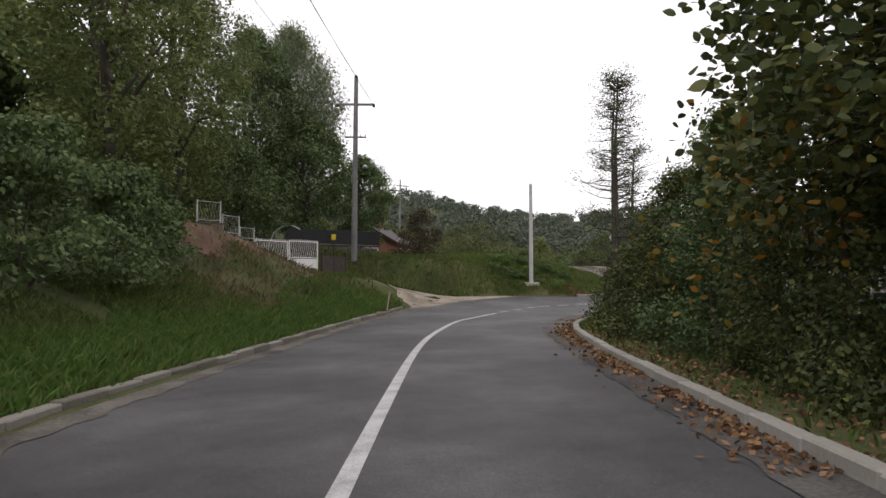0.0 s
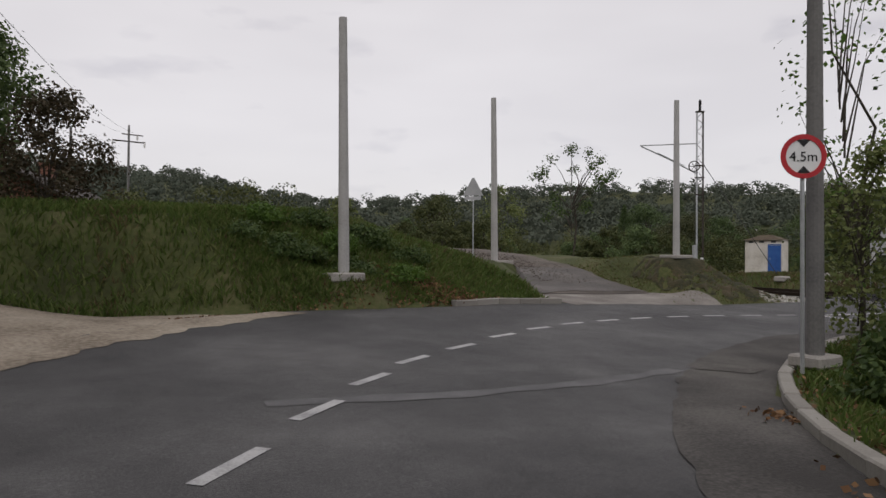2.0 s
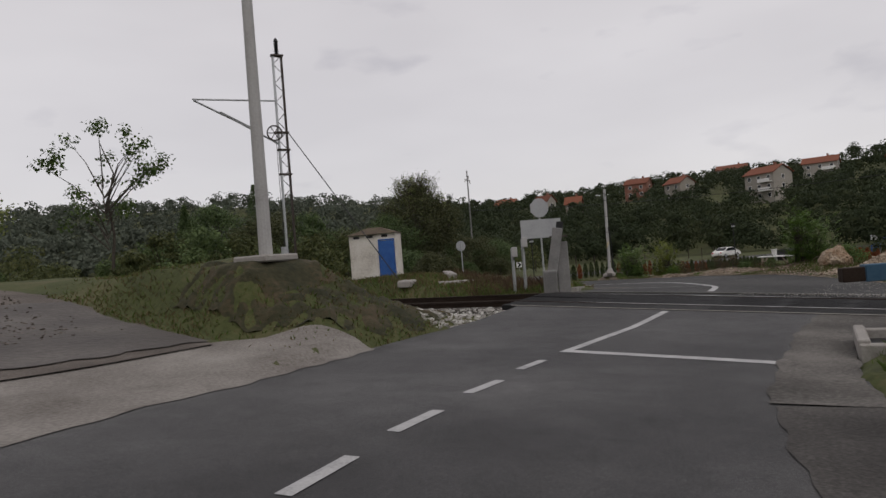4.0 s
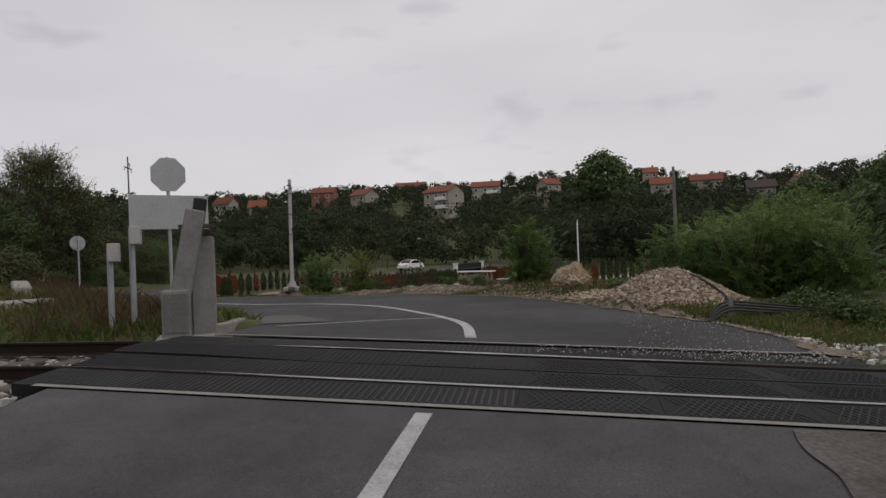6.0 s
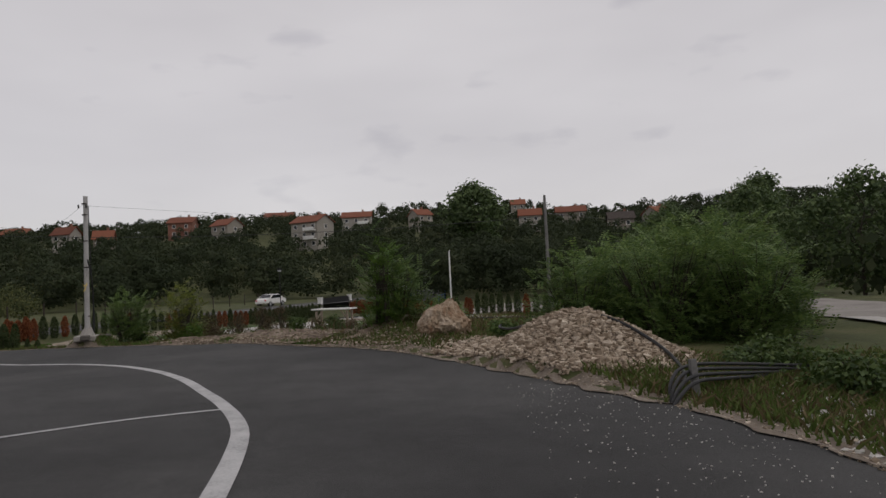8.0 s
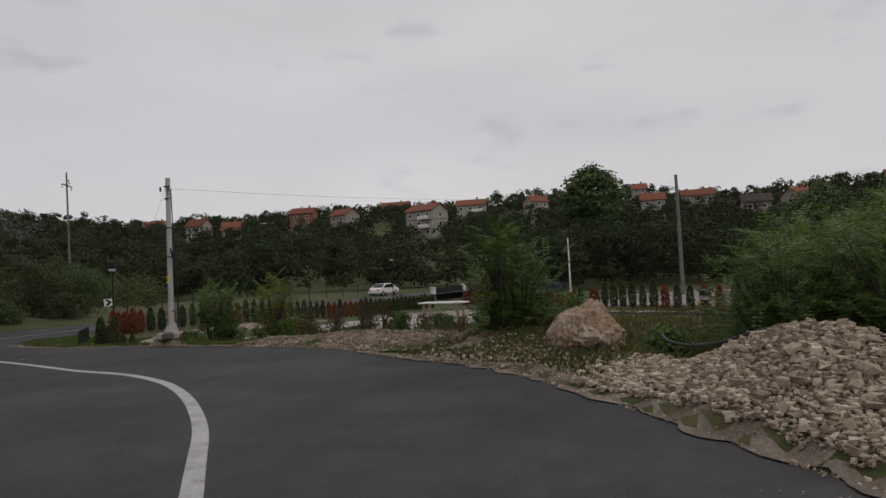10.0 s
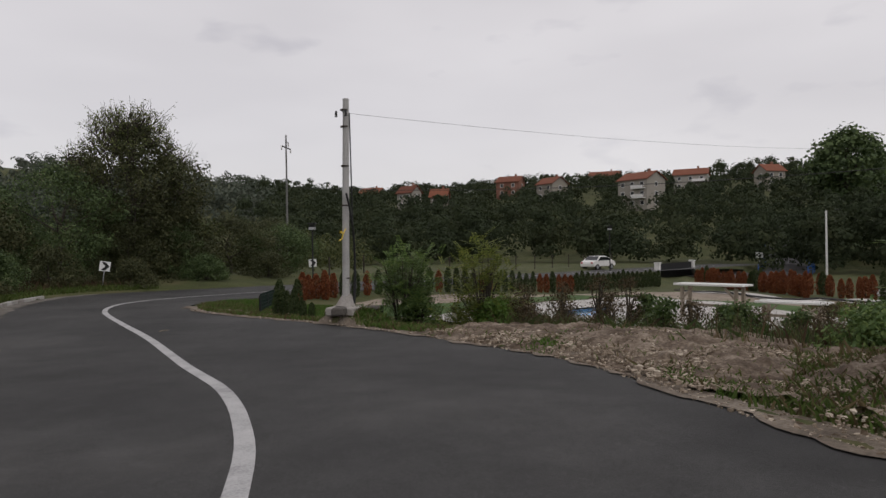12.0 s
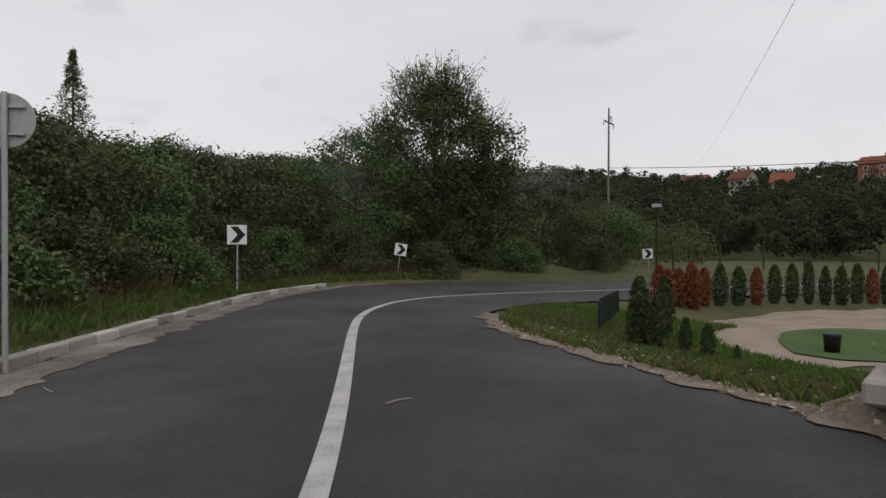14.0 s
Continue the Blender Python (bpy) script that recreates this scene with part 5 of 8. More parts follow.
util = next(o for o in bpy.data.objects if o.name.startswith("utility_pole"))
UZ = util.matrix_basis.translation.z
bm = box(bmesh.new(), (0, 0, 11.15 - UZ), (2.3, 0.12, 0.13), 0.0, 0.02)
part("crossarm", bm, OLD_POLE, util, "upper concrete crossarm")
part("crossarm", box(bmesh.new(), (0, 0, 9.15 - UZ), (1.3, 0.08, 0.08), 0, 0.01), DARK_STEEL, util, "lower steel crossarm")
for xx, zz in ((-1.1, 11.1), (1.1, 11.1), (0, 12.8)):
    part("insulator", insulator(bmesh.new(), (xx, -0.08, zz - UZ - 0.12 if zz < 12 else zz - UZ), 1, 0.09), BLACK, util, "dark bell insulator", True)
for xx in (-0.6, -0.3, 0.3, 0.6):
    part("insulator", insulator(bmesh.new(), (xx, 0, 9.2 - UZ), 1, 0.045), WHITE, util, "small pale insulator", True)
for zz in (7.6, 6.6):
    part("bracket", box(bmesh.new(), (0.22, -0.05, zz - UZ), (0.3, 0.06, 0.05)), DARK_STEEL, util)
lamp_head = tube(bmesh.new(), [(0.2, -0.1, 7.35 - UZ), (0.5, -0.3, 7.45 - UZ), (0.62, -0.38, 7.4 - UZ)], [0.02, 0.02, 0.02], 6)
part("lamp_arm", lamp_head, DARK_STEEL, util)
part("lamp_shade", tube(bmesh.new(), [(0.66, -0.4, 7.25 - UZ), (0.66, -0.4, 7.33 - UZ), (0.66, -0.4, 7.42 - UZ)], [0.17, 0.13, 0.05], 14), SIGN_BACK, util, "grey lamp shade", True)
UX, UY = util.matrix_basis.translation.x, util.matrix_basis.translation.y
wire("service_wire", (UX + 0.3, UY - 0.1, 7.6), (10.42, 31.65, 5.2), 0.45, 0.005, "thin dark service wire between two poles")
for xx, zz in ((-1.1, 11.1), (1.1, 11.1), (0, 12.9)):
    wire("power_line", (UX + xx, UY, zz), (UX - 3.0 + xx, UY - 52, zz + 5.0), 1.0, 0.011, "thin power line above the trees")
for xx in (-0.6, 0.6):
    wire("power_line", (UX + xx, UY, 9.25), (UX - 7.0 + xx, UY - 45, 12.5), 0.9, 0.011, "thin power line above the trees")
    wire("power_line", (UX + xx, UY, 9.25), (-7.4 + xx, 98, 13.2), 1.0, 0.011, "thin power line toward the hill")
sp = next(o for o in bpy.data.objects if o.name.startswith("sign_pole"))
part("wire_hook", box(tube(bmesh.new(), [(0, 0, 5.75), (-0.3, 0.12, 5.8)], 0.015, 6), (0, 0, 5.7), (0.3, 0.3, 0.05)), DARK_STEEL, sp)


def timber_mast(x, y, base, top, label, arm=1.6, low_arm=1.0, r=0.16):
    root = thing("line_pole", pose(x, y, base, 0, 0, 20), label, "pole", "far line poles")
    h = top - base
    part("shaft", tube(bmesh.new(), [(0, 0, -0.3), (0, 0, h)], [r, r * 0.6], 10), OLD_POLE, root)
    part("crossarm", box(bmesh.new(), (0, 0, h - 1.6), (arm * 2, 0.12, 0.12)), DARK_STEEL, root)
    part("crossarm", box(bmesh.new(), (0.35, 0, h - 0.9), (low_arm, 0.1, 0.1)), DARK_STEEL, root)
    for xx, zz in ((-arm, h - 1.6), (arm, h - 1.6), (0.8, h - 0.9), (0, h)):
        part("insulator", tube(bmesh.new(), [(xx, 0, zz - 0.5), (xx, 0, zz - 0.25), (xx, 0, zz + 0.1)], [0.05, 0.1, 0.05], 7), WHITE, root)
    return root


timber_mast(103, 99.6, land_at(103, 99.6), 15.2, "concrete line pole with crossarms above the trees")
timber_mast(-7.2, 98, land_at(-7.2, 98), 13.9, "line pole with crossarms on the hillside", 1.5, 2.0)
tapered_pole("plain_pole", -12.5, 98.5, land_at(-12.5, 98.5), 13.6 - land_at(-12.5, 98.5), 0.16, 0.12, "bare concrete pole on the hillside", mat=OLD_POLE)
tapered_pole("plain_pole", 100.0, 27.4, land_at(100, 27.4), 8.95 - land_at(100, 27.4), 0.22, 0.15, "weathered concrete line pole by the gravel lot", mat=OLD_POLE)
wire("far_wire", (100, 27.4, 6.6), (103, 99.6, 8.5), 1.2, 0.03, "dark wire slung between far poles")
wire("far_wire", (100, 27.4, 6.9), (140, -20, 8), 1.2, 0.03, "dark wire slung between far poles")
tapered_pole("plain_pole", 51.0, 76.8, land_at(51, 76.8), 4.6, 0.11, 0.09, "slim pale concrete pole among bushes")

# the pole with the bound cables
cp = next(o for o in bpy.data.objects if o.name.startswith("cable_pole"))
CX, CY, CZ = cp.matrix_basis.translation
for zz in (0.7, 2.45, 3.4, 4.35, 4.75):
    part("band", tube(bmesh.new(), [(0.03, -0.02, zz), (0.03, -0.02, zz + 0.035)], 0.098, 14), DARK_STEEL, cp, "steel band")
part("loose_cable", tube(bmesh.new(), rounded([(-0.14, -0.16, 2.75), (-0.04, -0.2, 2.35), (0.1, -0.19, 1.8), (0.19, -0.15, 1.2), (0.17, -0.17, 0.55), (0.07, -0.2, 0.1)]).tolist(), 0.026, 8), BLACK, cp, "thick black cable")
part("loose_cable", tube(bmesh.new(), rounded([(0.1, -0.12, 4.7), (0.13, -0.12, 3.4), (0.14, -0.14, 2.0), (0.2, -0.14, 1.1), (0.06, -0.18, 0.1)]).tolist(), 0.016, 7), BLACK, cp, "thin black cable")
bm = box(bmesh.new(), (-0.2, -0.05, 1.82), (0.16, 0.03, 0.05), 0.4)
tube(bm, [(-0.1, -0.1, 1.9), (-0.22, -0.12, 1.8), (-0.26, -0.1, 1.66), (-0.36, -0.1, 1.62)], 0.014, 6)
part("ribbon", bm, YELLOW, cp, "knotted yellow ribbon")
for a in (0, 2.1, 4.2):
    part("insulator", insulator(bmesh.new(), (0.16 * math.cos(a), 0.16 * math.sin(a), 4.6), 1, 0.035), BLACK, cp)
part("foot_cone", tube(bmesh.new(), [(0, 0, 0), (0.05, 0, 0.2), (0.05, 0, 0.34)], [0.26, 0.18, 0.1], 12), CONCRETE, cp, "rough cast concrete collar")
part("block", box(bmesh.new(), (-0.62, -0.25, -0.02), (0.36, 0.3, 0.18), 0.4, 0.03), OLD_CONCRETE, cp, "loose concrete block")
part("block", box(bmesh.new(), (0.55, -0.3, -0.05), (0.5, 0.28, 0.12), -0.3, 0.03), OLD_CONCRETE, cp, "loose concrete block")
wire("span_wire", (CX, CY, CZ + 4.7), (100, 27.4, 8.4), 1.0, 0.004, "thin span wire between poles")
wire("span_wire", (CX, CY, CZ + 4.75), (108, 92.7, 8.5), 1.0, 0.004, "thin span wire between poles")

# lattice mast of the overhead line, with its folded cantilever
MX, MY = 28.5, 56.8
mz = land_at(MX, MY)
mast = thing("overhead_line_mast", pose(MX, MY, mz, 0, 0, -28), "rusty lattice mast of an overhead railway line", "mast")
h = 10.2 - mz - 0.75
for sx in (-0.17, 0.17):
    part("channel", box(bmesh.new(), (sx, 0, h / 2), (0.07, 0.16, h)), DARK_STEEL if sx > 0 else STEEL, mast, "upright steel channel")
n = 26
for k in range(n):
    z0, z1 = h * (k + 0.1) / n, h * (k + 0.95) / n
    s = 1 if k % 2 else -1
    part("lacing", tube(bmesh.new(), [(-0.15 * s, -0.07, z0), (0.15 * s, -0.07, z1)], 0.014, 5), DARK_STEEL, mast)
part("cap", box(bmesh.new(), (0, 0, h), (0.5, 0.24, 0.06)), DARK_STEEL, mast)
part("top_insulator", tube(bmesh.new(), [p for k in range(7) for p in ((0, 0, h + 0.05 + 0.08 * k), (0, 0, h + 0.09 + 0.08 * k))] + [(0, 0, h + 0.72)], [r for k in range(7) for r in (0.05, 0.1)] + [0.04], 10), BLACK, mast, "ribbed insulator")
za = 7.6 - mz
part("top_tube", tube(bmesh.new(), [(-0.15, 0, za), (-3.4, -0.3, za - 0.1)], 0.035, 8), STEEL, mast, "upper cantilever tube")
part("brace_tube", tube(bmesh.new(), [(-0.2, 0, za - 1.75), (-1.7, -0.2, za - 0.95), (-3.35, -0.3, za - 0.14)], 0.04, 8), STEEL, mast, "slanting cantilever tube")
part("steady_arm", tube(bmesh.new(), [(-0.9, -0.15, za - 1.3), (-2.4, -0.3, za - 0.55)], 0.02, 6), STEEL, mast)
part("wheel", ring_outline(bmesh.new(), 0.32, 0.27, 0.05, 24, -0.2), DARK_STEEL, mast, "tensioning wheel")
for a in range(3):
    part("spoke", box(bmesh.new(), (0, -0.18, 0), (0.56, 0.03, 0.03), 0, 0, Matrix.Rotation(a * math.pi / 3, 4, "Y")), DARK_STEEL, mast)
for o in bpy.data.objects:
    if o.parent == mast and o.name.split(".")[0] in ("wheel", "spoke"):
        o.location = (-0.35, 0, za - 1.35)
part("weights", tube(bmesh.new(), [(-0.3, -0.15, 0.6), (-0.3, -0.15, 2.3)], 0.14, 12), STEEL, mast, "stack of tension weights")
part("weight_cable", tube(bmesh.new(), [(-0.3, -0.15, 2.3), (-0.3, -0.15, za - 1.5)], 0.012, 5), WIRE, mast)
part("stay", tube(bmesh.new(), [(0.17, 0, za - 1.2), (3.6, -3.4, 0.1)], 0.02, 6), WIRE, mast, "stay cable to the ground")
for zz in (za - 1.3, za - 2.0, za - 3.0):
    part("clamp", box(bmesh.new(), (0, 0, zz), (0.5, 0.22, 0.07)), DARK_STEEL, mast)
part("plate", box(bmesh.new(), (0.1, -0.12, 1.4), (0.16, 0.02, 0.34)), SIGN_WHITE, mast, "small white number plate left blank")

# ---- signal hut ----
hut_a, hut_b = Vector((31.24, 56.26, 0)), Vector((32.16, 54.40, 0))
hd = (hut_b - hut_a).normalized()
hut = thing("signal_hut", pose(hut_a.x, hut_a.y, 0.0, 0, 0, math.degrees(math.atan2(hd.y, hd.x))), "small white plastered railway hut with a blue door", "hut")
W2, D2, H2 = 2.08, 0.95, 2.0
bm = box(bmesh.new(), (W2 / 2, D2 / 2, H2 / 2 - 0.15), (W2, D2, H2 + 0.3), 0, 0.02)
part("wall_shell", bm, material("hut_plaster", [(0.34, 0.3, 0.26), (0.6, 0.56, 0.5), (0.72, 0.69, 0.65)], 1.6, 14, 0.9, bump=0.2), hut, "stained white plaster walls")
door = part("door", box(bmesh.new(), (W2 - 0.42, -0.03, 0.82), (0.6, 0.06, 1.66), 0, 0.008), BLUE, hut, "blue sheet metal door")
part("door_handle", tube(bmesh.new(), [(W2 - 0.64, -0.09, 0.85), (W2 - 0.64, -0.09, 0.97)], 0.012, 6), STEEL, door)
part("door_frame", box(box(box(bmesh.new(), (W2 - 0.75, -0.02, 0.84), (0.05, 0.07, 1.72)), (W2 - 0.09, -0.02, 0.84), (0.05, 0.07, 1.72)), (W2 - 0.42, -0.02, 1.7), (0.71, 0.07, 0.05)), BLUE, hut)
bm = bmesh.new()
for xx, yy in ((-0.08, -0.12), (W2 + 0.06, -0.12), (W2 + 0.06, D2 + 0.1), (-0.08, D2 + 0.1)):
    bm.verts.new((xx, yy, H2 - 0.03))
for xx, yy in ((0.75, D2 / 2), (W2 - 0.75, D2 / 2)):
    bm.verts.new((xx, yy, H2 + 0.28))
bm.verts.ensure_lookup_table()
v = bm.verts
for f in ((0, 1, 5, 4), (1, 2, 5), (2, 3, 4, 5), (3, 0, 4), (3, 2, 1, 0)):
    bm.faces.new([v[i] for i in f])
part("roof", bm, material("mossy_roof", [(0.05, 0.04, 0.03), (0.1, 0.075, 0.055), (0.12, 0.11, 0.06)], 3, 14, 0.95, bump=0.8), hut, "low mossy tiled roof")
for xx in (0.35, 0.95, 1.6):
    part("vent", box(bmesh.new(), (xx, -0.01, H2 - 0.13), (0.26, 0.03, 0.1)), BLACK, hut, "dark vent slot")

# ---- crossing gear ----
GEAR = material("grey_gear_paint", [(0.13, 0.125, 0.12), (0.2, 0.195, 0.19), (0.26, 0.25, 0.24)], 2.5, 25, 0.75, bump=0.15)
gear = thing("barrier_drive", pose(28.5, 44.95, land_at(28.5, 44.95) - 0.02, 0, 0, -62), "grey barrier drive cabinet with a raised slanting arm root", "barrier")
part("cabinet", box(bmesh.new(), (0.22, 0.15, 0.85), (0.36, 0.34, 1.7), 0, 0.02), GEAR, gear, "tall grey steel cabinet")
part("lower_box", box(bmesh.new(), (-0.18, -0.1, 0.5), (0.42, 0.32, 0.75), 0, 0.02), GEAR, gear, "lower box with a hinged door")
part("box_door", box(bmesh.new(), (-0.18, -0.27, 0.52), (0.34, 0.02, 0.6), 0, 0.004), OLD_POLE, gear)
part("arm_root", box(bmesh.new(), (0.02, -0.08, 1.45), (0.3, 0.2, 1.35), 0, 0.02, Matrix.Rotation(0.2, 4, "Y")), GEAR, gear, "slanting arm root")
part("lamp_head", box(bmesh.new(), (0.2, 0.0, 2.1), (0.2, 0.16, 0.4), 0, 0.02, Matrix.Rotation(0.15, 4, "Y")), BLACK, gear, "dark signal lamp housing")
part("cap", box(bmesh.new(), (0.15, 0.02, 1.86), (0.52, 0.36, 0.05)), DARK_STEEL, gear)
part("plinth", box(bmesh.new(), (0.0, 0.0, 0.05), (1.0, 0.75, 0.2), 0, 0.03), CONCRETE, gear, "pale concrete plinth")
for xx, yy, hh in ((29.3, 46.5, 1.75), (29.05, 46.75, 1.5)):
    pst = thing("relay_post", pose(xx, yy, land_at(xx, yy)), "grey steel post with a small relay box", "post", "relay posts")
    part("post", tube(bmesh.new(), [(0, 0, -0.2), (0, 0, hh)], 0.05, 10), STEEL, pst)
    part("relay_box", box(bmesh.new(), (0, -0.08, hh - 0.12), (0.26, 0.18, 0.32), 0.5, 0.015), POLE, pst)
tail = thing("barrier_tail", pose(22.35, 36.85, land_at(22.35, 36.0) + 0.12, 0, 0, -62), "brown and blue counterweight beam of a barrier", "barrier")
part("end_weight", box(bmesh.new(), (0.16, 0, 0.72), (0.32, 0.2, 0.22), 0, 0.012), RUST, tail, "rust brown end block")
part("beam", box(bmesh.new(), (1.1, 0, 0.73), (1.56, 0.22, 0.26), 0, 0.012), material("faded_blue", [(0.02, 0.06, 0.11), (0.035, 0.085, 0.14), (0.05, 0.1, 0.16)], 3, 25, 0.6, bump=0.1), tail, "faded blue beam")
part("stand", box(bmesh.new(), (1.3, 0, 0.25), (0.3, 0.26, 0.8), 0, 0.02), RUST, tail, "rusty stand")
part("foot", box(bmesh.new(), (1.3, 0, -0.12), (0.7, 0.6, 0.14), 0, 0.02), CONCRETE, tail)
inlet = thing("culvert_inlet", pose(20.9, 36.15, land_at(20.9, 36.15) - 0.02, 0, 0, 8), "concrete culvert inlet with a dark opening", "culvert")
part("frame", box(box(box(bmesh.new(), (0, 0.34, 0.05), (1.5, 0.14, 0.3), 0, 0.02), (-0.72, 0, 0.02), (0.14, 0.8, 0.26), 0, 0.02), (0.72, 0, 0.02), (0.14, 0.8, 0.26), 0, 0.02), CONCRETE, inlet, "rough cast frame")
# shallow black block gives the opening its shade by colour, without depth
part("pit", box(bmesh.new(), (0, -0.02, -0.06), (1.3, 0.6, 0.16)), BLACK, inlet, "black block painted as the opening's shade")
for k, (xx, yy, sx, sy, sz) in enumerate([(27.9, 49.6, 1.1, 0.5, 0.35), (31.0, 50.5, 2.2, 0.35, 0.22), (29.2, 51.4, 0.9, 0.5, 0.25), (33.4, 52.6, 1.6, 0.4, 0.3)]):
    slab = thing("concrete_slab", pose(xx, yy, land_at(xx, yy) + sz * 0.3, 3, 5 - 3 * k, 20 * k - 15), "broken pale concrete slab lying by the rails", "slab", "discarded slabs")
    part("slab", box(bmesh.new(), (0, 0, 0), (sx, sy, sz), 0, 0.04), CONCRETE, slab)

# ---- fences, gates and wall by the lane ----
FENCE_GREY = material("faded_paint", [(0.3, 0.3, 0.27), (0.42, 0.42, 0.38), (0.5, 0.5, 0.46)], 2, 20, 0.7, bump=0.05)
DIRT_STONE = material("brown_stone", [(0.06, 0.042, 0.03), (0.12, 0.088, 0.065), (0.2, 0.155, 0.12)], 3, 20, 0.95, bump=0.7, bump_scale=18)
def fence_panel(a, b, top, height, label, kind_name="garden_fence", solid=0.0, group="stepped fence panels", thin=False):
    a, b = Vector(a), Vector(b)
    d = b - a
    l = d.length
    root = thing(kind_name, pose(a.x, a.y, top - height, 0, 0, math.degrees(math.atan2(d.y, d.x))), label, "fence", group)
    paint = FENCE_GREY if thin else WHITE
    for xx in (0.02, l - 0.02):
        part("post", box(bmesh.new(), (xx, 0, height / 2 - 0.1), (0.05, 0.05, height + 0.24)), paint, root)
    for zz in (height - 0.02, solid + 0.05):
        part("rail", box(bmesh.new(), (l / 2, 0, zz), (l, 0.035, 0.025 if thin else 0.04)), paint, root)
    n = max(3, int(l / 0.13))
    z0, z1 = solid + 0.07, height - 0.04
    for k in range(n):
        xx = l * (k + 0.5) / n
        pts = [(xx + 0.05 * math.sin(q * math.pi * 2), 0, z0 + (z1 - z0) * q) for q in np.linspace(0, 1, 9)]
        part("wrought_bar", tube(bmesh.new(), pts, 0.006 if thin else 0.011, 5), paint, root)
        if not thin:
            part("finial", tube(bmesh.new(), [(xx, 0, height), (xx, 0, height + 0.04), (xx, 0, height + 0.07)], [0.012, 0.025, 0.004], 6), WHITE, root)
    if solid:
        part("sheet", box(bmesh.new(), (l / 2, 0, solid / 2), (l - 0.04, 0.02, solid)), WHITE, root, "solid lower sheet")
    return root


fence_panel((-9.78, 25.95), (-9.14, 26.84), 3.83, 0.8, "thin white wire fence panel stepping down the slope", thin=True)
fence_panel((-9.09, 26.88), (-8.83, 28.24), 3.35, 0.76, "thin white wire fence panel stepping down the slope", thin=True)
fence_panel((-8.83, 28.3), (-8.47, 29.2), 2.93, 0.5, "low white wire fence panel stepping down the slope", thin=True)
fence_panel((-8.46, 29.34), (-7.6, 31.7), 2.45, 1.15, "white wrought iron fence beside the gate", solid=0.3)
fence_panel((-7.56, 31.76), (-6.5, 33.3), 2.5, 1.3, "white wrought iron gate leaf with a solid lower part", "gate", 0.45, "gates")
for x, y, z, l, turn in ((-9.46, 26.4, 2.96, 1.15, 54), (-8.96, 27.56, 2.5, 1.4, 79), (-8.65, 28.75, 2.3, 1.0, 68)):
    foot = thing("fence_footing", pose(x, y, z - 0.18, 0, 0, turn), "low brown stone footing under the stepped fence", "footing", "fence footings")
    part("block", box(bmesh.new(), (0, 0, -0.1), (l, 0.28, 0.5), 0, 0.02), DIRT_STONE, foot)
    part("coping", box(bmesh.new(), (0, 0, 0.18), (l + 0.04, 0.32, 0.05), 0, 0.01), OLD_CONCRETE, foot)
dark_gate = thing("dark_gate", pose(-6.5, 34.4, 0.98, 0, 0, 76), "low dark brown sheet metal gate", "gate", "gates")
part("sheet", box(bmesh.new(), (1.55, 0, 0.42), (3.0, 0.03, 0.84)), DARK_STEEL, dark_gate)
for xx in (0.03, 1.55, 3.07):
    part("post", box(bmesh.new(), (xx, 0, 0.4), (0.08, 0.08, 1.3)), DARK_STEEL, dark_gate)
arch = thing("bent_pipe_arch", pose(-9.0, 35.2, land_at(-9, 35.2)), "thin bent metal pipe arching over the gate path", "pipe")
part("pipe", tube(bmesh.new(), [(-0.5, 0, -0.2), (-0.45, 0, 1.4), (-0.2, 0, 2.1), (0.25, 0, 2.45), (0.8, 0, 2.5), (1.2, 0, 2.3)], 0.03, 8), STEEL, arch)
WA, WB = Vector((-9.8, 40.7, 0)), Vector((-4.6, 44.4, 0))
wd = (WB - WA).normalized()
wall_len = (WB - WA).length
low_wall = thing("garden_wall", pose(WA.x, WA.y, 1.7, 0, 0, math.degrees(math.atan2(wd.y, wd.x))), "low rough stone wall carrying a dark fence", "wall")
r = np.random.default_rng(4)
stone_me = finish(box(bmesh.new(), (0, 0, 0), (0.42, 0.3, 0.19), 0, 0.03), "stone", OLD_CONCRETE)
for row in range(5):
    for k in range(int(wall_len / 0.44)):
        piece_of("stone", stone_me, low_wall, Matrix.Translation((0.25 + 0.44 * k + 0.2 * (row % 2), r.uniform(-0.02, 0.02), -0.1 + 0.2 * row)) @ Matrix.Rotation(r.uniform(-0.06, 0.06), 4, "Z"))
part("coping", box(bmesh.new(), (wall_len / 2, 0, 0.93), (wall_len + 0.1, 0.4, 0.08), 0, 0.02), OLD_CONCRETE, low_wall)
part("mesh_screen", box(bmesh.new(), (wall_len / 2, 0, 1.42), (wall_len, 0.02, 0.86)), BLACK, low_wall, "dark privacy mesh")
for k in range(6):
    part("fence_post", box(bmesh.new(), (wall_len * k / 5, 0.03, 1.4), (0.05, 0.05, 1.0)), DARK_STEEL, low_wall)
mail = thing("mail_box", pose(-7.15, 41.6, land_at(-7.15, 41.6) , 0, 0, 20), "small yellow box on a post by the wall", "box")
part("post", box(bmesh.new(), (0, 0, 0.4), (0.05, 0.05, 0.9)), DARK_STEEL, mail)
part("box", box(bmesh.new(), (0, 0, 0.98), (0.26, 0.16, 0.36), 0, 0.015), YELLOW, mail)
stick = thing("marker_stake", pose(-2.42, 26.3, land_at(-2.42, 26.3), 0, 14, 60), "leaning pale wooden marker stake in the grass", "stake")
part("stake", box(bmesh.new(), (0, 0, 0.4), (0.05, 0.05, 1.0), 0, 0.006), WOOD, stick)
post = thing("old_post", pose(12.3, 31.5, land_at(12.3, 31.5), 0, 2, 0), "dark weathered timber post in the undergrowth", "post")
part("post", tube(bmesh.new(), [(0, 0, -0.2), (0, 0.02, 1.6)], [0.07, 0.06], 8), BARK, post)

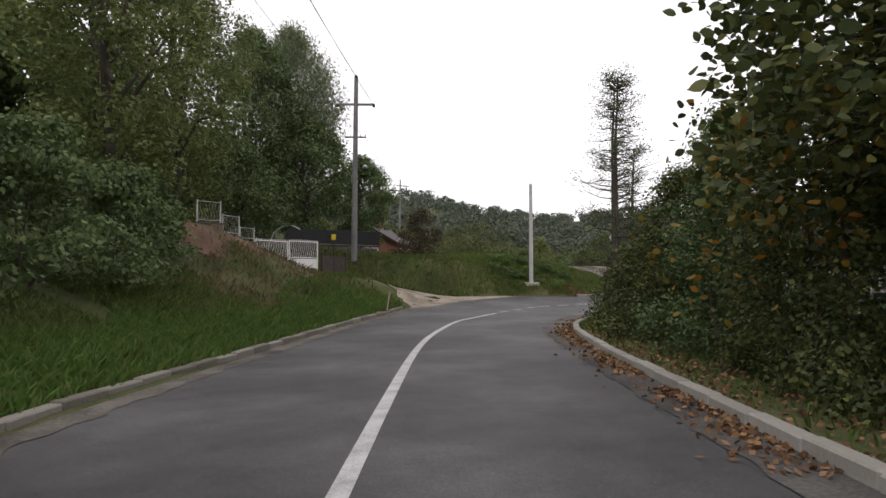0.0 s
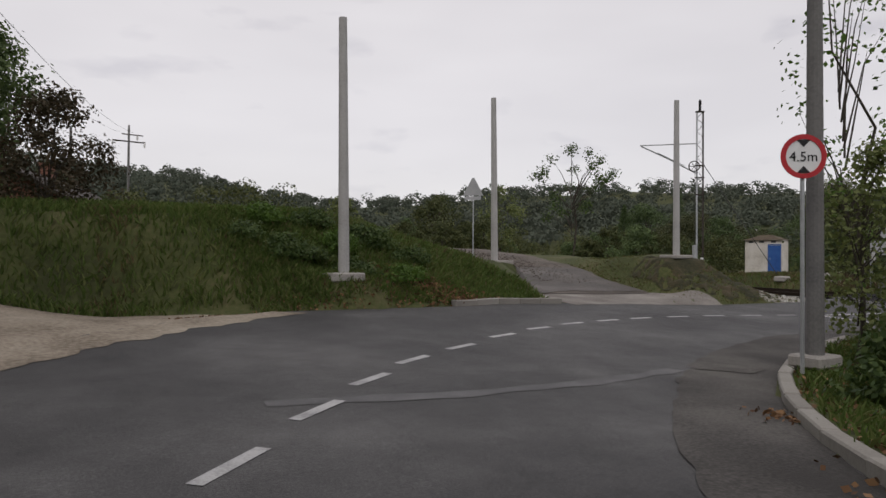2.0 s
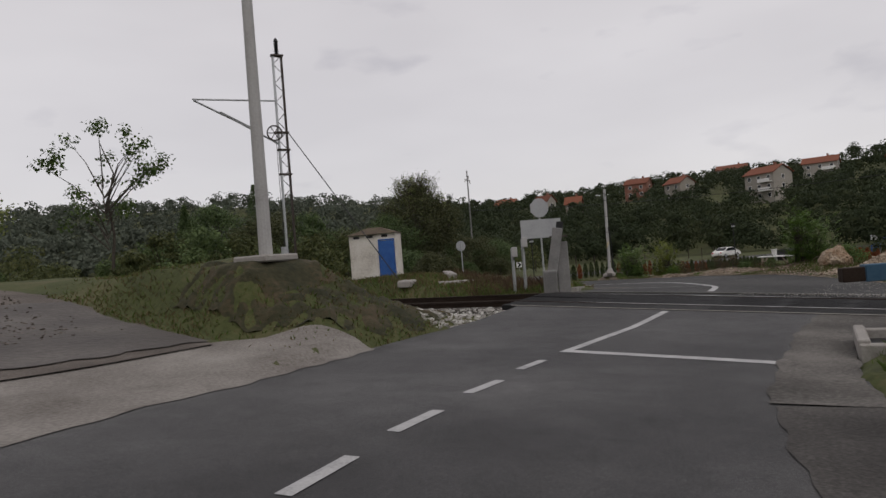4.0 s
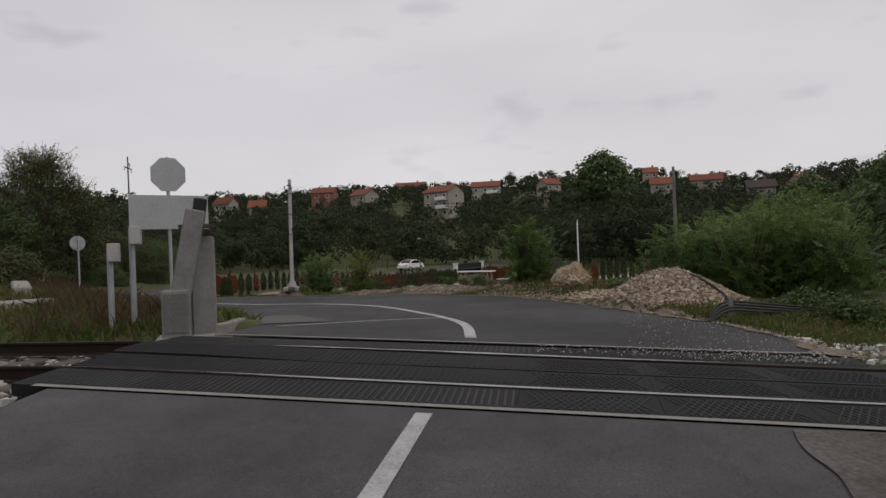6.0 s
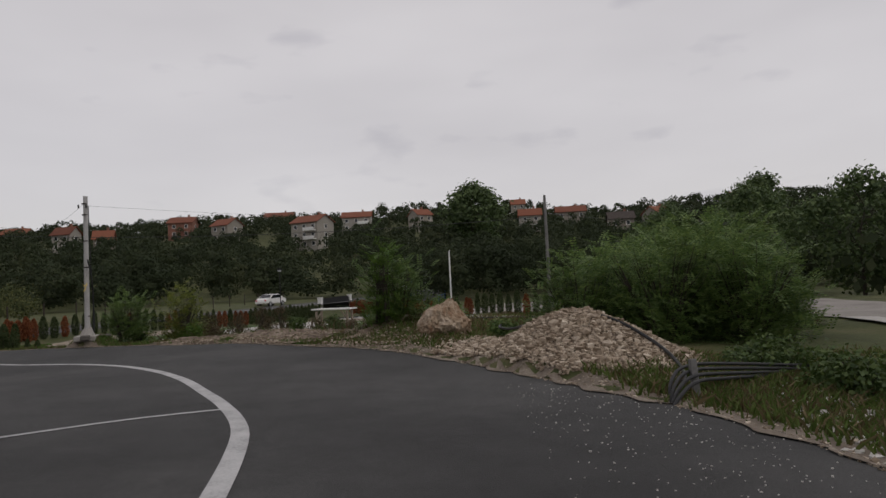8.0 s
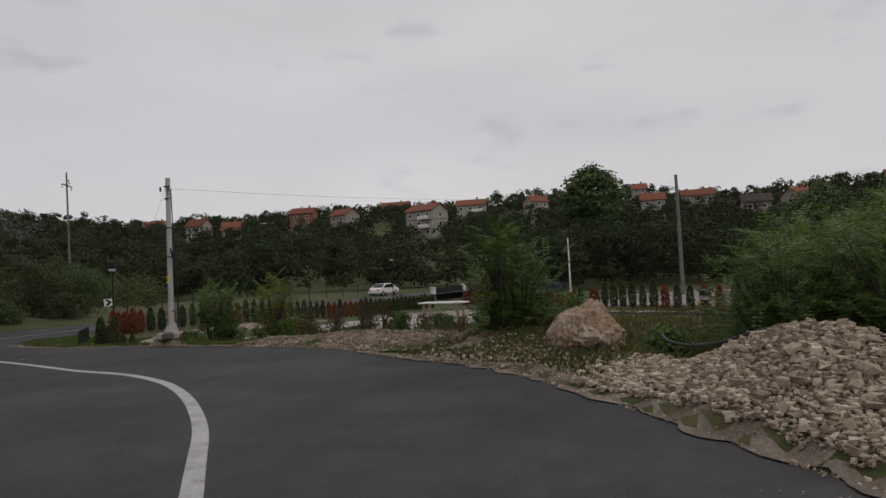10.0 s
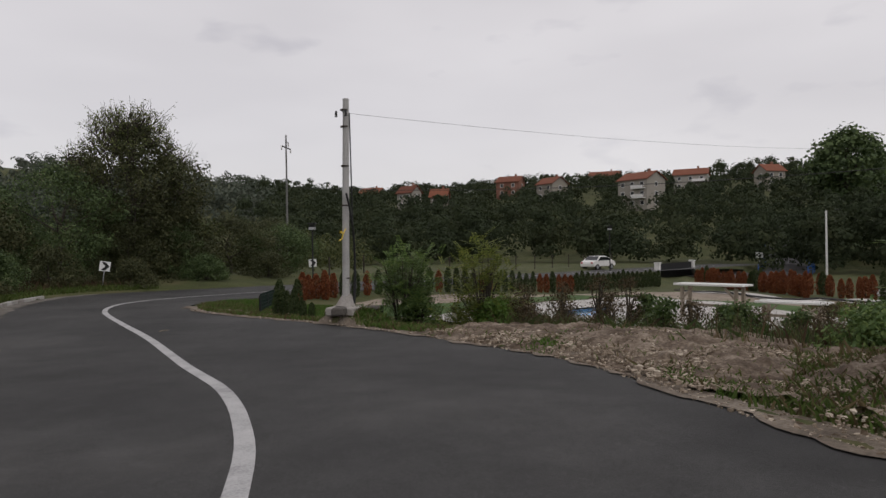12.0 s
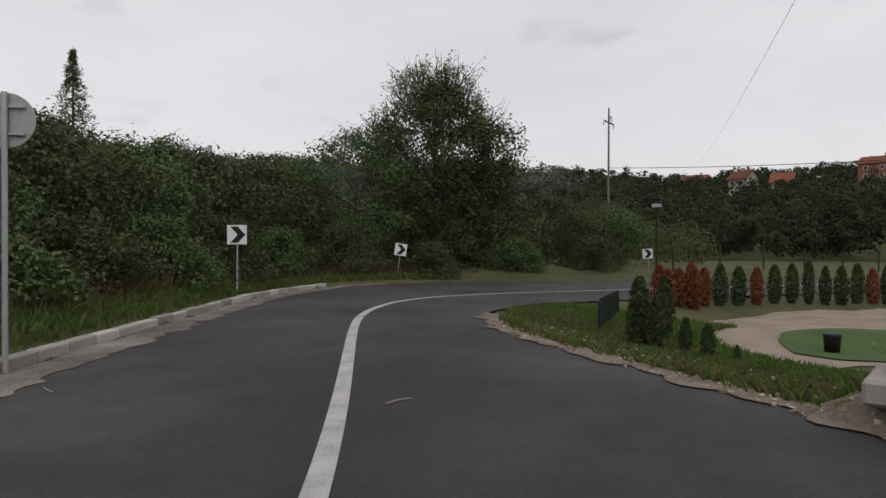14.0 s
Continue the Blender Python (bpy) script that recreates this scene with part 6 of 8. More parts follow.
# ---- houses ----
def house(x, y, turn, w, d, storeys, label, wall=None, rise=None, base=None, group="hillside houses", roof_mat=None, balcony=False, storey_h=2.9):
    root = thing("house", pose(x, y, (land_at(x, y) - 2.6) if base is None else base, 0, 0, turn), label, "house", group)
    h = storeys * storey_h + 0.5
    rise = rise or 0.32 * d
    bm = box(bmesh.new(), (0, 0, h / 2 - 1.0), (w, d, h + 2.0))
    a, b = [[bm.verts.new((xx, yy, zz)) for yy, zz in ((-d / 2, h), (d / 2, h), (0, h + rise))] for xx in (-w / 2, w / 2)]
    bm.faces.new(a)
    bm.faces.new(b[::-1])
    part("wall_shell", bm, wall or PLASTER, root)
    o = 0.5
    for s in (-1, 1):
        bm = bmesh.new()
        k = rise / (d / 2)
        pts = [(-w / 2 - o, s * (d / 2 + o), h - o * k), (w / 2 + o, s * (d / 2 + o), h - o * k), (w / 2 + o, 0, h + rise + 0.02), (-w / 2 - o, 0, h + rise + 0.02)]
        lo = [bm.verts.new(p) for p in pts]
        hi = [bm.verts.new((p[0], p[1], p[2] + 0.18)) for p in pts]
        bm.faces.new(lo)
        bm.faces.new(hi[::-1])
        for i in range(4):
            bm.faces.new((lo[i], lo[(i + 1) % 4], hi[(i + 1) % 4], hi[i]))
        part("roof_slope", bm, roof_mat or ROOF, root, "orange tiled roof slope")
    part("chimney", box(box(bmesh.new(), (w * 0.2, d * 0.12, h + rise + 0.1), (0.6, 0.6, 1.6)), (w * 0.2, d * 0.12, h + rise + 0.95), (0.75, 0.75, 0.12)), BRICK, root)
    for st in range(storeys):
        for side in (-1, 1):
            n = max(2, int(w / 3))
            for k in range(n):
                xx = -w / 2 + w * (k + 0.5) / n
                win = part("window", box(bmesh.new(), (xx, side * (d / 2 + 0.02), 1.7 + storey_h * st), (1.2, 0.06, 1.3)), WHITE, root, "white framed window")
                part("pane", box(bmesh.new(), (xx, side * (d / 2 + 0.055), 1.7 + storey_h * st), (0.98, 0.03, 1.08)), GLASS, win)
            yy = 0.0
            win = part("window", box(bmesh.new(), (side * (w / 2 + 0.02), yy, 1.7 + storey_h * st), (0.06, 1.2, 1.3)), WHITE, root)
            part("pane", box(bmesh.new(), (side * (w / 2 + 0.055), yy, 1.7 + storey_h * st), (0.03, 0.98, 1.08)), GLASS, win)
    if balcony:
        for st in range(1, storeys):
            part("balcony", box(box(bmesh.new(), (w * 0.25, -d / 2 - 0.7, storey_h * st + 0.4), (w * 0.4, 1.4, 0.2)), (w * 0.25, -d / 2 - 1.36, storey_h * st + 0.9), (w * 0.4, 0.08, 0.9)), WHITE, root)
    return root


for bearing, wide, storeys, turn, lab, hx, hy, dist, base in SITES:
    w = dist * math.tan(radians(wide))
    house(hx, hy, 90 - bearing - 90 + turn * 0.6, w * (1.0 if storeys != 2 else 0.9 + 0.12 * (turn % 3)), min(9.5, w * 0.85), storeys, lab, base=base, rise=2.1, storey_h=2.6, balcony="balcon" in lab, wall=BRICK if "reddish" in lab else None, roof_mat=DARK_STEEL if "grey roof" in lab else None)
house(-6.2, 61.5, 82, 7, 4.2, 1, "small red brick house with a low gable behind the bank", BRICK, 1.15, 0.55, "small houses", DARK_STEEL, storey_h=2.3)

# ---- trees on the bank beside the first road ----
LEAF_BANK = material("bank_leaves", [(0.047, 0.075, 0.03), (0.098, 0.142, 0.05), (0.175, 0.225, 0.085)], 0.5, 6, 0.65, bump=0, island=0.6, leaf=0.3)
tree("dark_tree", -10.8, 11.5, 12, 2.0, 2.7, "tall dark tree with dense foliage", LEAF_BANK, 21, 85, 100, 0.17, 0.5, 0.25, "bank trees")
tree("leafy_tree", -9.9, 19.5, 11.5, 1.2, 2.6, "broad leafy tree on the bank", LEAF_OLIVE, 22, 170, 120, 0.16, 0.4, 0.22, "bank trees")
tree("tall_poplar", -13.2, 25, 16.5, 3.0, 2.5, "tall slender tree with a bare lower trunk", LEAF_BANK, 23, 150, 120, 0.17, 0.5, 0.28, "bank trees")
tree("leafy_tree", -12.3, 30, 14.0, 1.0, 3.2, "broad leafy tree behind the fence", LEAF_OLIVE, 24, 230, 110, 0.17, 0.45, 0.24, "bank trees")
tree("willow", -10.9, 47.5, 15.0, 4.0, 3.2, "tall grey green willow with drooping twigs", LEAF_WILLOW, 25, 280, 170, 0.22, 0.4, 0.26, "", 0.7, 14, 0.0, 2.6)
tree("dark_tree", -15, 37, 16, 1.0, 4.0, "tall dark tree with dense foliage", LEAF_BANK, 26, 240, 105, 0.17, 0.5, 0.28, "bank trees")
tree("dark_tree", -13.2, 44.0, 13.5, 1.2, 3.4, "dark bushy tree behind the garden wall", LEAF_BANK, 33, 260, 100, 0.2, 0.45, 0.2, "bank trees")
tree("dark_tree", -9.8, 45.6, 8.8, 0.4, 2.9, "dark bushy tree behind the garden wall", LEAF_BANK, 27, 230, 95, 0.18, 0.4, 0.2, "bank trees")
tree("dark_tree", -6.9, 50.5, 7.0, 0.4, 2.5, "dark bushy tree behind the garden wall", LEAF_BANK, 28, 200, 90, 0.18, 0.38, 0.16, "bank trees")
tree("dark_tree", -12.2, 39.4, 7.5, 0.3, 2.8, "dark bushy tree behind the white gate", LEAF_BANK, 36, 220, 95, 0.18, 0.42, 0.16, "bank trees")
tree("dark_tree", -19, 16, 7.5, 1.0, 4, "dark tree behind the bank", LEAF_BANK, 29, 120, 90, 0.46, 0.7, 0.28, "bank trees")
tree("dark_tree", -20, 30, 9, 1.0, 5, "dark tree behind the bank", LEAF_BANK, 30, 130, 90, 0.46, 0.7, 0.28, "bank trees")
tree("dark_tree", -15, 4, 9, 1.0, 4, "tall dark tree with dense foliage", LEAF_BANK, 31, 190, 90, 0.46, 0.7, 0.28, "bank trees")
tree("dark_tree", -17, 48, 6, 1.0, 4, "tall dark tree with dense foliage", LEAF_BANK, 32, 190, 90, 0.46, 0.7, 0.28, "bank trees")
tree("dark_tree", -20.5, 23, 8, 1.0, 4.0, "tall dark tree with dense foliage", LEAF_BANK, 34, 200, 90, 0.42, 0.7, 0.28, "bank trees")
tree("dark_tree", -18.5, 40, 6, 0.6, 4, "tall dark tree with dense foliage", LEAF_BANK, 35, 200, 90, 0.46, 0.7, 0.28, "bank trees")
for i, (x, y, h, w) in enumerate([(-8.0, 9.0, 3.0, 2.2), (-8.2, 13.0, 3.2, 2.2), (-8.3, 16.8, 3.0, 1.8), (-9.3, 20.6, 2.2, 1.4), (-7.8, 5.0, 2.8, 2.2), (-9, 0.5, 3, 2.4)]):
    bush("bank_bush", x, y, h, w, "dense dark green shrub on the grassy bank", (LEAF_BANK, LEAF)[i == 0], 60 + i, 110, 70, 0.13, "bank shrubs")
bush("round_bush", -1.95, 42.9, 2.9, 1.75, "round dark bush with reddish twigs on the bank", material("reddish_leaves", [(0.03, 0.026, 0.014), (0.055, 0.045, 0.022), (0.09, 0.06, 0.035)], 1, 6, 0.7, bump=0, island=0.6, leaf=0.25), 50, 110, 75, 0.1, stems=14)

for i in range(11):
    x, y = 2.6 + 0.42 * i, 39.6 + 0.9 * math.sin(i * 1.9) + 0.12 * i
    bush("ivy_clump", x, y, 0.22 + 0.08 * (i % 3), 0.6, "low clump of dark green ivy on the bank", LEAF_FRESH if i % 4 == 1 else LEAF, 640 + i, 40, 50, 0.07, "ivy clumps", stems=4)

# ---- hedge, thin pines and undergrowth on the other side ----
LEAF_HEDGE = material("hedge_leaves", [(0.0195, 0.0312, 0.0097), (0.056, 0.074, 0.02), (0.15, 0.142, 0.036)], 0.5, 6, 0.65, bump=0, island=0.55, leaf=0.2)
hedge = [(4.8, 4.6, 4.0, 1.4), (5.2, 7.2, 4.6, 1.7), (5.4, 9.8, 4.6, 1.7), (5.2, 12.2, 4.4, 1.6), (5.1, 14.4, 3.7, 1.5), (5.5, 17.0, 2.5, 1.5), (6.0, 19.4, 2.1, 1.5), (7.0, 21.6, 1.8, 1.5), (10.4, 24.6, 1.3, 1.4), (11.9, 26.8, 1.3, 1.3), (13.4, 28.8, 1.3, 1.2)]
for i, (x, y, h, w) in enumerate(hedge):
    bush("hedge_bush", x, y, h, w, "dense roadside bush with dark green leaves" if i != 1 and i != 2 else "roadside bush with green and orange leaves", LEAF_HEDGE if i % 3 else LEAF_DARK, 70 + i, 190, 140, 0.075, "roadside bushes")
for i, (x, y, h, w) in enumerate([(5.2, 20.6, 1.7, 1.0), (6.3, 22.9, 1.2, 0.9), (4.6, 17.6, 1.7, 0.9)]):
    bush("hedge_bush", x, y, h, w, "low leafy roadside bush behind the kerb", LEAF_HEDGE, 690 + i, 90, 90, 0.075, "roadside bushes")
rr = np.random.default_rng(77)
for i, (x, y, z, n) in enumerate([(4.3, 6.4, 2.7, 90), (4.3, 8.2, 2.4, 130), (4.6, 9.8, 2.9, 110), (4.0, 10.6, 1.6, 50), (4.2, 7.4, 3.3, 90)]):
    tw = thing("autumn_branch", pose(x, y, land_at(x, y)), "branch of large yellow and orange leaves over the hedge", "branch", "autumn branches")
    pts = rr.normal(size=(n, 3)) * (0.55, 0.7, 0.42) + (0, 0, z)
    part("twig", tube(bmesh.new(), [(0.3, 0, 0), (0.15, 0.1, z * 0.6), (0, 0, z + 0.2)], [0.03, 0.02, 0.008], 6), BARK, tw)
    lf = new("leaves", leaf_mesh("leaves", pts, 0.14, LEAF_AUTUMN, rr, True, aspect=0.72))
    lf.parent = tw
tree("roadside_tree", 6.5, 14.2, 5.9, 1.6, 1.5, "young tree with olive green leaves above the hedge", LEAF_OLIVE, 79, 90, 70, 0.11, 0.28, 0.08, "", 0.7, 12)
over = thing("overhanging_tree", pose(6.4, 5.6, land_at(6.4, 5.6)), "tree with large round leaves leaning over the road", "tree")
part("trunk", tube(bmesh.new(), [(0, 0, -0.1), (-0.1, 0.2, 2.0), (-0.5, 0.6, 4.0), (-1.0, 1.0, 5.6)], [0.13, 0.1, 0.07, 0.03], 8), BARK, over)
for k in range(9):
    part("limb", tube(bmesh.new(), [(-0.2, 0.3, 2.2 + 0.35 * k), (-1.2 - 0.15 * (k % 4), 0.6, 3.0 + 0.35 * k), (-2.9 - 0.2 * (k % 3), 0.9 + 0.6 * (k % 4), 3.1 + 0.34 * k)], [0.045, 0.028, 0.008], 6), BARK, over)
c = rr.uniform((-3.9, -1.2, 1.9), (1.2, 3.4, 6.4), (520, 3))
# crown trimmed to a wedge that fits the opening camera view
c = c[(c[:, 0] > 0.4 * c[:, 1] - 4.1) & (c[:, 2] > 2.9 - 0.5 * (c[:, 0] + 3.5) + rr.uniform(-0.3, 0.3, 520))]
lf = new("crown", leaf_mesh("crown", clumped(rr, c, 34, 0.26), 0.125, LEAF_HEDGE, rr, True, aspect=0.72))
lf.parent = over


def bare_pine(x, y, height, label, seed, low=2.2, needles=60):
    """A thin half-dead pine: a straight stem with dark wiry branches and thin tufts."""
    q = np.random.default_rng(seed)
    root = thing("bare_pine", pose(x, y, land_at(x, y) - 0.05), label, "tree", "half dead pines")
    part("trunk", tube(bmesh.new(), [(0, 0, 0), (0.05, 0.04, height * 0.4), (0.02, 0.1, height * 0.75), (0.1, 0.1, height)], [0.085, 0.065, 0.04, 0.012], 9), BARK, root)
    bm, tips = bmesh.new(), []
    for k in range(72):
        z = low + (height - low) * q.uniform(0, 1) ** 0.8
        a, l = q.uniform(0, 6.28), (0.35 + 0.85 * (1 - (z - low) / (height - low))) * q.uniform(0.6, 1.2)
        d = Vector((math.cos(a), math.sin(a), 0))
        p0 = Vector((0.05, 0.05, z))
        p1 = p0 + d * l * 0.5 + Vector((0, 0, 0.08 * l))
        p2 = p0 + d * l + Vector((0, 0, q.uniform(-0.15, 0.35) * l))
        tube(bm, [p0, p1, p2], [0.022, 0.014, 0.005], 5)
        for j in range(5):
            s = p1.lerp(p2, q.uniform(0, 1))
            e = s + Vector((q.normal() * 0.2, q.normal() * 0.2, q.uniform(0, 0.25)))
            tube(bm, [s, e], [0.008, 0.003], 4, False)
            tips.append(e)
    tagged(part("branch_tangle", bm, BARK, root), kind="stuff")
    tips = np.array([tuple(t) for t in tips])
    n = new("needles", leaf_mesh("needles", clumped(q, tips[q.integers(0, len(tips), needles * 9)], 10, 0.1), 0.075, LEAF_DARK, q, aspect=0.3))
    n.parent = root
    return root


bare_pine(4.95, 20.5, 7.7, "thin half dead pine with wiry dark branches", 81, 2.0, 40)
bare_pine(4.55, 18.5, 7.0, "thin half dead pine with wiry dark branches", 82, 1.8, 45)
bare_pine(6.4, 23.6, 6.2, "thin pine with sparse dark needles", 83, 1.4, 45)
tree("sapling", 13.17, 33.23, 7.7, 1.2, 1.0, "slender sapling with sparse yellow green leaves", LEAF_FRESH, 84, 60, 16, 0.11, 0.22, 0.05, "saplings", 0.6, 26)
tree("sapling", 13.6, 31.8, 5.2, 0.8, 1.1, "slender sapling with sparse green leaves", LEAF, 85, 60, 20, 0.11, 0.22, 0.05, "saplings", 0.6, 22)
tree("sapling", 11.64, 32.06, 3.4, 0.2, 0.75, "leafy yellow green sapling beside the old pole", LEAF_OLIVE, 86, 80, 40, 0.09, 0.2, 0.04, "saplings", 0.6, 14)
for i, (x, y, h, w) in enumerate([(14.6, 32.6, 1.3, 1.3), (16.5, 33.6, 1.0, 1.2), (9.2, 29.2, 0.9, 0.9), (12.8, 30.0, 2.0, 1.5)]):
    bush("undergrowth_bush", x, y, h, w, "low tangled undergrowth bush", LEAF, 90 + i, 80, 60, 0.09, "undergrowth")
for i in range(26):
    a = rr.uniform(0, 1)
    x, y = 8 + 10 * a + rr.uniform(0, 9), 5 + 24 * a - rr.uniform(0, 6)
    bush("wood_bush", x + 2, y, rr.uniform(2, 4.5), rr.uniform(1.6, 2.4), "dark bush in the roadside wood", LEAF_DARK, 120 + i, 60, 50, 0.2, "wood bushes")
# ---- bank, mound and scrub north of the road ----
tree("lone_tree", 30.5, 75.5, 10.2, 4.4, 3.6, "lone tree with a sparse spreading crown", LEAF, 207, 30, 70, 0.22, 0.36, 0.12, "", 0.6, 20)
for i, (x, y, h, w) in enumerate([(20.5, 68, 5.2, 1.6), (17.5, 72, 4.6, 1.6), (15.0, 66.5, 3.6, 1.2)]):
    tree("young_tree", x, y, h, 0.8, w, "young tree with thin greenish foliage", LEAF_SCRUB if i else LEAF_OLIVE, 201 + i, 60, 40, 0.16, 0.3, 0.08, "young trees", 0.7, 14)
for i, (x, y, h) in enumerate([(35.5, 75.5, 5.5), (47.2, 83.5, 9.0)]):
    q = np.random.default_rng(210 + i)
    root = thing("conifer", pose(x, y, land_at(x, y) - 0.05), "dark pointed conifer above the bushes", "tree", "conifers")
    part("trunk", tube(bmesh.new(), [(0, 0, 0), (0, 0, h)], [0.13, 0.015], 8), BARK, root)
    k = q.uniform(0, 1, 1700) ** 1.25
    a = q.uniform(0, 6.28, 1700)
    lay = 0.6 + 0.4 * np.abs(np.sin(k * 26))
    rad = (1 - k) * 0.36 * h * lay * q.uniform(0.3, 1, 1700)
    pts = np.stack([rad * np.cos(a), rad * np.sin(a), h * (0.06 + 0.94 * k) - 0.15 * rad], 1)
    n = new("needles", leaf_mesh("needles", clumped(q, pts, 9, 0.06), 0.11, LEAF_DARK, q, aspect=0.4))
    n.parent = root
for i in range(40):
    x, y = rr.uniform(6, 24), rr.uniform(58, 78)
    if abs(np.hypot(x - 25.8, 0)) < 3.4 or far_from(np.array([(x, y)]), np.array([(14.9, 47), (14.2, 54), (11, 61), (4, 68)]))[0] < 4:
        continue
    bush("scrub_bush", x, y, rr.uniform(1.1, 2.4), rr.uniform(1.2, 2.2), "scrub bush with mixed green and yellow leaves", (LEAF_SCRUB, LEAF_OLIVE, LEAF_BANK)[i % 3], 230 + i, 60, 45, 0.15, "scrub bushes")
for i in range(34):
    x, y = rr.uniform(29.5, 46), rr.uniform(60, 80)
    if y < 60 + 0.9 * (x - 36):
        continue
    bush("scrub_bush", x, y, rr.uniform(1.8, 3.6), rr.uniform(1.4, 2.4), "dense dark scrub bush behind the hut", (LEAF_BANK, LEAF_SCRUB)[i % 2], 280 + i, 70, 45, 0.16, "scrub bushes")
bush("clump_bush", 38.2, 66.5, 4.0, 2.4, "tall rounded bush with bare twig tips", LEAF_DARK, 320, 90, 60, 0.14, "", stems=16)

# ---- woods round the far bend ----
tree("great_bush_tree", 63.6, 78.8, 9.7, 0.3, 4.3, "broad dark tree with bare twigs at its top", LEAF_THICKET, 330, 380, 90, 0.17, 0.42, 0.12, "", 0.75, 60)
gb = next(o for o in bpy.data.objects if o.name == "great_bush_tree")
bm = bmesh.new()
q = np.random.default_rng(345)
tips = []
for k in range(300):
    a, h = q.uniform(0, 6.28), q.uniform(5.0, 10.0)
    rad = 4.3 * math.sin(math.pi * min(0.97, 0.14 + 0.86 * h / 10.9)) ** 0.75 * q.uniform(0.5, 0.95)
    p = Vector((rad * math.cos(a), rad * math.sin(a), h))
    for j in range(4):
        e = p + Vector((q.normal() * 0.35 + 0.3 * math.cos(a), q.normal() * 0.35 + 0.3 * math.sin(a), q.uniform(0.3, 1.3)))
        tube(bm, [p, p.lerp(e, 0.5) + Vector((q.normal() * 0.06, q.normal() * 0.06, 0)), e], [0.018, 0.011, 0.005], 4, False)
        tips.append(p.lerp(e, q.uniform(0.3, 1)))
tagged(part("twig_tangle", bm, BARK, gb, "bare grey twigs"), kind="stuff")
lf = new("twig_leaves", leaf_mesh("twig_leaves", clumped(q, np.array([tuple(t) for t in tips]), 5, 0.12), 0.13, LEAF_OLIVE, q))
lf.parent = gb
tagged(lf, kind="stuff")
for i, (x, y, h, w) in enumerate([(58.6, 78.6, 6.4, 3.6), (66.4, 80.2, 6.0, 3.4), (50, 76, 5.2, 2.8), (47, 73, 4.6, 2.6), (54, 79, 6.0, 3.0), (44, 70, 4.2, 2.6), (57, 83, 7, 3.2), (41.5, 73, 6.4, 3.0), (46, 80, 7.0, 3.0), (51, 84, 7.5, 3.4), (68, 82, 6.5, 3.2), (72, 79, 5.5, 3.0),
                                  (76.5, 78.5, 5.0, 2.8), (66, 78, 3.6, 2.4), (37.5, 70.5, 5.5, 2.6), (71, 84.5, 7, 3.4), (80, 82, 6, 3.2), (59, 88, 8, 3.6), (40, 79, 8, 3.2)]):
    tree("thicket_tree", x, y, h if i < 2 else h * 0.74, 0.3, w, "dark thicket tree behind the bend", LEAF_THICKET if i % 3 else LEAF_DARK, 331 + i, 130, 105, 0.14, 0.45, 0.12, "thicket trees", 0.7, 8)
for i, (x, y, h, w) in enumerate([(42.8, 62.5, 0.9, 1.3), (44.6, 65.2, 1.3, 1.5), (46.8, 67.8, 1.5, 1.6), (49.5, 71.2, 1.8, 1.8), (43.0, 66.5, 1.9, 1.8), (40.6, 62.4, 1.6, 1.6), (52.5, 73.8, 1.6, 1.6), (56, 75.5, 1.8, 1.8), (45, 69.5, 2.4, 2.0),
                                  (61.6, 76.8, 3.2, 2.6), (65.6, 77.0, 3.4, 2.4), (60, 74.6, 1.3, 1.6), (65, 74.0, 1.4, 1.6), (70, 73.5, 1.6, 1.7), (38, 58.5, 1.2, 1.4), (36, 55.5, 1.0, 1.2)]):
    bush("bramble", x, y, h, w, "dense bramble thicket beside the bend", LEAF_THICKET if i % 2 else LEAF_DARK, 360 + i, 110, 80, 0.095, "brambles")

# ---- rubble, rock and cables beside the road beyond ----
r = np.random.default_rng(31)
a, q = r.uniform(0, 2 * np.pi, 16000), np.sqrt(r.uniform(0, 1, 16000))
hx, hy = 36.1 + 2.9 * q * np.cos(a) - 0.25 * q * np.sin(a), 37.1 + 2.3 * q * np.sin(a) + 0.55 * q * np.cos(a)
ok = far_from(np.stack([hx, hy], 1), RIGHT) > 0.1
ok &= ~inside(np.stack([hx, hy], 1), PAVED)
hx, hy = hx[ok], hy[ok]
heap = stones("rubble_heap", hx, hy, land(hx, hy) + 0.045, r.choice([0.035, 0.05, 0.07, 0.1, 0.15], len(hx), p=[0.32, 0.34, 0.22, 0.1, 0.02]), RUBBLE, "heap of pale broken limestone rubble", 32, "rubble")
r_big = np.random.default_rng(39)
rocks = []
for k in range(6):
    bm = bmesh.new()
    bmesh.ops.create_icosphere(bm, subdivisions=1, radius=0.5)
    for v in bm.verts:
        v.co *= r_big.uniform(0.72, 1.15)
    bmesh.ops.scale(bm, vec=(r_big.uniform(0.8, 1.3), r_big.uniform(0.7, 1.0), r_big.uniform(0.5, 0.75)), verts=bm.verts)
    rocks.append(finish(bm, "stone", RUBBLE_PIECE))
for k in r_big.choice(len(hx), 280, replace=False):
    size = float(r_big.choice([0.09, 0.12, 0.16, 0.22], p=[0.45, 0.32, 0.18, 0.05]))
    piece_of("stone", rocks[int(r_big.integers(6))], heap, Matrix.Translation((hx[k], hy[k], land_at(hx[k], hy[k]) + 0.07)) @ Euler((r_big.uniform(-0.5, 0.5), r_big.uniform(-0.5, 0.5), r_big.uniform(0, 6.28))).to_matrix().to_4x4() @ Matrix.Scale(size, 4))
t_mid = resample(rounded([(14.2, 44.8), (14.2, 47), (13.6, 54), (10.5, 61)]), 400)
k = r.integers(40, 400, 3000)
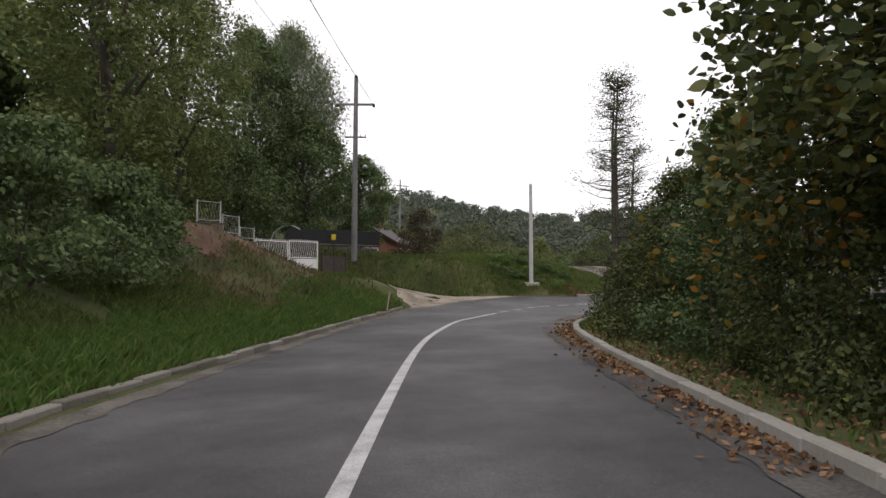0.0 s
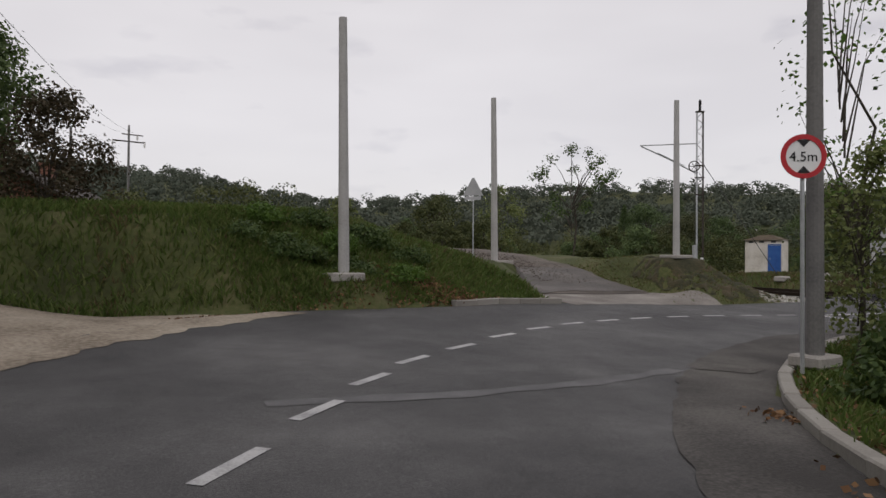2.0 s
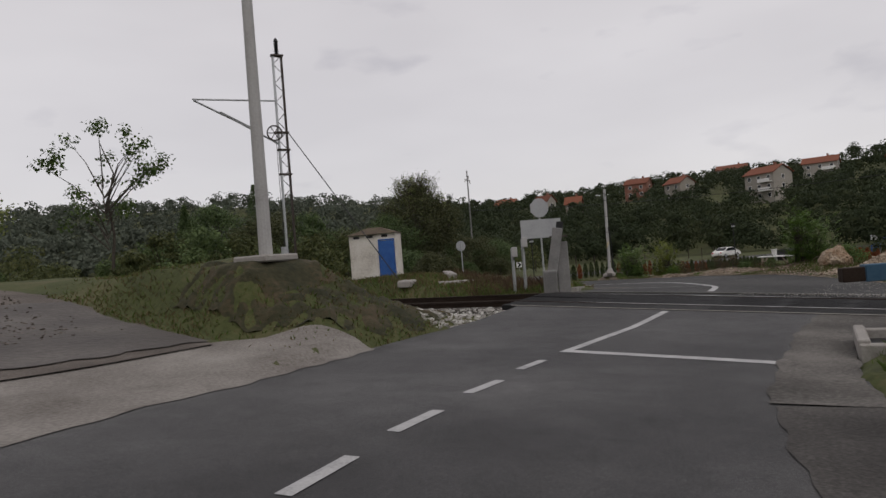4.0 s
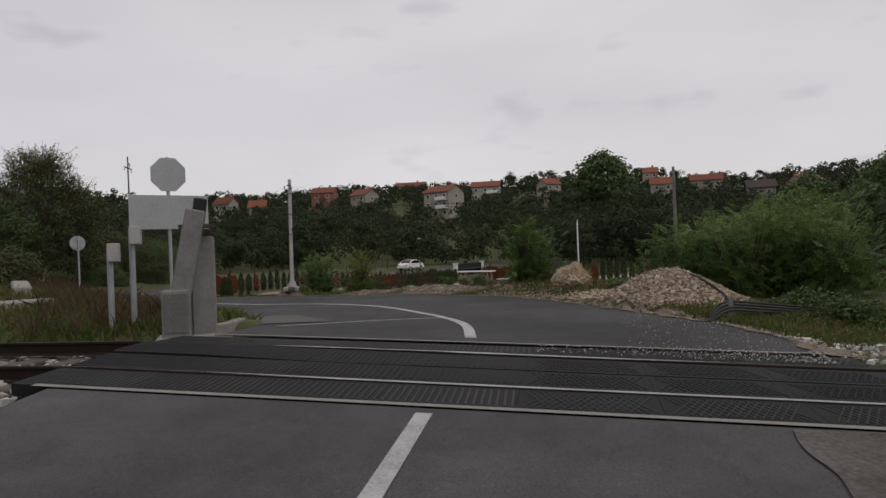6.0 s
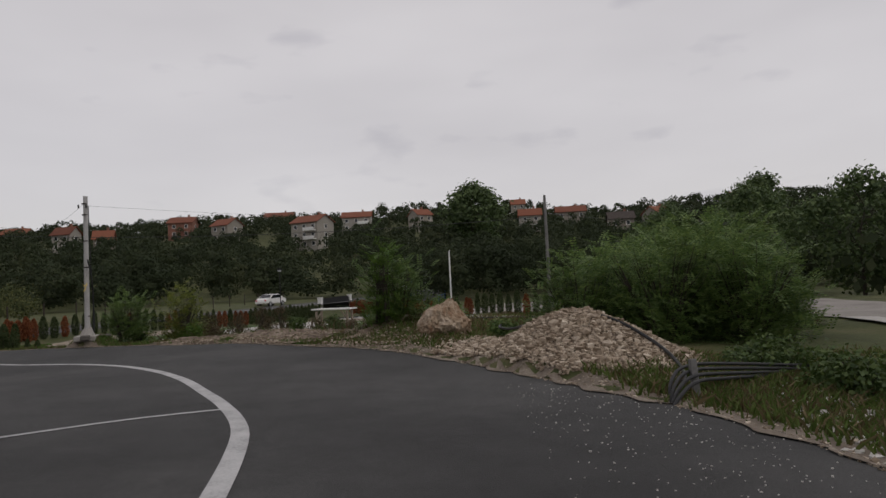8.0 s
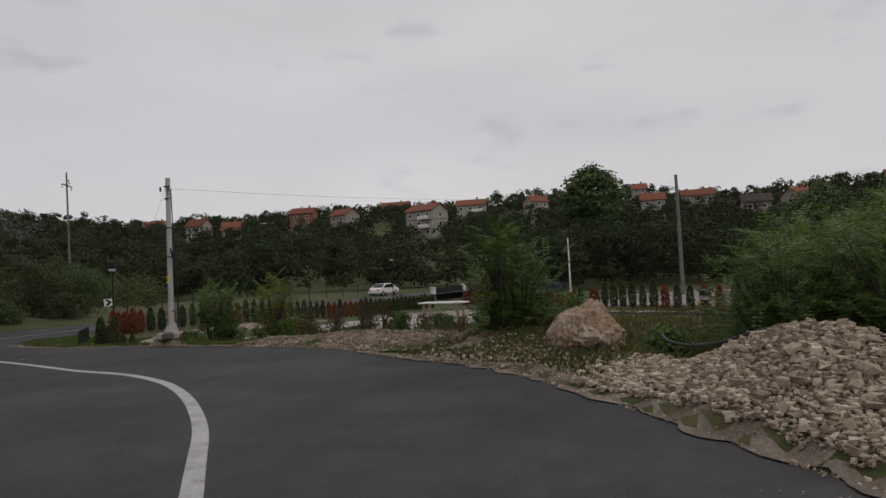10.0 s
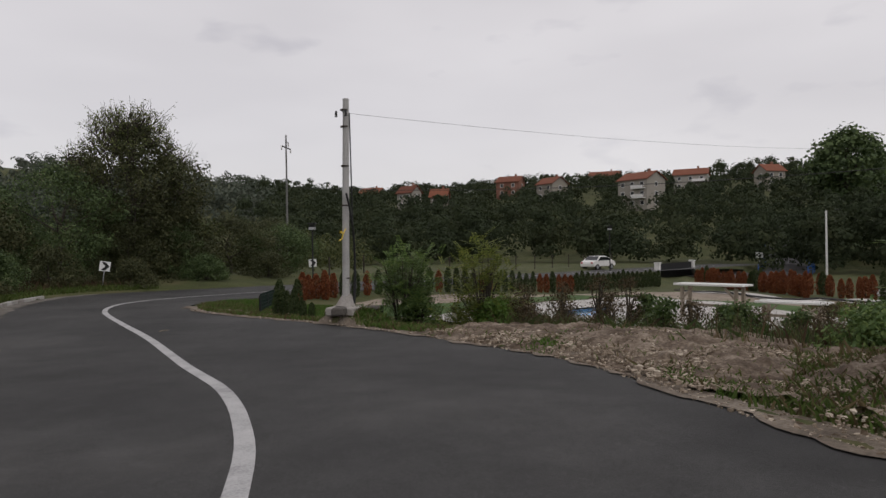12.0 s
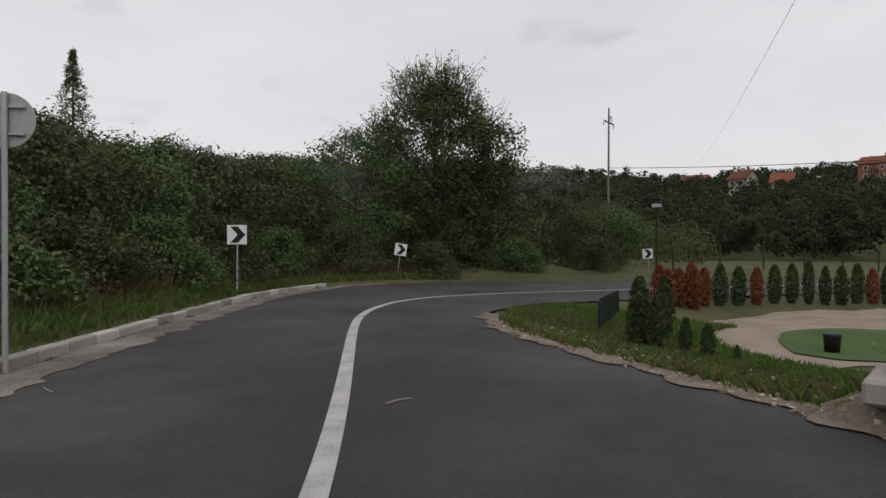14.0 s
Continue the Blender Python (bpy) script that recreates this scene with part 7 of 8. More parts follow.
tx, ty = t_mid[k, 0] + r.normal(0, 0.85, 3000), t_mid[k, 1] + r.normal(0, 0.2, 3000)
stones("track_gravel", tx, ty, land(tx, ty) + 0.07, r.uniform(0.025, 0.075, 3000), material("track_stone", [(0.05, 0.04, 0.033), (0.11, 0.09, 0.076), (0.22, 0.19, 0.165)], 2, 20, 0.95, bump=0.4, island=0.7), "loose grey stones on the muddy track", 38, "gravel")
# spoil along the edge further on
SPOIL = material("spoil_stone", [(0.13, 0.095, 0.065), (0.3, 0.242, 0.182), (0.52, 0.45, 0.365)], 1.2, 20, 0.95, bump=0.4, island=0.7)
hx, hy = np.r_[r.uniform(42.2, 48.0, 20000), r.normal(39.7, 1.0, 1200), r.normal(41.0, 0.8, 900)], np.r_[r.uniform(41.2, 48.6, 20000), r.normal(40.1, 0.5, 1200), r.normal(41.4, 0.5, 900)]
ok = ~inside(np.stack([hx, hy], 1), PAVED) & ((hx > 43) & (waves(hx, hy, 0.55, 2.0) + 0.5 * waves(hx, hy, 0.2, 1.0) > -0.15) | (hx < 43))
hx, hy = hx[ok], hy[ok]
stones("scattered_spoil", hx, hy, land(hx, hy) + 0.07, r.choice([0.025, 0.04, 0.06, 0.1], len(hx), p=[0.46, 0.36, 0.15, 0.03]), SPOIL, "pale stones scattered over bare earth", 33, "rubble")
e = resample(cut(RIGHT, (27.4, 36.1), (50.7, 59.7)), 11000)
off = np.abs(r.normal(0, 0.45, 11000)) - 0.1
nrm = side_step(e, -1.0) - e
ex = e + nrm * off[:, None]
z = shoulder_z(ex[:, 0], ex[:, 1])
stones("loose_gravel", ex[:, 0], ex[:, 1], z + 0.005, r.choice([0.015, 0.024, 0.04, 0.07], 11000, p=[0.42, 0.36, 0.18, 0.04]), SPOIL, "loose gravel along the road's broken edge", 34, "gravel")
gx2, gy2 = r.uniform(27.6, 33, 500), r.uniform(36.0, 38.3, 500)
ok = inside(np.stack([gx2, gy2], 1), PAVED)
gx2, gy2 = gx2[ok], gy2[ok]
stones("loose_chips", gx2, gy2, road_z(gx2, gy2) + 0.002, r.uniform(0.008, 0.022, len(gx2)), BALLAST, "small stone chips strewn on the asphalt", 35, "gravel")
sx2, sy2 = r.uniform(26.7, 27.5, 700), 36.2 + 3.3 * r.uniform(0, 1, 700) ** 1.6
stones("loose_chips", sx2, sy2, road_z(sx2, sy2) + 0.012, r.uniform(0.008, 0.024, 700), BALLAST, "small pale stones strewn on the crossing panels", 36, "gravel")
px, py = r.uniform(28.2, 33, 1500), r.uniform(31.5, 36.0, 1500)
ok = (~inside(np.stack([px, py], 1), PAVED)) & (py < 36.6 - 0.35 * (px - 28))
px, py = px[ok], py[ok]
stones("gravel_bank", px, py, land(px, py), r.uniform(0.06, 0.15, len(px)), BALLAST, "bank of pale stones beside the rails", 37, "gravel")


def boulder(x, y, size, label, seed):
    """A broken block of rock: a ball cut by many flat faces, roughened, with a peak."""
    q = np.random.default_rng(seed)
    bm = bmesh.new()
    bmesh.ops.create_icosphere(bm, subdivisions=5, radius=0.5)
    cuts = q.normal(size=(26, 3))
    cuts /= np.linalg.norm(cuts, axis=1)[:, None]
    deep = q.uniform(0.6, 0.98, 26)
    for v in bm.verts:
        n = np.array(v.co.normalized())
        k = float(np.min(deep / np.maximum(cuts @ n, 1e-3)))
        k = min(k, 1.05) * (1 - 0.3 * max(0.0, n[2]) * abs(n[0] * 0.7 + 0.25))
        m = Vector(n)
        k += 0.07 * noise.noise(m * 4) + 0.06 * noise.noise(m * 9) + 0.04 * noise.noise(m * 19) + 0.025 * noise.noise(m * 38)
        thin = 1.08 - 0.5 * max(0.0, n[2]) - 0.12 * n[0] * n[2]
        v.co = Vector((n[0] * size[0] * k * thin, n[1] * size[1] * k * thin, max(-0.45, n[2]) * size[2] * k)) * 0.5
    root = thing("boulder", pose(x, y, land_at(x, y) + 0.16 * size[2], 0, 0, 30), label, "rock")
    part("rock", bm, ROCK, root, smooth=False)
    return root


boulder(39.35, 39.05, (1.45, 1.3, 1.45), "large rough limestone boulder with an orange stain", 3)


def cable(name, pts, radius, label):
    return tagged(new(name, finish(tube(bmesh.new(), rounded(pts, 2).tolist(), radius, 8), name, BLACK)), label, "cable")


zc = land_at(31.4, 36.6)
heap_run = [(42.0, 37.5, 0.45), (39.4, 37.9, 0.3), (37.6, 37.6, 0.16), (36.4, 37.0, 0.12), (35.4, 36.3, 0.12), (34.2, 35.8, 0.1), (33.0, 35.9, 0.08), (32.3, 36.2, 0.12)]
cable("black_cable", [(x, y, land_at(x, y) + up) for x, y, up in heap_run], 0.026, "thick black cable draped over the rubble heap")
for k in range(4):
    cable("black_cable", [(31.2 + 0.1 * k, 36.72 - 0.04 * k, zc - 0.05), (31.28 + 0.1 * k, 36.6, zc + 0.1 + 0.03 * k), (31.6 + 0.14 * k, 36.3, zc + 0.22 + 0.04 * k), (32.3 + 0.2 * k, 35.7 - 0.1 * k, zc + 0.1 + 0.03 * k),
                          (33.4 + 0.2 * k, 34.6 - 0.3 * k, land_at(33.4, 34.6) + 0.06)], 0.021, "thick black cable looping out of the ground")
st = thing("cable_stake", pose(31.85, 36.2, land_at(31.85, 36.2), 0, 10, 0), "short grey stub post holding the cables", "post")
part("stub", box(bmesh.new(), (0, 0, 0.15), (0.08, 0.08, 0.6), 0, 0.01), OLD_POLE, st)


# ---- acacia thicket: feathery twigs of paired leaflets ----
def acacia(name, x, y, height, wide, label, seed, twigs=150, mat=None, group="acacias"):
    q = np.random.default_rng(seed)
    root = thing(name, pose(x, y, land_at(x, y) - 0.05), label, "bush", group)
    bm, quads, n = bmesh.new(), [], 0
    for k in range(9):
        a = q.uniform(0, 6.28)
        tube(bm, [(0.2 * math.cos(a), 0.2 * math.sin(a), 0), (0.45 * wide * math.cos(a), 0.45 * wide * math.sin(a), 0.5 * height), (0.75 * wide * math.cos(a), 0.75 * wide * math.sin(a), height * q.uniform(0.7, 0.95))], [0.035, 0.022, 0.006], 5)
    for k in range(twigs):
        h = 0.02 + 0.9 * q.uniform(0, 1) ** 1.35
        a = q.uniform(0, 6.28)
        rad = wide * (0.35 + 0.65 * math.sin(math.pi * min(1, h * 0.72 + 0.2))) * q.uniform(0.3, 1)
        p = np.array((rad * math.cos(a), rad * math.sin(a), h * height))
        if k % 7 == 0:
            p *= (1.12, 1.12, 1.22)
        if k % 3 == 0 or h > 0.68:
            tube(bm, [(0.5 * p[0], 0.5 * p[1], 0.55 * p[2]), (0.85 * p[0], 0.85 * p[1], 0.85 * p[2]), tuple(p + (0, 0, 0.1))], [0.012, 0.008, 0.003], 4, False)
        for j in range(8):
            d = np.array((math.cos(a + q.normal() * 1.1), math.sin(a + q.normal() * 1.1), q.uniform(-0.25, 1.0)))
            d /= np.linalg.norm(d)
            s = p + q.normal(size=3) * 0.22
            l = q.uniform(0.26, 0.55)
            side = np.cross(d, (0, 0, 1))
            side /= np.linalg.norm(side) + 1e-9
            for m in range(6):
                c = s + d * l * m / 6 - np.array((0, 0, 0.1 * l * (m / 6) ** 2))
                for sg in (-1, 1):
                    e = c + side * sg * 0.085 + d * 0.02
                    w = d * 0.022
                    quads.append((c, (c + e) / 2 + w, e, (c + e) / 2 - w))
    tagged(part("stem_tangle", bm, BARK, root), kind="stuff")
    v = np.array(quads).reshape(-1, 3)
    v[:, 2] = np.maximum(v[:, 2], 0.03)
    lf = new("foliage", mesh_of("foliage", v, np.arange(len(v)).reshape(-1, 4), mat or LEAF))
    lf.parent = root
    return root


ACACIA = material("acacia_leaves", [(0.05, 0.092, 0.03), (0.115, 0.18, 0.054), (0.25, 0.315, 0.095)], 0.9, 6, 0.6, bump=0, island=0.45, leaf=0.4)
first = acacia("acacia_bush", 39.9, 35.9, 1.75, 1.1, "feathery green acacia thicket beyond the rubble", 401, 170, ACACIA)
second = acacia("acacia_bush", 39.5, 34.1, 2.25, 1.45, "feathery green acacia thicket beyond the rubble", 402, 190, ACACIA)
for x, y, s, t in ((39.2, 32.2, 1.1, 41), (42.2, 34.6, 1.2, 201), (41.6, 32.4, 1.2, 260), (44.2, 33.4, 1.25, 70), (43.6, 31.0, 1.3, 300), (46.2, 32.4, 1.3, 21)):
    c = copy_thing(first if t % 20 else second, pose(x, y, land_at(x, y) - 0.05, 0, 0, t))
    c.scale = (s, s, s)
acacia("young_acacia", 42.9, 40.35, 1.4, 0.72, "young green acacia at the road edge", 403, 75, ACACIA, "")
acacia("young_acacia", 42.2, 40.7, 2.1, 0.3, "bright green acacia shoot above the bush", 405, 45, LEAF_FRESH, "")
acacia("young_acacia", 50.4, 51.5, 2.15, 0.72, "wispy green acacia beside the pole", 404, 105, ACACIA, "")
acacia("young_acacia", 50.9, 49.5, 2.25, 0.9, "broad yellow green acacia on the verge", 406, 95, material("bright_acacia", [(0.075, 0.1, 0.02), (0.15, 0.18, 0.04), (0.28, 0.29, 0.075)], 0.7, 6, 0.6, bump=0, island=0.5, leaf=0.5), "")
for i, (x, y, h, w, m) in enumerate([(50.3, 51.0, 0.9, 0.6, ACACIA), (50.4, 48.9, 0.8, 0.6, LEAF_FRESH), (52.8, 49.6, 1.0, 0.6, LEAF_OLIVE), (46.4, 41.4, 0.7, 0.7, ACACIA), (44.2, 39.2, 0.7, 0.7, ACACIA), (41.0, 37.6, 0.5, 0.6, ACACIA), (34.2, 34.2, 0.45, 0.8, LEAF), (32.4, 34.0, 0.4, 0.9, LEAF),
                                     (30.2, 33.6, 0.4, 0.8, LEAF), (49.0, 43.2, 0.9, 0.5, LEAF), (51.5, 45.0, 1.0, 0.5, LEAF), (47.5, 41.0, 0.8, 0.7, LEAF)]):
    bush("weed_clump", x, y, h, w, "tall green weeds on the verge", m, 410 + i, 50, 40, 0.08, "weed clumps", stems=12)

WEED = material("dry_weed_leaves", [(0.034, 0.026, 0.014), (0.075, 0.056, 0.03), (0.135, 0.1, 0.05)], 0.8, 6, 0.85, bump=0, island=0.6, leaf=0.25)
for i, (x, y, h, w) in enumerate([(53.6, 48.2, 1.3, 0.7), (53.9, 47.2, 1.5, 0.7), (54.1, 46.4, 1.45, 0.6), (53.4, 46.8, 1.1, 0.6), (52.9, 44.6, 0.9, 0.5), (52.5, 43.0, 0.8, 0.5), (52.2, 41.6, 0.9, 0.5), (51.6, 48.6, 0.8, 0.7), (52.2, 47.6, 0.9, 0.6),
                                  (50.9, 48.2, 0.7, 0.5), (51.8, 49.3, 0.9, 0.6), (53.2, 49.2, 1.2, 0.7), (53.0, 50.4, 0.9, 0.6)]):
    bush("dry_weeds", x, y, h, w, "tall withered brown weeds on the verge", WEED, 460 + i, 46, 36, 0.055, "dry weeds", stems=26)
for i, (x, y, h, w) in enumerate([(54.6, 46.0, 0.9, 0.45), (54.2, 43.9, 0.8, 0.5), (53.4, 42.2, 0.75, 0.5), (53.0, 40.8, 0.8, 0.5), (52.6, 45.4, 0.7, 0.45)]):
    bush("weed_clump", x, y, h, w, "leafy green weed clump by the timber frame", LEAF, 480 + i, 46, 40, 0.09, "weed clumps", stems=12)
for i in range(16):
    x, y = 42.5 + 0.85 * i, 29.6 + 0.16 * i + 0.5 * math.cos(i * 1.7)
    bush("rough_bush", x, y, 0.5 + 0.25 * (i % 3), 1.1, "low rough growth on the waste ground", (LEAF, WEED, LEAF_DARK)[i % 3], 820 + i, 60, 45, 0.09, "rough growth")

# ---- garden plot below the road ----
sheet("plot_gravel", rounded([(53.35, 56.44), (55.44, 58.18), (58.05, 59.83), (64.57, 60.12), (73.31, 56.26), (82.51, 51.84)]), rounded([(53.18, 55.40), (53.88, 54.79), (57.70, 52.96), (67.79, 48.99), (75.15, 46.32), (82.51, 44.02)]), PALE_GRAVEL, "pale pinkish gravel yard of the garden plot", "yard", 0.02, 70, 34, ragged=0.12)
sheet("lawn", rounded([(55.09, 56.09), (56.83, 57.49), (60.40, 56.44), (69.26, 53.13), (73.31, 50.55)]), rounded([(54.75, 55.14), (55.27, 54.44), (58.14, 53.40), (64.29, 51.75), (69.63, 49.27)]), LAWN, "neat bright green lawn edged by gravel", "lawn", 0.045, 50, 24)
POOL_OUT = rounded([(53.5, 51.0), (53.9, 53.6), (57.5, 53.0), (62.4, 51.2), (66.4, 49.4), (64.4, 46.6), (61.2, 43.6), (58.9, 41.0), (57.4, 39.6), (55.4, 40.2), (55.2, 43.0), (53.9, 47.0), (53.5, 51.0)])
POOL_IN = rounded([(56.2, 48.8), (56.9, 49.5), (57.9, 49.7), (58.9, 49.5), (59.5, 48.8), (59.1, 48.0), (58.0, 47.7), (57.0, 47.7), (56.3, 48.1), (56.2, 48.8)])
PAVING = material("pale_paving", [(0.3, 0.285, 0.26), (0.42, 0.4, 0.375), (0.5, 0.485, 0.46)], 0.9, 18, 0.8, bump=0.15)
sheet("pool_deck", POOL_OUT, POOL_IN, PAVING, "pale paved deck round the garden pool", "deck", 0.14, 90, 8)
pool_mid = POOL_IN.mean(0)
POOL = material("pool_water", [(0.05, 0.19, 0.42), (0.08, 0.26, 0.52), (0.11, 0.32, 0.6)], 1.2, 9, 0.12, bump=0.1, bump_scale=5, spec=0.5)
sheet("pool_water", POOL_IN, POOL_IN * 0.02 + pool_mid * 0.98, POOL, "clear blue water of a garden pool", "pool", 0.09, 90, 8)
LAWN_FAR = rounded([(73.3, 50.5), (70.0, 48.2), (66.0, 44.4), (62.6, 41.2), (60.0, 38.4)])
sheet("lawn", LAWN_FAR, rounded([(66.6, 49.6), (65.0, 46.8), (61.8, 43.6), (59.4, 41.0), (57.8, 39.0)]), LAWN, "green lawn strip beyond the pool deck", "lawn", 0.06, 50, 12)
WALK_NEAR = rounded([(82.5, 49.0), (77.0, 45.9), (70.5, 41.9), (64.4, 38.4), (60.4, 35.6), (54.2, 32.0)])
sheet("plot_gravel", WALK_NEAR, LAWN_FAR, PALE_GRAVEL, "pale pinkish gravel beside the lawn", "yard", 0.035, 60, 20, ragged=0.05)
sheet("walkway", side_step(WALK_NEAR, 0.0), side_step(WALK_NEAR, 2.0), PAVING, "wide pale paved walkway along the hedge", "path", 0.07, 60, 6)
sheet("gravel_lot", rounded([(41.5, 27.6), (50, 28.4), (60, 29.6), (66, 32.6), (72, 35.6), (84, 38.3), (97, 35.5), (110, 31)]), rounded([(44, 20), (52, 17), (62, 17), (75, 19), (88, 21), (95, 20), (102, 20), (110, 18)]), material("lot_gravel", [(0.16, 0.145, 0.13), (0.24, 0.22, 0.2), (0.3, 0.28, 0.255)], 0.5, 20, 0.95), "wide grey gravel parking lot", "lot", 0.06, 50, 30, ragged=0.2)
sheet("walkway", resample([(52, 38.6), (56, 37.4)], 30), resample([(52.2, 39.5), (56.2, 38.3)], 30), PAVING, "pale paved walkway beside the hedge row", "path", 0.08, 60, 4)
sheet("walkway", resample([(40.0, 27.3), (43, 27.0)], 30), resample([(40.2, 28.2), (43.2, 27.9)], 30), PAVING, "pale paved walkway beside the hedge row", "path", 0.08, 60, 4)


def thuja(x, y, h, wide, label, seed, mat=None, group="thuja hedge"):
    q = np.random.default_rng(seed)
    root = thing("thuja", pose(x, y, land_at(x, y) - 0.03, 0, 0, q.uniform(0, 360)), label, "shrub", group)
    part("trunk", tube(bmesh.new(), [(0, 0, 0), (0, 0, h * 0.8)], [0.03, 0.008], 6), BARK, root)
    k = q.uniform(0, 1, 1100)
    a = q.uniform(0, 6.28, 1100)
    rad = wide * (np.sin(np.pi * (0.16 + 0.8 * k)) ** 0.7) * q.uniform(0.45, 1.0, 1100)
    pts = np.stack([rad * np.cos(a), rad * np.sin(a), 0.04 + h * k], 1)
    lf = new("foliage", leaf_mesh("foliage", pts, 0.1, mat or LEAF_THUJA, q, spread_up=2.2, aspect=0.45))
    lf.parent = root
    return root


tg = thuja(52.95, 57.95, 1.35, 0.24, "slim dark green thuja of the garden hedge", 501)
trd = thuja(60.0, 61.3, 1.2, 0.24, "withered rust coloured thuja of the garden hedge", 502, LEAF_RED)
q = np.random.default_rng(55)


def put(src, x, y, s):
    c = copy_thing(src, pose(x, y, land_at(x, y) - 0.03, 0, 0, q.uniform(0, 360)))
    c.scale = (s * q.uniform(0.85, 1.15), s * q.uniform(0.85, 1.15), s * q.uniform(0.9, 1.1))
    return c


for x, y, s in ((52.72, 57.83, 0.8), (54.7, 58.6, 0.85), (52.75, 57.45, 0.72), (53.27, 57.14, 0.43), (52.66, 56.35, 0.47), (52.88, 55.96, 0.27), (54.0, 58.2, 0.75), (52.85, 56.9, 0.5)):
    put(tg, x, y, s)
for x, y in ((58.6, 61.5), (59.2, 61.65), (59.8, 61.7), (60.4, 61.65), (61.0, 61.6)):
    put(trd, x, y, 1.0)
for k in range(46):
    x = 61.7 + 0.7 * k
    put(trd if k in (2, 9, 14, 15, 22, 23, 25, 26, 27) else tg, x, 61.5 - 0.3 * (x - 61.7), 0.97)
for k in range(14):
    put(trd if k in (6, 9, 10) else tg, 70.5 - 1.02 * k, 36.9 - 0.44 * k, 1.0)
for k in range(34):
    x = 77.5 + 0.68 * k
    put(tg if k in (11, 12, 13, 30) else trd, x + q.uniform(-0.15, 0.15), 41.6 + 0.36 * (x - 77.5) + q.uniform(-0.25, 0.25), 1.12)
for k in range(20):
    x = 72.0 + 0.95 * k
    put(tg if k % 7 == 2 else trd, x + q.uniform(-0.2, 0.2), 37.4 + 0.36 * (x - 72.0) + q.uniform(-0.2, 0.2), 1.0)
mesh_fence = thing("mesh_fence", pose(53.96, 59.75, -2.12, 0, 0, 31), "dark green welded mesh fence panels round the plot", "fence")
for xx in (0.0, 1.5, 3.0):
    part("post", box(bmesh.new(), (xx, 0, 0.35), (0.06, 0.06, 1.1)), BLACK, mesh_fence)
GREEN_WIRE = material("green_wire", [(0.008, 0.02, 0.016), (0.014, 0.032, 0.025)], 4, 40, 0.6, bump=0)
for k in range(50):
    part("wire", box(bmesh.new(), (0.05 + 0.06 * k, 0, 0.5), (0.014, 0.014, 0.9)), GREEN_WIRE, mesh_fence)
for k in range(7):
    part("cross_wire", box(bmesh.new(), (1.5, 0, 0.02 + 0.14 * k), (3.0, 0.014, 0.014)), GREEN_WIRE, mesh_fence)
bucket = thing("plant_bucket", pose(55.85, 55.75, land_at(55.85, 55.75) + 0.045), "small black plastic bucket on the lawn", "bucket")
part("body", tube(bmesh.new(), [(0, 0, 0), (0, 0, 0.3), (0, 0, 0.34)], [0.13, 0.155, 0.17], 14), BLACK, bucket, smooth=True)


def timber_rail(x, y, z, turn, length, height, label, planks=3):
    root = thing("timber_frame", pose(x, y, z, 0, 0, turn), label, "frame", "timber frames")
    for xx in (0.12, length - 0.12):
        for yy in (-0.22, 0.22):
            part("post", box(bmesh.new(), (xx, yy, height / 2 - 0.05), (0.09, 0.09, height)), WOOD, root)
        part("brace", box(bmesh.new(), (xx + (0.18 if xx < 1 else -0.18), -0.22, height - 0.22), (0.05, 0.05, 0.5), 0, 0, Matrix.Rotation(0.75 if xx < 1 else -0.75, 4, "Y")), WOOD, root)
    for k in range(planks):
        part("top_plank", box(bmesh.new(), (length / 2, -0.24 + 0.48 * k / max(1, planks - 1), height + 0.035), (length + 0.24, 0.19, 0.06), 0, 0.008), WHITE, root, "pale top plank")
    part("rail", box(bmesh.new(), (length / 2, 0.22, height * 0.45), (length, 0.05, 0.08)), WOOD, root)
    return root


timber_rail(57.1, 45.35, land_at(56.7, 44.6), -113, 1.95, 1.12, "timber frame with pale planks laid on top")
timber_rail(56.9, 43.1, land_at(56.7, 42.4), -105, 1.7, 0.72, "low timber frame with a pale plank on top", 2)
for i, (x, y, a, b, l) in enumerate([(56.2, 42.3, 28, 100, 1.6), (55.9, 41.4, -24, 80, 1.5), (56.3, 40.6, 18, 110, 1.8), (56.0, 43.4, -30, 95, 1.3)]):
    pl = thing("loose_plank", pose(x, y, land_at(x, y) + 0.3, 0, a, b), "weathered plank leaning among the weeds", "plank", "loose planks")
    part("plank", box(bmesh.new(), (0, 0, 0), (l, 0.12, 0.04), 0, 0.006), WOOD, pl)
hose = [tuple(p) + (land_at(*p) + 0.16,) for p in side_step(resample(WALK_NEAR, 24), -0.25)]
tagged(new("garden_hose", finish(tube(bmesh.new(), hose, 0.05, 6), "garden_hose", BLACK)), "black hose lying along the pale walkway", "hose")
gate_b = thing("black_gate", pose(101.6, 53.5, -3.3, 0, 0, -12), "black solid yard gate between white posts", "gate")
for xx in (0, 9.6):
    part("gate_post", box(box(bmesh.new(), (xx, 0, 0.9), (0.45, 0.45, 2.0)), (xx, 0, 1.95), (0.55, 0.55, 0.12)), WHITE, gate_b, "white masonry post")
part("leaf", box(bmesh.new(), (4.8, 0, 0.95), (9.0, 0.08, 1.8)), BLACK, gate_b)


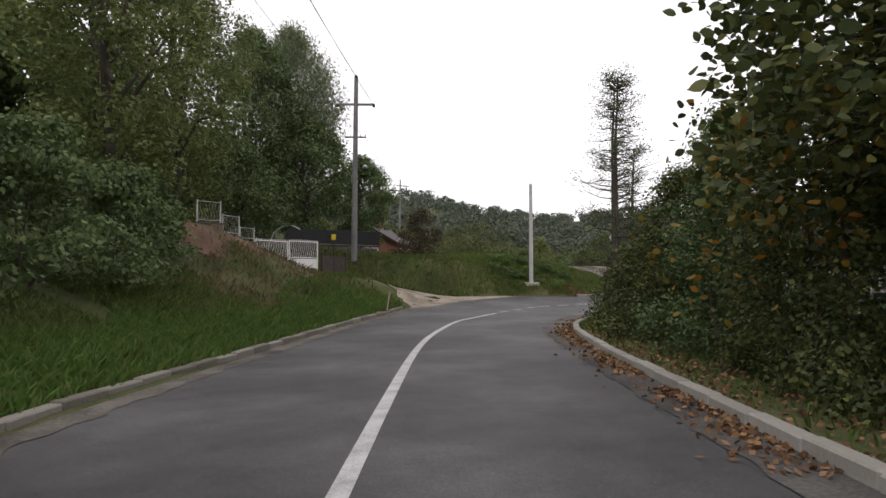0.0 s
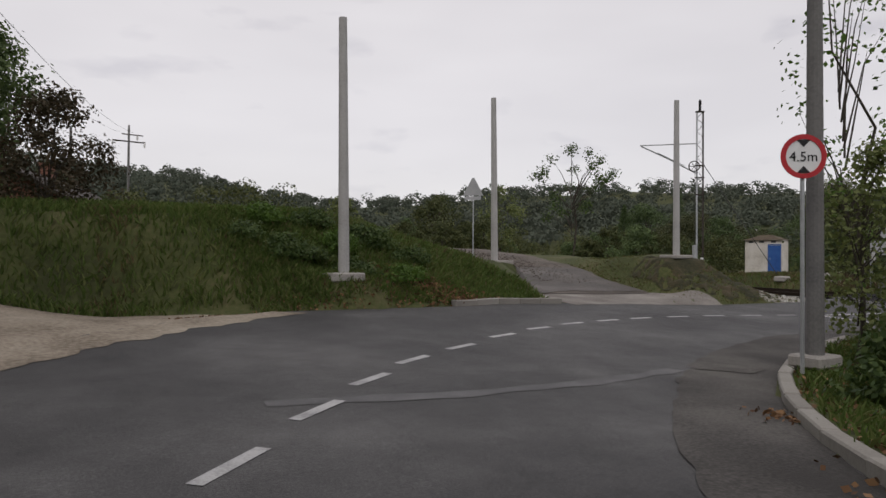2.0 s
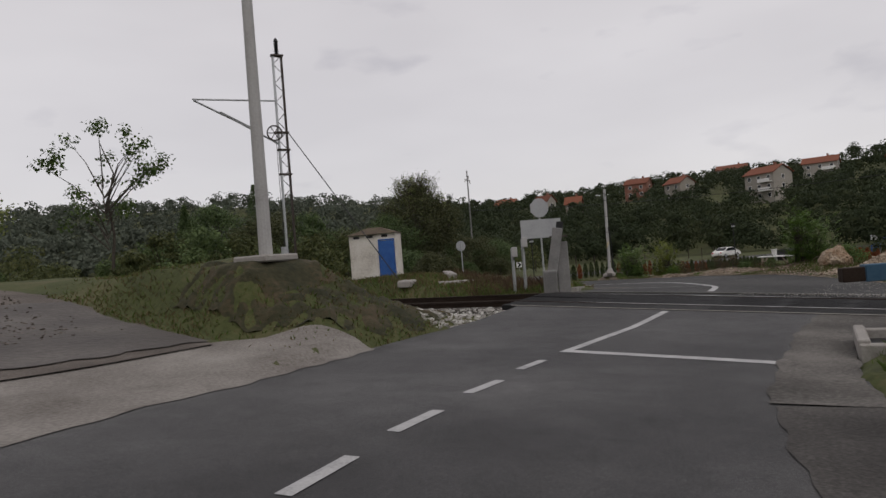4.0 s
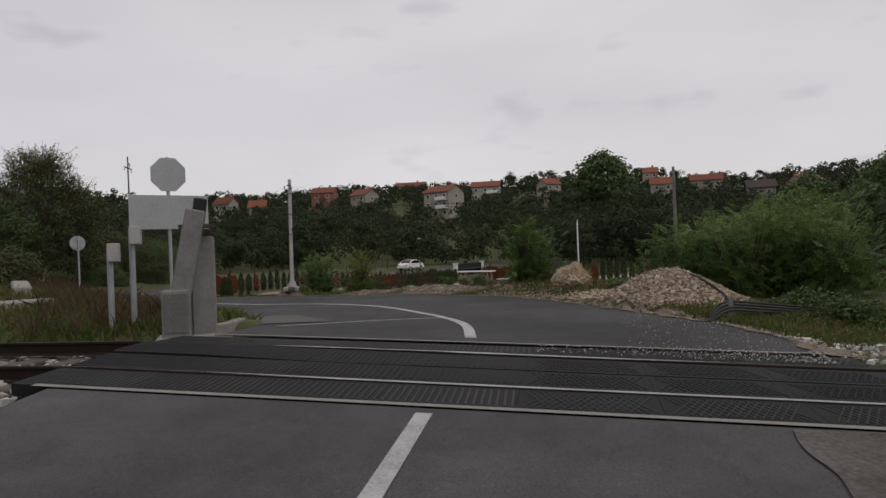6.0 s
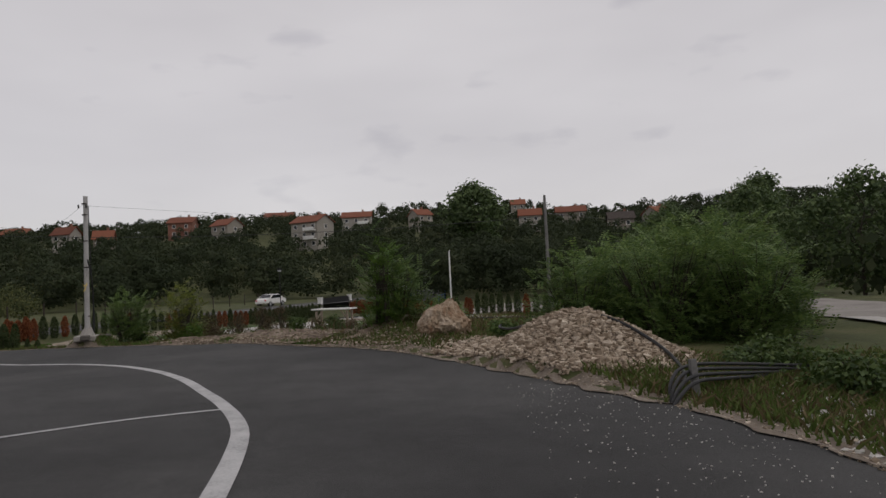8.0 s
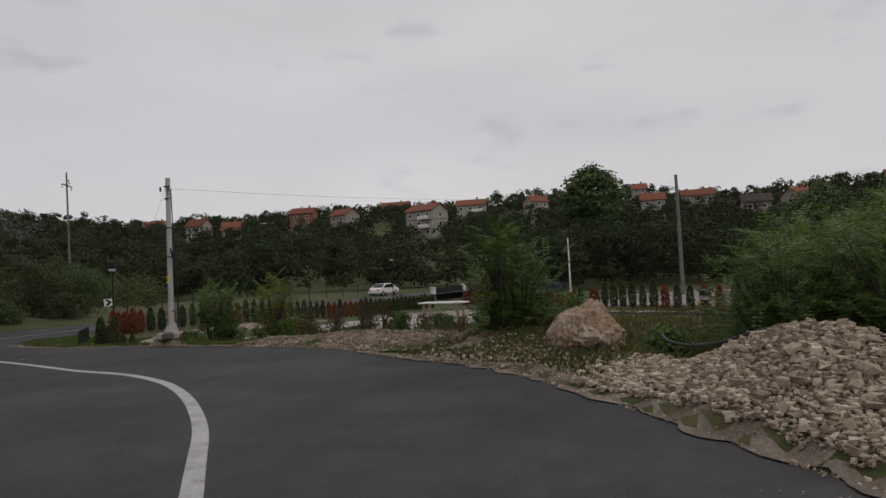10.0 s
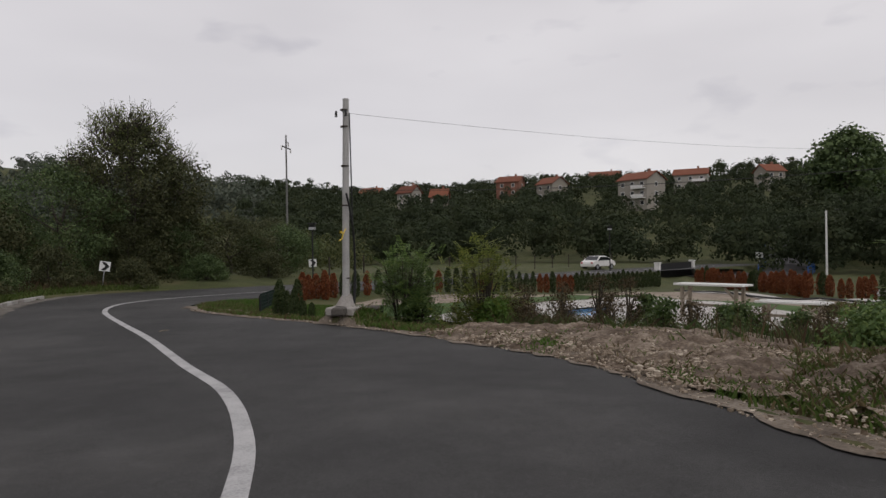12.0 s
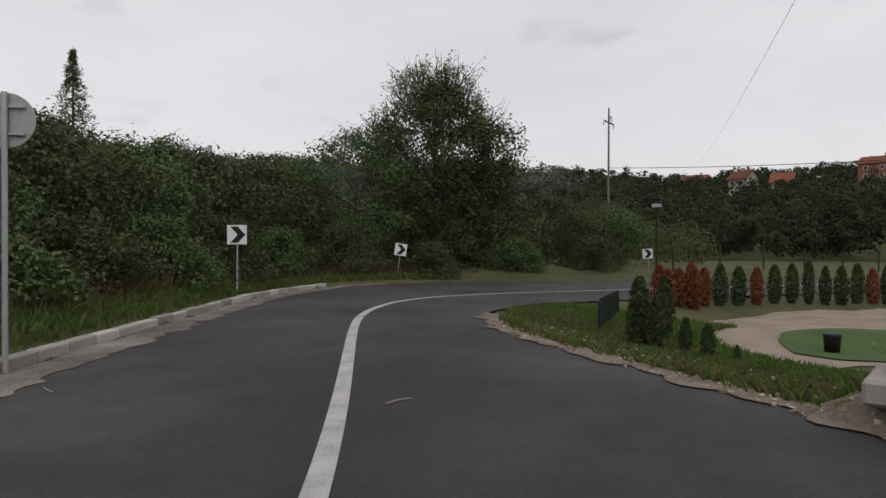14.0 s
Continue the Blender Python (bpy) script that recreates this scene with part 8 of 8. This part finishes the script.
def lantern_post(x, y, top, label, group="lantern posts"):
    root = thing("lantern_post", pose(x, y, land_at(x, y)), label, "lamp post", group)
    h = top - root.matrix_basis.translation.z
    part("post", tube(bmesh.new(), [(0, 0, -0.1), (0, 0, h - 0.5)], 0.05, 8), BLACK, root)
    part("lantern", box(box(bmesh.new(), (0, 0, h - 0.3), (0.34, 0.34, 0.36), 0.4, 0.02), (0, 0, h - 0.06), (0.48, 0.48, 0.08), 0.4, 0.02), BLACK, root)
    part("glass", box(bmesh.new(), (0, 0, h - 0.36), (0.36, 0.36, 0.16), 0.4), SIGN_BACK, root)
    return root


lantern_post(68.3, 68.5, 2.1, "dark garden lantern on a post by the road")
lantern_post(99.4, 57.5, 2.3, "dark garden lantern on a post by the road")
lantern_post(57.2, 33.7, -0.75, "dark garden lantern by the walkway")


def street_lamp(x, y, h, turn, label):
    root = thing("street_lamp", pose(x, y, land_at(x, y), 0, 0, turn), label, "street lamp", "street lamps")
    part("post", tube(bmesh.new(), [(0, 0, -0.2), (0, 0, h - 0.7), (0.15, 0, h - 0.2), (0.7, 0, h), (1.3, 0, h + 0.05)], [0.09, 0.07, 0.06, 0.05, 0.045], 9), STEEL, root)
    part("lamp_head", box(bmesh.new(), (1.55, 0, h + 0.03), (0.6, 0.26, 0.12), 0, 0.03), SIGN_BACK, root)
    return root


street_lamp(179.5, 47.3, 6.4, 0, "slim grey street lamp in the valley")
for px, py, top, lab in ((126.6, 38.3, 4.1, "slim white pole beside the valley road"), (178, 37.8, 6.2, "slim pale pole up the valley road")):
    tapered_pole("plain_pole", px, py, land_at(px, py), top - land_at(px, py), 0.13, 0.1, lab, mat=WHITE)
small = thing("small_sign", pose(136, 45.8, land_at(136, 45.8), 0, 0, -80), "small pale square sign by the bridge", "road sign")
part("post", tube(bmesh.new(), [(0, 0, -0.2), (0, 0, 2.2)], 0.04, 8), STEEL, small)
part("plate", plate(bmesh.new(), [(-0.5, 1.5), (0.5, 1.5), (0.5, 2.3), (-0.5, 2.3)], 0.03, Matrix.Translation((0, -0.06, 0))), SIGN_WHITE, small)


def car(x, y, turn, paint, label):
    root = thing("car", pose(x, y, land_at(x, y) + 0.03, 0, 0, turn), label, "car", "parked cars")
    side = [(-2.05, 0.35), (-2.05, 0.75), (-1.9, 0.9), (-1.35, 0.97), (-0.75, 1.42), (0.55, 1.45), (1.25, 1.0), (1.95, 0.88), (2.1, 0.7), (2.1, 0.35)]
    bm = plate(bmesh.new(), side, 1.66)
    bmesh.ops.bevel(bm, geom=list(bm.edges), offset=0.07, segments=2, affect="EDGES")
    part("body", bm, paint, root, smooth=False)
    for s in (-1, 1):
        part("side_window", plate(bmesh.new(), [(-1.2, 0.98), (-0.7, 1.36), (0.5, 1.38), (1.05, 1.0)], 0.02, Matrix.Translation((0, s * 0.84, 0))), GLASS, root)
        for xx in (-1.3, 1.3):
            wheel = part("wheel", tube(bmesh.new(), [(xx, s * 0.66, 0.31), (xx, s * 0.86, 0.31)], 0.31, 18), BLACK, root)
            part("rim", tube(bmesh.new(), [(xx, s * 0.8, 0.31), (xx, s * 0.875, 0.31)], 0.19, 14), STEEL, wheel)
        part("headlight", box(bmesh.new(), (2.06, s * 0.6, 0.72), (0.08, 0.3, 0.14), 0, 0.02), SIGN_WHITE, root)
        part("tail_light", box(bmesh.new(), (-2.04, s * 0.62, 0.75), (0.06, 0.24, 0.16), 0, 0.02), RED, root)
    part("windscreen", plate(bmesh.new(), [(0.62, 1.42), (1.2, 1.02), (1.22, 1.04), (0.64, 1.44)], 1.4), GLASS, root)
    part("rear_window", plate(bmesh.new(), [(-0.82, 1.4), (-1.3, 1.0), (-1.32, 1.02), (-0.84, 1.42)], 1.4), GLASS, root)
    return root


# a car on the move, set at one point of its run
car(106.3, 60.4, -20, WHITE, "white hatchback driving on the valley road")
road3 = rounded([(108, 53), (116, 46.5), (128, 42.6), (142, 42.0), (158, 43.2), (176, 42.6), (200, 36)])
sheet("valley_road", side_step(road3, 2.6), side_step(road3, -2.6), ASPHALT, "winding asphalt road down the valley", "road", 0.12, 60, 6)
for offset in (-3.0, 3.0):
    e = resample(side_step(road3, offset), 26)[6:17]
    rail_root = thing("bridge_railing", pose(0, 0, 0), "blue steel railing along the valley road", "railing", "bridge railings")
    for a, b in zip(e, e[1:]):
        za, zb = land_at(*a), land_at(*b)
        part("post", box(bmesh.new(), (a[0], a[1], za + 0.5), (0.1, 0.1, 1.2)), BLUE, rail_root)
        part("rail", tube(bmesh.new(), [(a[0], a[1], za + 1.05), (b[0], b[1], zb + 1.05)], 0.06, 6), BLUE, rail_root)
        part("rail", tube(bmesh.new(), [(a[0], a[1], za + 0.6), (b[0], b[1], zb + 0.6)], 0.05, 6), BLUE, rail_root)
for k in range(14):
    x = 74 + 3.2 * k
    pst = thing("fence_post", pose(x, 71.5 - 0.25 * (x - 74), land_at(x, 71.5 - 0.25 * (x - 74))), "thin dark fence post in the meadow", "post", "meadow fence posts")
    part("post", box(bmesh.new(), (0, 0, 0.6), (0.08, 0.08, 1.5)), DARK_STEEL, pst)
shed = thing("garden_shed", pose(55.5, 27.2, land_at(55.5, 27.2), 0, 0, 25), "low dark roofed shed with pale eaves", "shed")
part("shell", box(bmesh.new(), (0, 0, 0.7), (4.0, 3.0, 1.5)), PLASTER, shed)
bm = bmesh.new()
for p in ((-2.4, -1.9, 1.4), (2.4, -1.9, 1.4), (2.4, 1.9, 1.4), (-2.4, 1.9, 1.4), (-1.2, 0, 2.4), (1.2, 0, 2.4)):
    bm.verts.new(p)
bm.verts.ensure_lookup_table()
for f in ((0, 1, 5, 4), (1, 2, 5), (2, 3, 4, 5), (3, 0, 4), (3, 2, 1, 0)):
    bm.faces.new([bm.verts[i] for i in f])
part("roof", bm, DARK_STEEL, shed, "dark sheet roof")
tree("great_tree", 196, 31.5, 18.0, 2.0, 7.0, "great dark round tree above the hillside", LEAF_DARK, 601, 150, 60, 0.9, 1.4, 0.5, "", 0.6, 10)
for i, (x, y, h, w) in enumerate([(92, 8, 11, 4.5), (99, 3, 13, 5), (84, 2, 11, 4.5), (105, 12, 10, 4), (110, 0, 14, 5), (77, -3, 11, 4.5), (98, 17, 7, 3), (118, 8, 12, 5), (68, -6, 10, 4)]):
    tree("valley_tree", x, y, h, 0.8, w, "tall dark tree beyond the gravel lot", LEAF_DARK, 610 + i, 110, 55, 0.42, 0.7, 0.2, "valley trees", 0.7, 6)


# ---- grass, weeds and fallen leaves ----
def blades(name, x, y, size, mat, label, seed, category="grass", lean=0.5, thin=1.0):
    """Tufts of narrow blades on the ground, joined."""
    q = np.random.default_rng(seed)
    z = land(x, y)
    n = len(x)
    a = q.uniform(0, 6.28, n)
    size = np.broadcast_to(size, (n,)) * q.uniform(0.5, 1.4, n)
    w = (size * 0.07 + 0.006) * thin
    side = np.stack([np.cos(a), np.sin(a), 0 * a], 1)
    tip = np.stack([q.normal(0, lean, n), q.normal(0, lean, n), np.ones(n)], 1) * size[:, None]
    mid = tip * np.array((0.35, 0.35, 0.6))
    base = np.stack([x, y, z - 0.02], 1)
    v = np.stack([base - side * w[:, None], base + side * w[:, None], base + mid + side * w[:, None] * 0.7, base + tip, base + mid - side * w[:, None] * 0.7], 1).reshape(-1, 3)
    f = (np.arange(n)[:, None] * 5 + np.array([0, 1, 2, 3, 4])[None])
    return tagged(new(name, mesh_of(name, v, f, mat)), label, category, kind="stuff")


def strip_points(rng, line, n, lo, hi, sign):
    e = resample(line, 600)
    nrm = (side_step(e, 1.0) - e) * sign
    i = rng.integers(0, 600, n)
    p = e[i] + nrm[i] * rng.uniform(lo, hi, n)[:, None] + rng.normal(0, 0.06, (n, 2))
    return p[~inside(p, PAVED)]


LUSH = material("lush_grass", [(0.04, 0.08, 0.014), (0.08, 0.15, 0.026), (0.14, 0.2, 0.05)], 0.5, 5, 0.8, bump=0, island=0.45, leaf=0.3)
BROWN_WEED = material("brown_weed", [(0.04, 0.026, 0.015), (0.085, 0.055, 0.032), (0.14, 0.1, 0.055)], 0.6, 5, 0.9, bump=0, island=0.6, leaf=0.2)
q = np.random.default_rng(700)
p = strip_points(q, near_left, 34000, 0.2, 4.2, 1)
p = p[(p[:, 1] < 20) | (far_from(p, LEFT) + q.normal(0, 0.3, len(p)) < 3.0)]
p = p[(p[:, 1] < 13) | (p[:, 0] > -7.3 + 0.1 * p[:, 1]) | (q.uniform(0, 1, len(p)) < 0.1)]
blades("bank_grass", p[:, 0], p[:, 1], 0.16, GRASS, "long green grass on the roadside bank", 701)
p = strip_points(q, near_left, 30000, 0.2, 3.0, 1)
p = p[far_from(p, LEFT) + 0.8 * waves(p[:, 0], p[:, 1], 1.4, 1.0) < 2.4]
blades("bank_grass", p[:, 0], p[:, 1], 0.17, LUSH, "fresh green grass low on the roadside bank", 719)
x, y = q.uniform(-10.5, -5.5, 16000), q.uniform(14, 29, 16000)
ok = waves(x, y, 1.2, 3.0) + q.normal(0, 0.3, len(x)) > np.where(y > 21, 1.1, -0.6)
blades("bank_grass", x[ok], y[ok], 0.2, GRASS, "rank grass high on the roadside bank", 720)
p = strip_points(q, near_left, 9000, 1.6, 5.2, 1)
p = p[p[:, 1] > 19]
blades("dry_bank_grass", p[:, 0], p[:, 1], 0.2, DRY, "dry brown grass on the upper bank", 702)
p = strip_points(q, cut(LEFT, (3.3, 37.5), (11.0, 41.0)), 34000, 0.15, 7.5, 1)
t_line = np.array([(14.6, 42), (14.9, 47), (14.2, 54), (11, 61)])
p = p[far_from(p, t_line) > 3.3]
blades("bank_grass", p[:, 0], p[:, 1], 0.17, GRASS, "rough grass on the bank behind the kerb", 703)
p2 = p[q.uniform(0, 1, len(p)) < 0.1]
blades("dry_bank_grass", p2[:, 0], p2[:, 1], 0.16, DRY, "withered grass on the bank behind the kerb", 704)
x, y = q.uniform(15.9, 23.2, 15000), q.uniform(43.2, 52, 15000)
ok = (~inside(np.stack([x, y], 1), PAVED)) & (far_from(np.stack([x, y], 1), t_line) > 1.9)
ok &= (np.hypot(x - 18.8, y - 46.0) > 0.95) & (waves(x, y, 0.8, 1.0) + q.normal(0, 0.4, len(x)) > -0.2)
blades("mound_grass", x[ok], y[ok], 0.075, DRY, "short dry brown grass over the mound", 705)
ok &= q.uniform(0, 1, len(x)) < 0.6
blades("mound_grass", x[ok], y[ok], 0.085, GRASS, "short green turf over the mound", 706)
x, y = q.uniform(-8.5, 4.4, 30000), q.uniform(38.2, 47, 30000)
ok = far_from(np.stack([x, y], 1), np.array([(1.8, 35.0), (-2.5, 36.3), (-7.5, 37.3)])) > 2.6
ok &= ~inside(np.stack([x, y], 1), PAVED) & (y > 38.15 - 0.12 * x)
blades("bank_grass", x[ok], y[ok], 0.2, GRASS, "rough grass above the lane", 707)
ok &= (x < 0.5) & (waves(x, y, 1.3, 2.0) > -0.3)
blades("dry_bank_grass", x[ok], y[ok] + 0.1, 0.15, DRY, "dry brown grass above the lane", 715)
p = strip_points(q, cut(RIGHT, (2.7, 1), (20, 36.5)), 24000, 0.25, 2.6, -1)
p = p[(p[:, 1] > 19) | (q.uniform(0, 1, len(p)) < 0.12)]
blades("verge_grass", p[:, 0], p[:, 1], 0.14, GRASS, "weedy grass behind the kerb", 708)
p = strip_points(q, cut(RIGHT, (28.4, 36.1), (54.5, 62.8)), 42000, 0.3, 3.6, -1)
p = p[np.hypot((p[:, 0] - 36.1) / 2.8, (p[:, 1] - 37.1) / 2.2) > 1]
bare = (p[:, 0] > 42.8) & (p[:, 0] < 47.8) & (p[:, 1] < 48.6) & (p[:, 1] > 42.4)
p = p[~bare | (q.uniform(0, 1, len(p)) < 0.12)]
blades("verge_grass", p[:, 0], p[:, 1], 0.13, GRASS, "weedy grass along the far verge", 709)
p2 = p[q.uniform(0, 1, len(p)) < 0.35]
blades("dry_verge_grass", p2[:, 0], p2[:, 1], 0.15, DRY, "withered grass along the far verge", 710)
x, y = q.uniform(42.0, 47.8, 9000), q.uniform(41.6, 49.0, 9000)
ok = ~inside(np.stack([x, y], 1), PAVED) & (waves(x, y, 0.7, 5.0) + 0.5 * waves(x, y, 0.3, 2.0) > 0.75)
blades("verge_tufts", x[ok], y[ok], 0.12, LUSH, "green grass tufts among the spoil stones", 737)
p = strip_points(q, cut(LEFT, (30.2, 44.5), (60.5, 72.4)), 36000, 0.35, 3.8, 1)
blades("verge_grass", p[:, 0], p[:, 1], 0.2, GRASS, "weedy grass behind the pale kerb", 711)
p = p[(far_from(p, LEFT) > 1.0) & (q.uniform(0, 1, len(p)) < 0.4)]
blades("dry_verge_grass", p[:, 0], p[:, 1], 0.42, BROWN_WEED, "withered brown weeds behind the pale kerb", 736, "weeds", 0.4, 0.25)
p = strip_points(q, cut(RIGHT, (46.0, 49.6), (56.5, 64.6)), 60000, 0.32, 4.6, -1)
keep = far_from(p, RIGHT) + q.normal(0, 0.1, len(p)) + 0.18 * waves(p[:, 0], p[:, 1], 0.5, 2.0) > 0.42
p = p[keep & (p[:, 1] > 47.6 + q.normal(0, 0.6, len(p)))]
blades("lush_verge_grass", p[:, 0], p[:, 1], 0.12, LUSH, "thick green grass on the verge above the plot", 717)
p2 = p[q.uniform(0, 1, len(p)) < 0.06]
blades("dry_verge_grass", p2[:, 0], p2[:, 1], 0.13, DRY, "withered blades in the green verge", 718)
x, y = q.uniform(28.3, 36, 9000), q.uniform(44.8, 56, 9000)
ok = (~inside(np.stack([x, y], 1), PAVED)) & (x > 28.4)
blades("rough_grass", x[ok], y[ok], 0.16, GRASS, "rough grass between the rails and the hut", 712)
blades("rough_grass", x[ok][::2] + 0.2, y[ok][::2], 0.2, DRY, "withered grass between the rails and the hut", 713)
x, y = q.uniform(29, 36, 4500), q.uniform(30.5, 37, 4500)
ok = (~inside(np.stack([x, y], 1), PAVED)) & (np.hypot((x - 36.1) / 2.8, (y - 37.1) / 2.2) > 1)
blades("rough_grass", x[ok], y[ok], 0.14, GRASS, "rough grass beside the cables", 714)
blades("dry_rough_grass", x[ok][::2] + 0.15, y[ok][::2] - 0.1, 0.15, DRY, "withered grass beside the cables", 716)


def litter(name, p, size, mat, label, seed, lift=0.012, height=None):
    q = np.random.default_rng(seed)
    z = (height or land)(p[:, 0], p[:, 1])
    c = np.c_[p, z + lift + np.abs(q.normal(0, 0.012, len(p)))]
    v, f = scatter_quads(c, size, 0.25, q, 0.7)
    return tagged(new(name, mesh_of(name, v, f, mat)), label, "leaves", kind="stuff")


e = resample(near_right, 700)
nrm = side_step(e, 1.0) - e
k = q.integers(0, 560, 5200)
p = e[k] + nrm[k] * np.abs(q.normal(0.05, 0.22, 5200))[:, None] + q.normal(0, 0.06, (5200, 2))
patchy = waves(p[:, 0] * 0 + k / 9.0, k / 14.0, 1.0, 3.0) + q.normal(0, 0.3, 5200) > -0.1
litter("fallen_leaves", p[patchy], 0.075, LEAF_BROWN, "drift of brown fallen leaves along the kerb", 721, 0.02, road_z)
p = strip_points(q, near_right, 5200, 0.15, 1.5, -1)
litter("fallen_leaves", p, 0.075, LEAF_BROWN, "brown fallen leaves under the hedge", 722, 0.03)
x, y = q.normal(7.6, 0.9, 900), q.normal(39.75, 0.25, 900)
litter("fallen_leaves", np.stack([x, y], 1)[~inside(np.stack([x, y], 1), PAVED)], 0.14, LEAF_BROWN, "pile of brown cut twigs and leaves at the bank foot", 723, 0.06)
p = strip_points(q, cut(LEFT, (1.4, 36.4), (7.5, 39.3)), 900, 0.0, 0.6, 1)
litter("fallen_leaves", p, 0.07, LEAF_BROWN, "brown litter along the foot of the bank", 724, 0.03)
x, y = q.uniform(46, 57, 16000), q.uniform(40.5, 52, 16000)
pq = np.stack([x, y], 1)
ok = (~inside(pq, PAVED)) & (np.abs(far_from(pq, RIGHT) - 4.6) < 1.9) & (waves(x, y, 1.1, 4.0) > -0.35)
blades("tall_weeds", x[ok][::2], y[ok][::2], 0.6, BROWN_WEED, "tall withered brown weed stalks on the verge", 731, "weeds", 0.45, 0.1)
x, y = x + 0.35, y - 0.2
ok = ok & (~inside(np.stack([x, y], 1), PAVED))
blades("tall_weeds", x[ok], y[ok], 0.5, LEAF, "tall green weed stalks on the verge", 732, "weeds", 0.5, 0.14)
x, y = q.uniform(40.5, 66, 16000), q.uniform(32, 44, 16000)
pq = np.stack([x, y], 1)
ok = (~inside(pq, PAVED)) & (y < 44 - 0.1 * (x - 40)) & (far_from(pq, RIGHT) > 2.6)
blades("plot_weeds", x[ok], y[ok], 0.18, GRASS, "rank grass over the waste ground", 733, "grass", 0.4)
blades("plot_weeds", x[ok][::2] + 0.2, y[ok][::2] + 0.15, 0.24, DRY, "withered stalks over the waste ground", 734, "grass", 0.35)
x, y = q.uniform(-7.5, -0.8, 9000), q.uniform(28.5, 35.2, 9000)
pq = np.stack([x, y], 1)
ok = (~inside(pq, PAVED)) & (y < 29.6 - 0.95 * (x + 1.75)) & (y < 34.6) & (far_from(pq, LEFT) > 0.3)
blades("bank_grass", x[ok], y[ok], 0.2, GRASS, "long grass beside the dirt lane", 735)
for x, y, a in ((42.1, 55.2, 40), (45.6, 55.0, 10), (43.2, 57.4, 100)):
    tw = thing("dry_twig", pose(x, y, float(road_z(np.array([x]), np.array([y]))[0]) + 0.012, 0, 0, a), "small dry twig lying on the asphalt", "twig", "dry twigs")
    part("stick", tube(bmesh.new(), [(-0.14, 0, 0), (0, 0.015, 0.004), (0.15, -0.01, 0)], [0.007, 0.01, 0.006], 6), WOOD, tw)
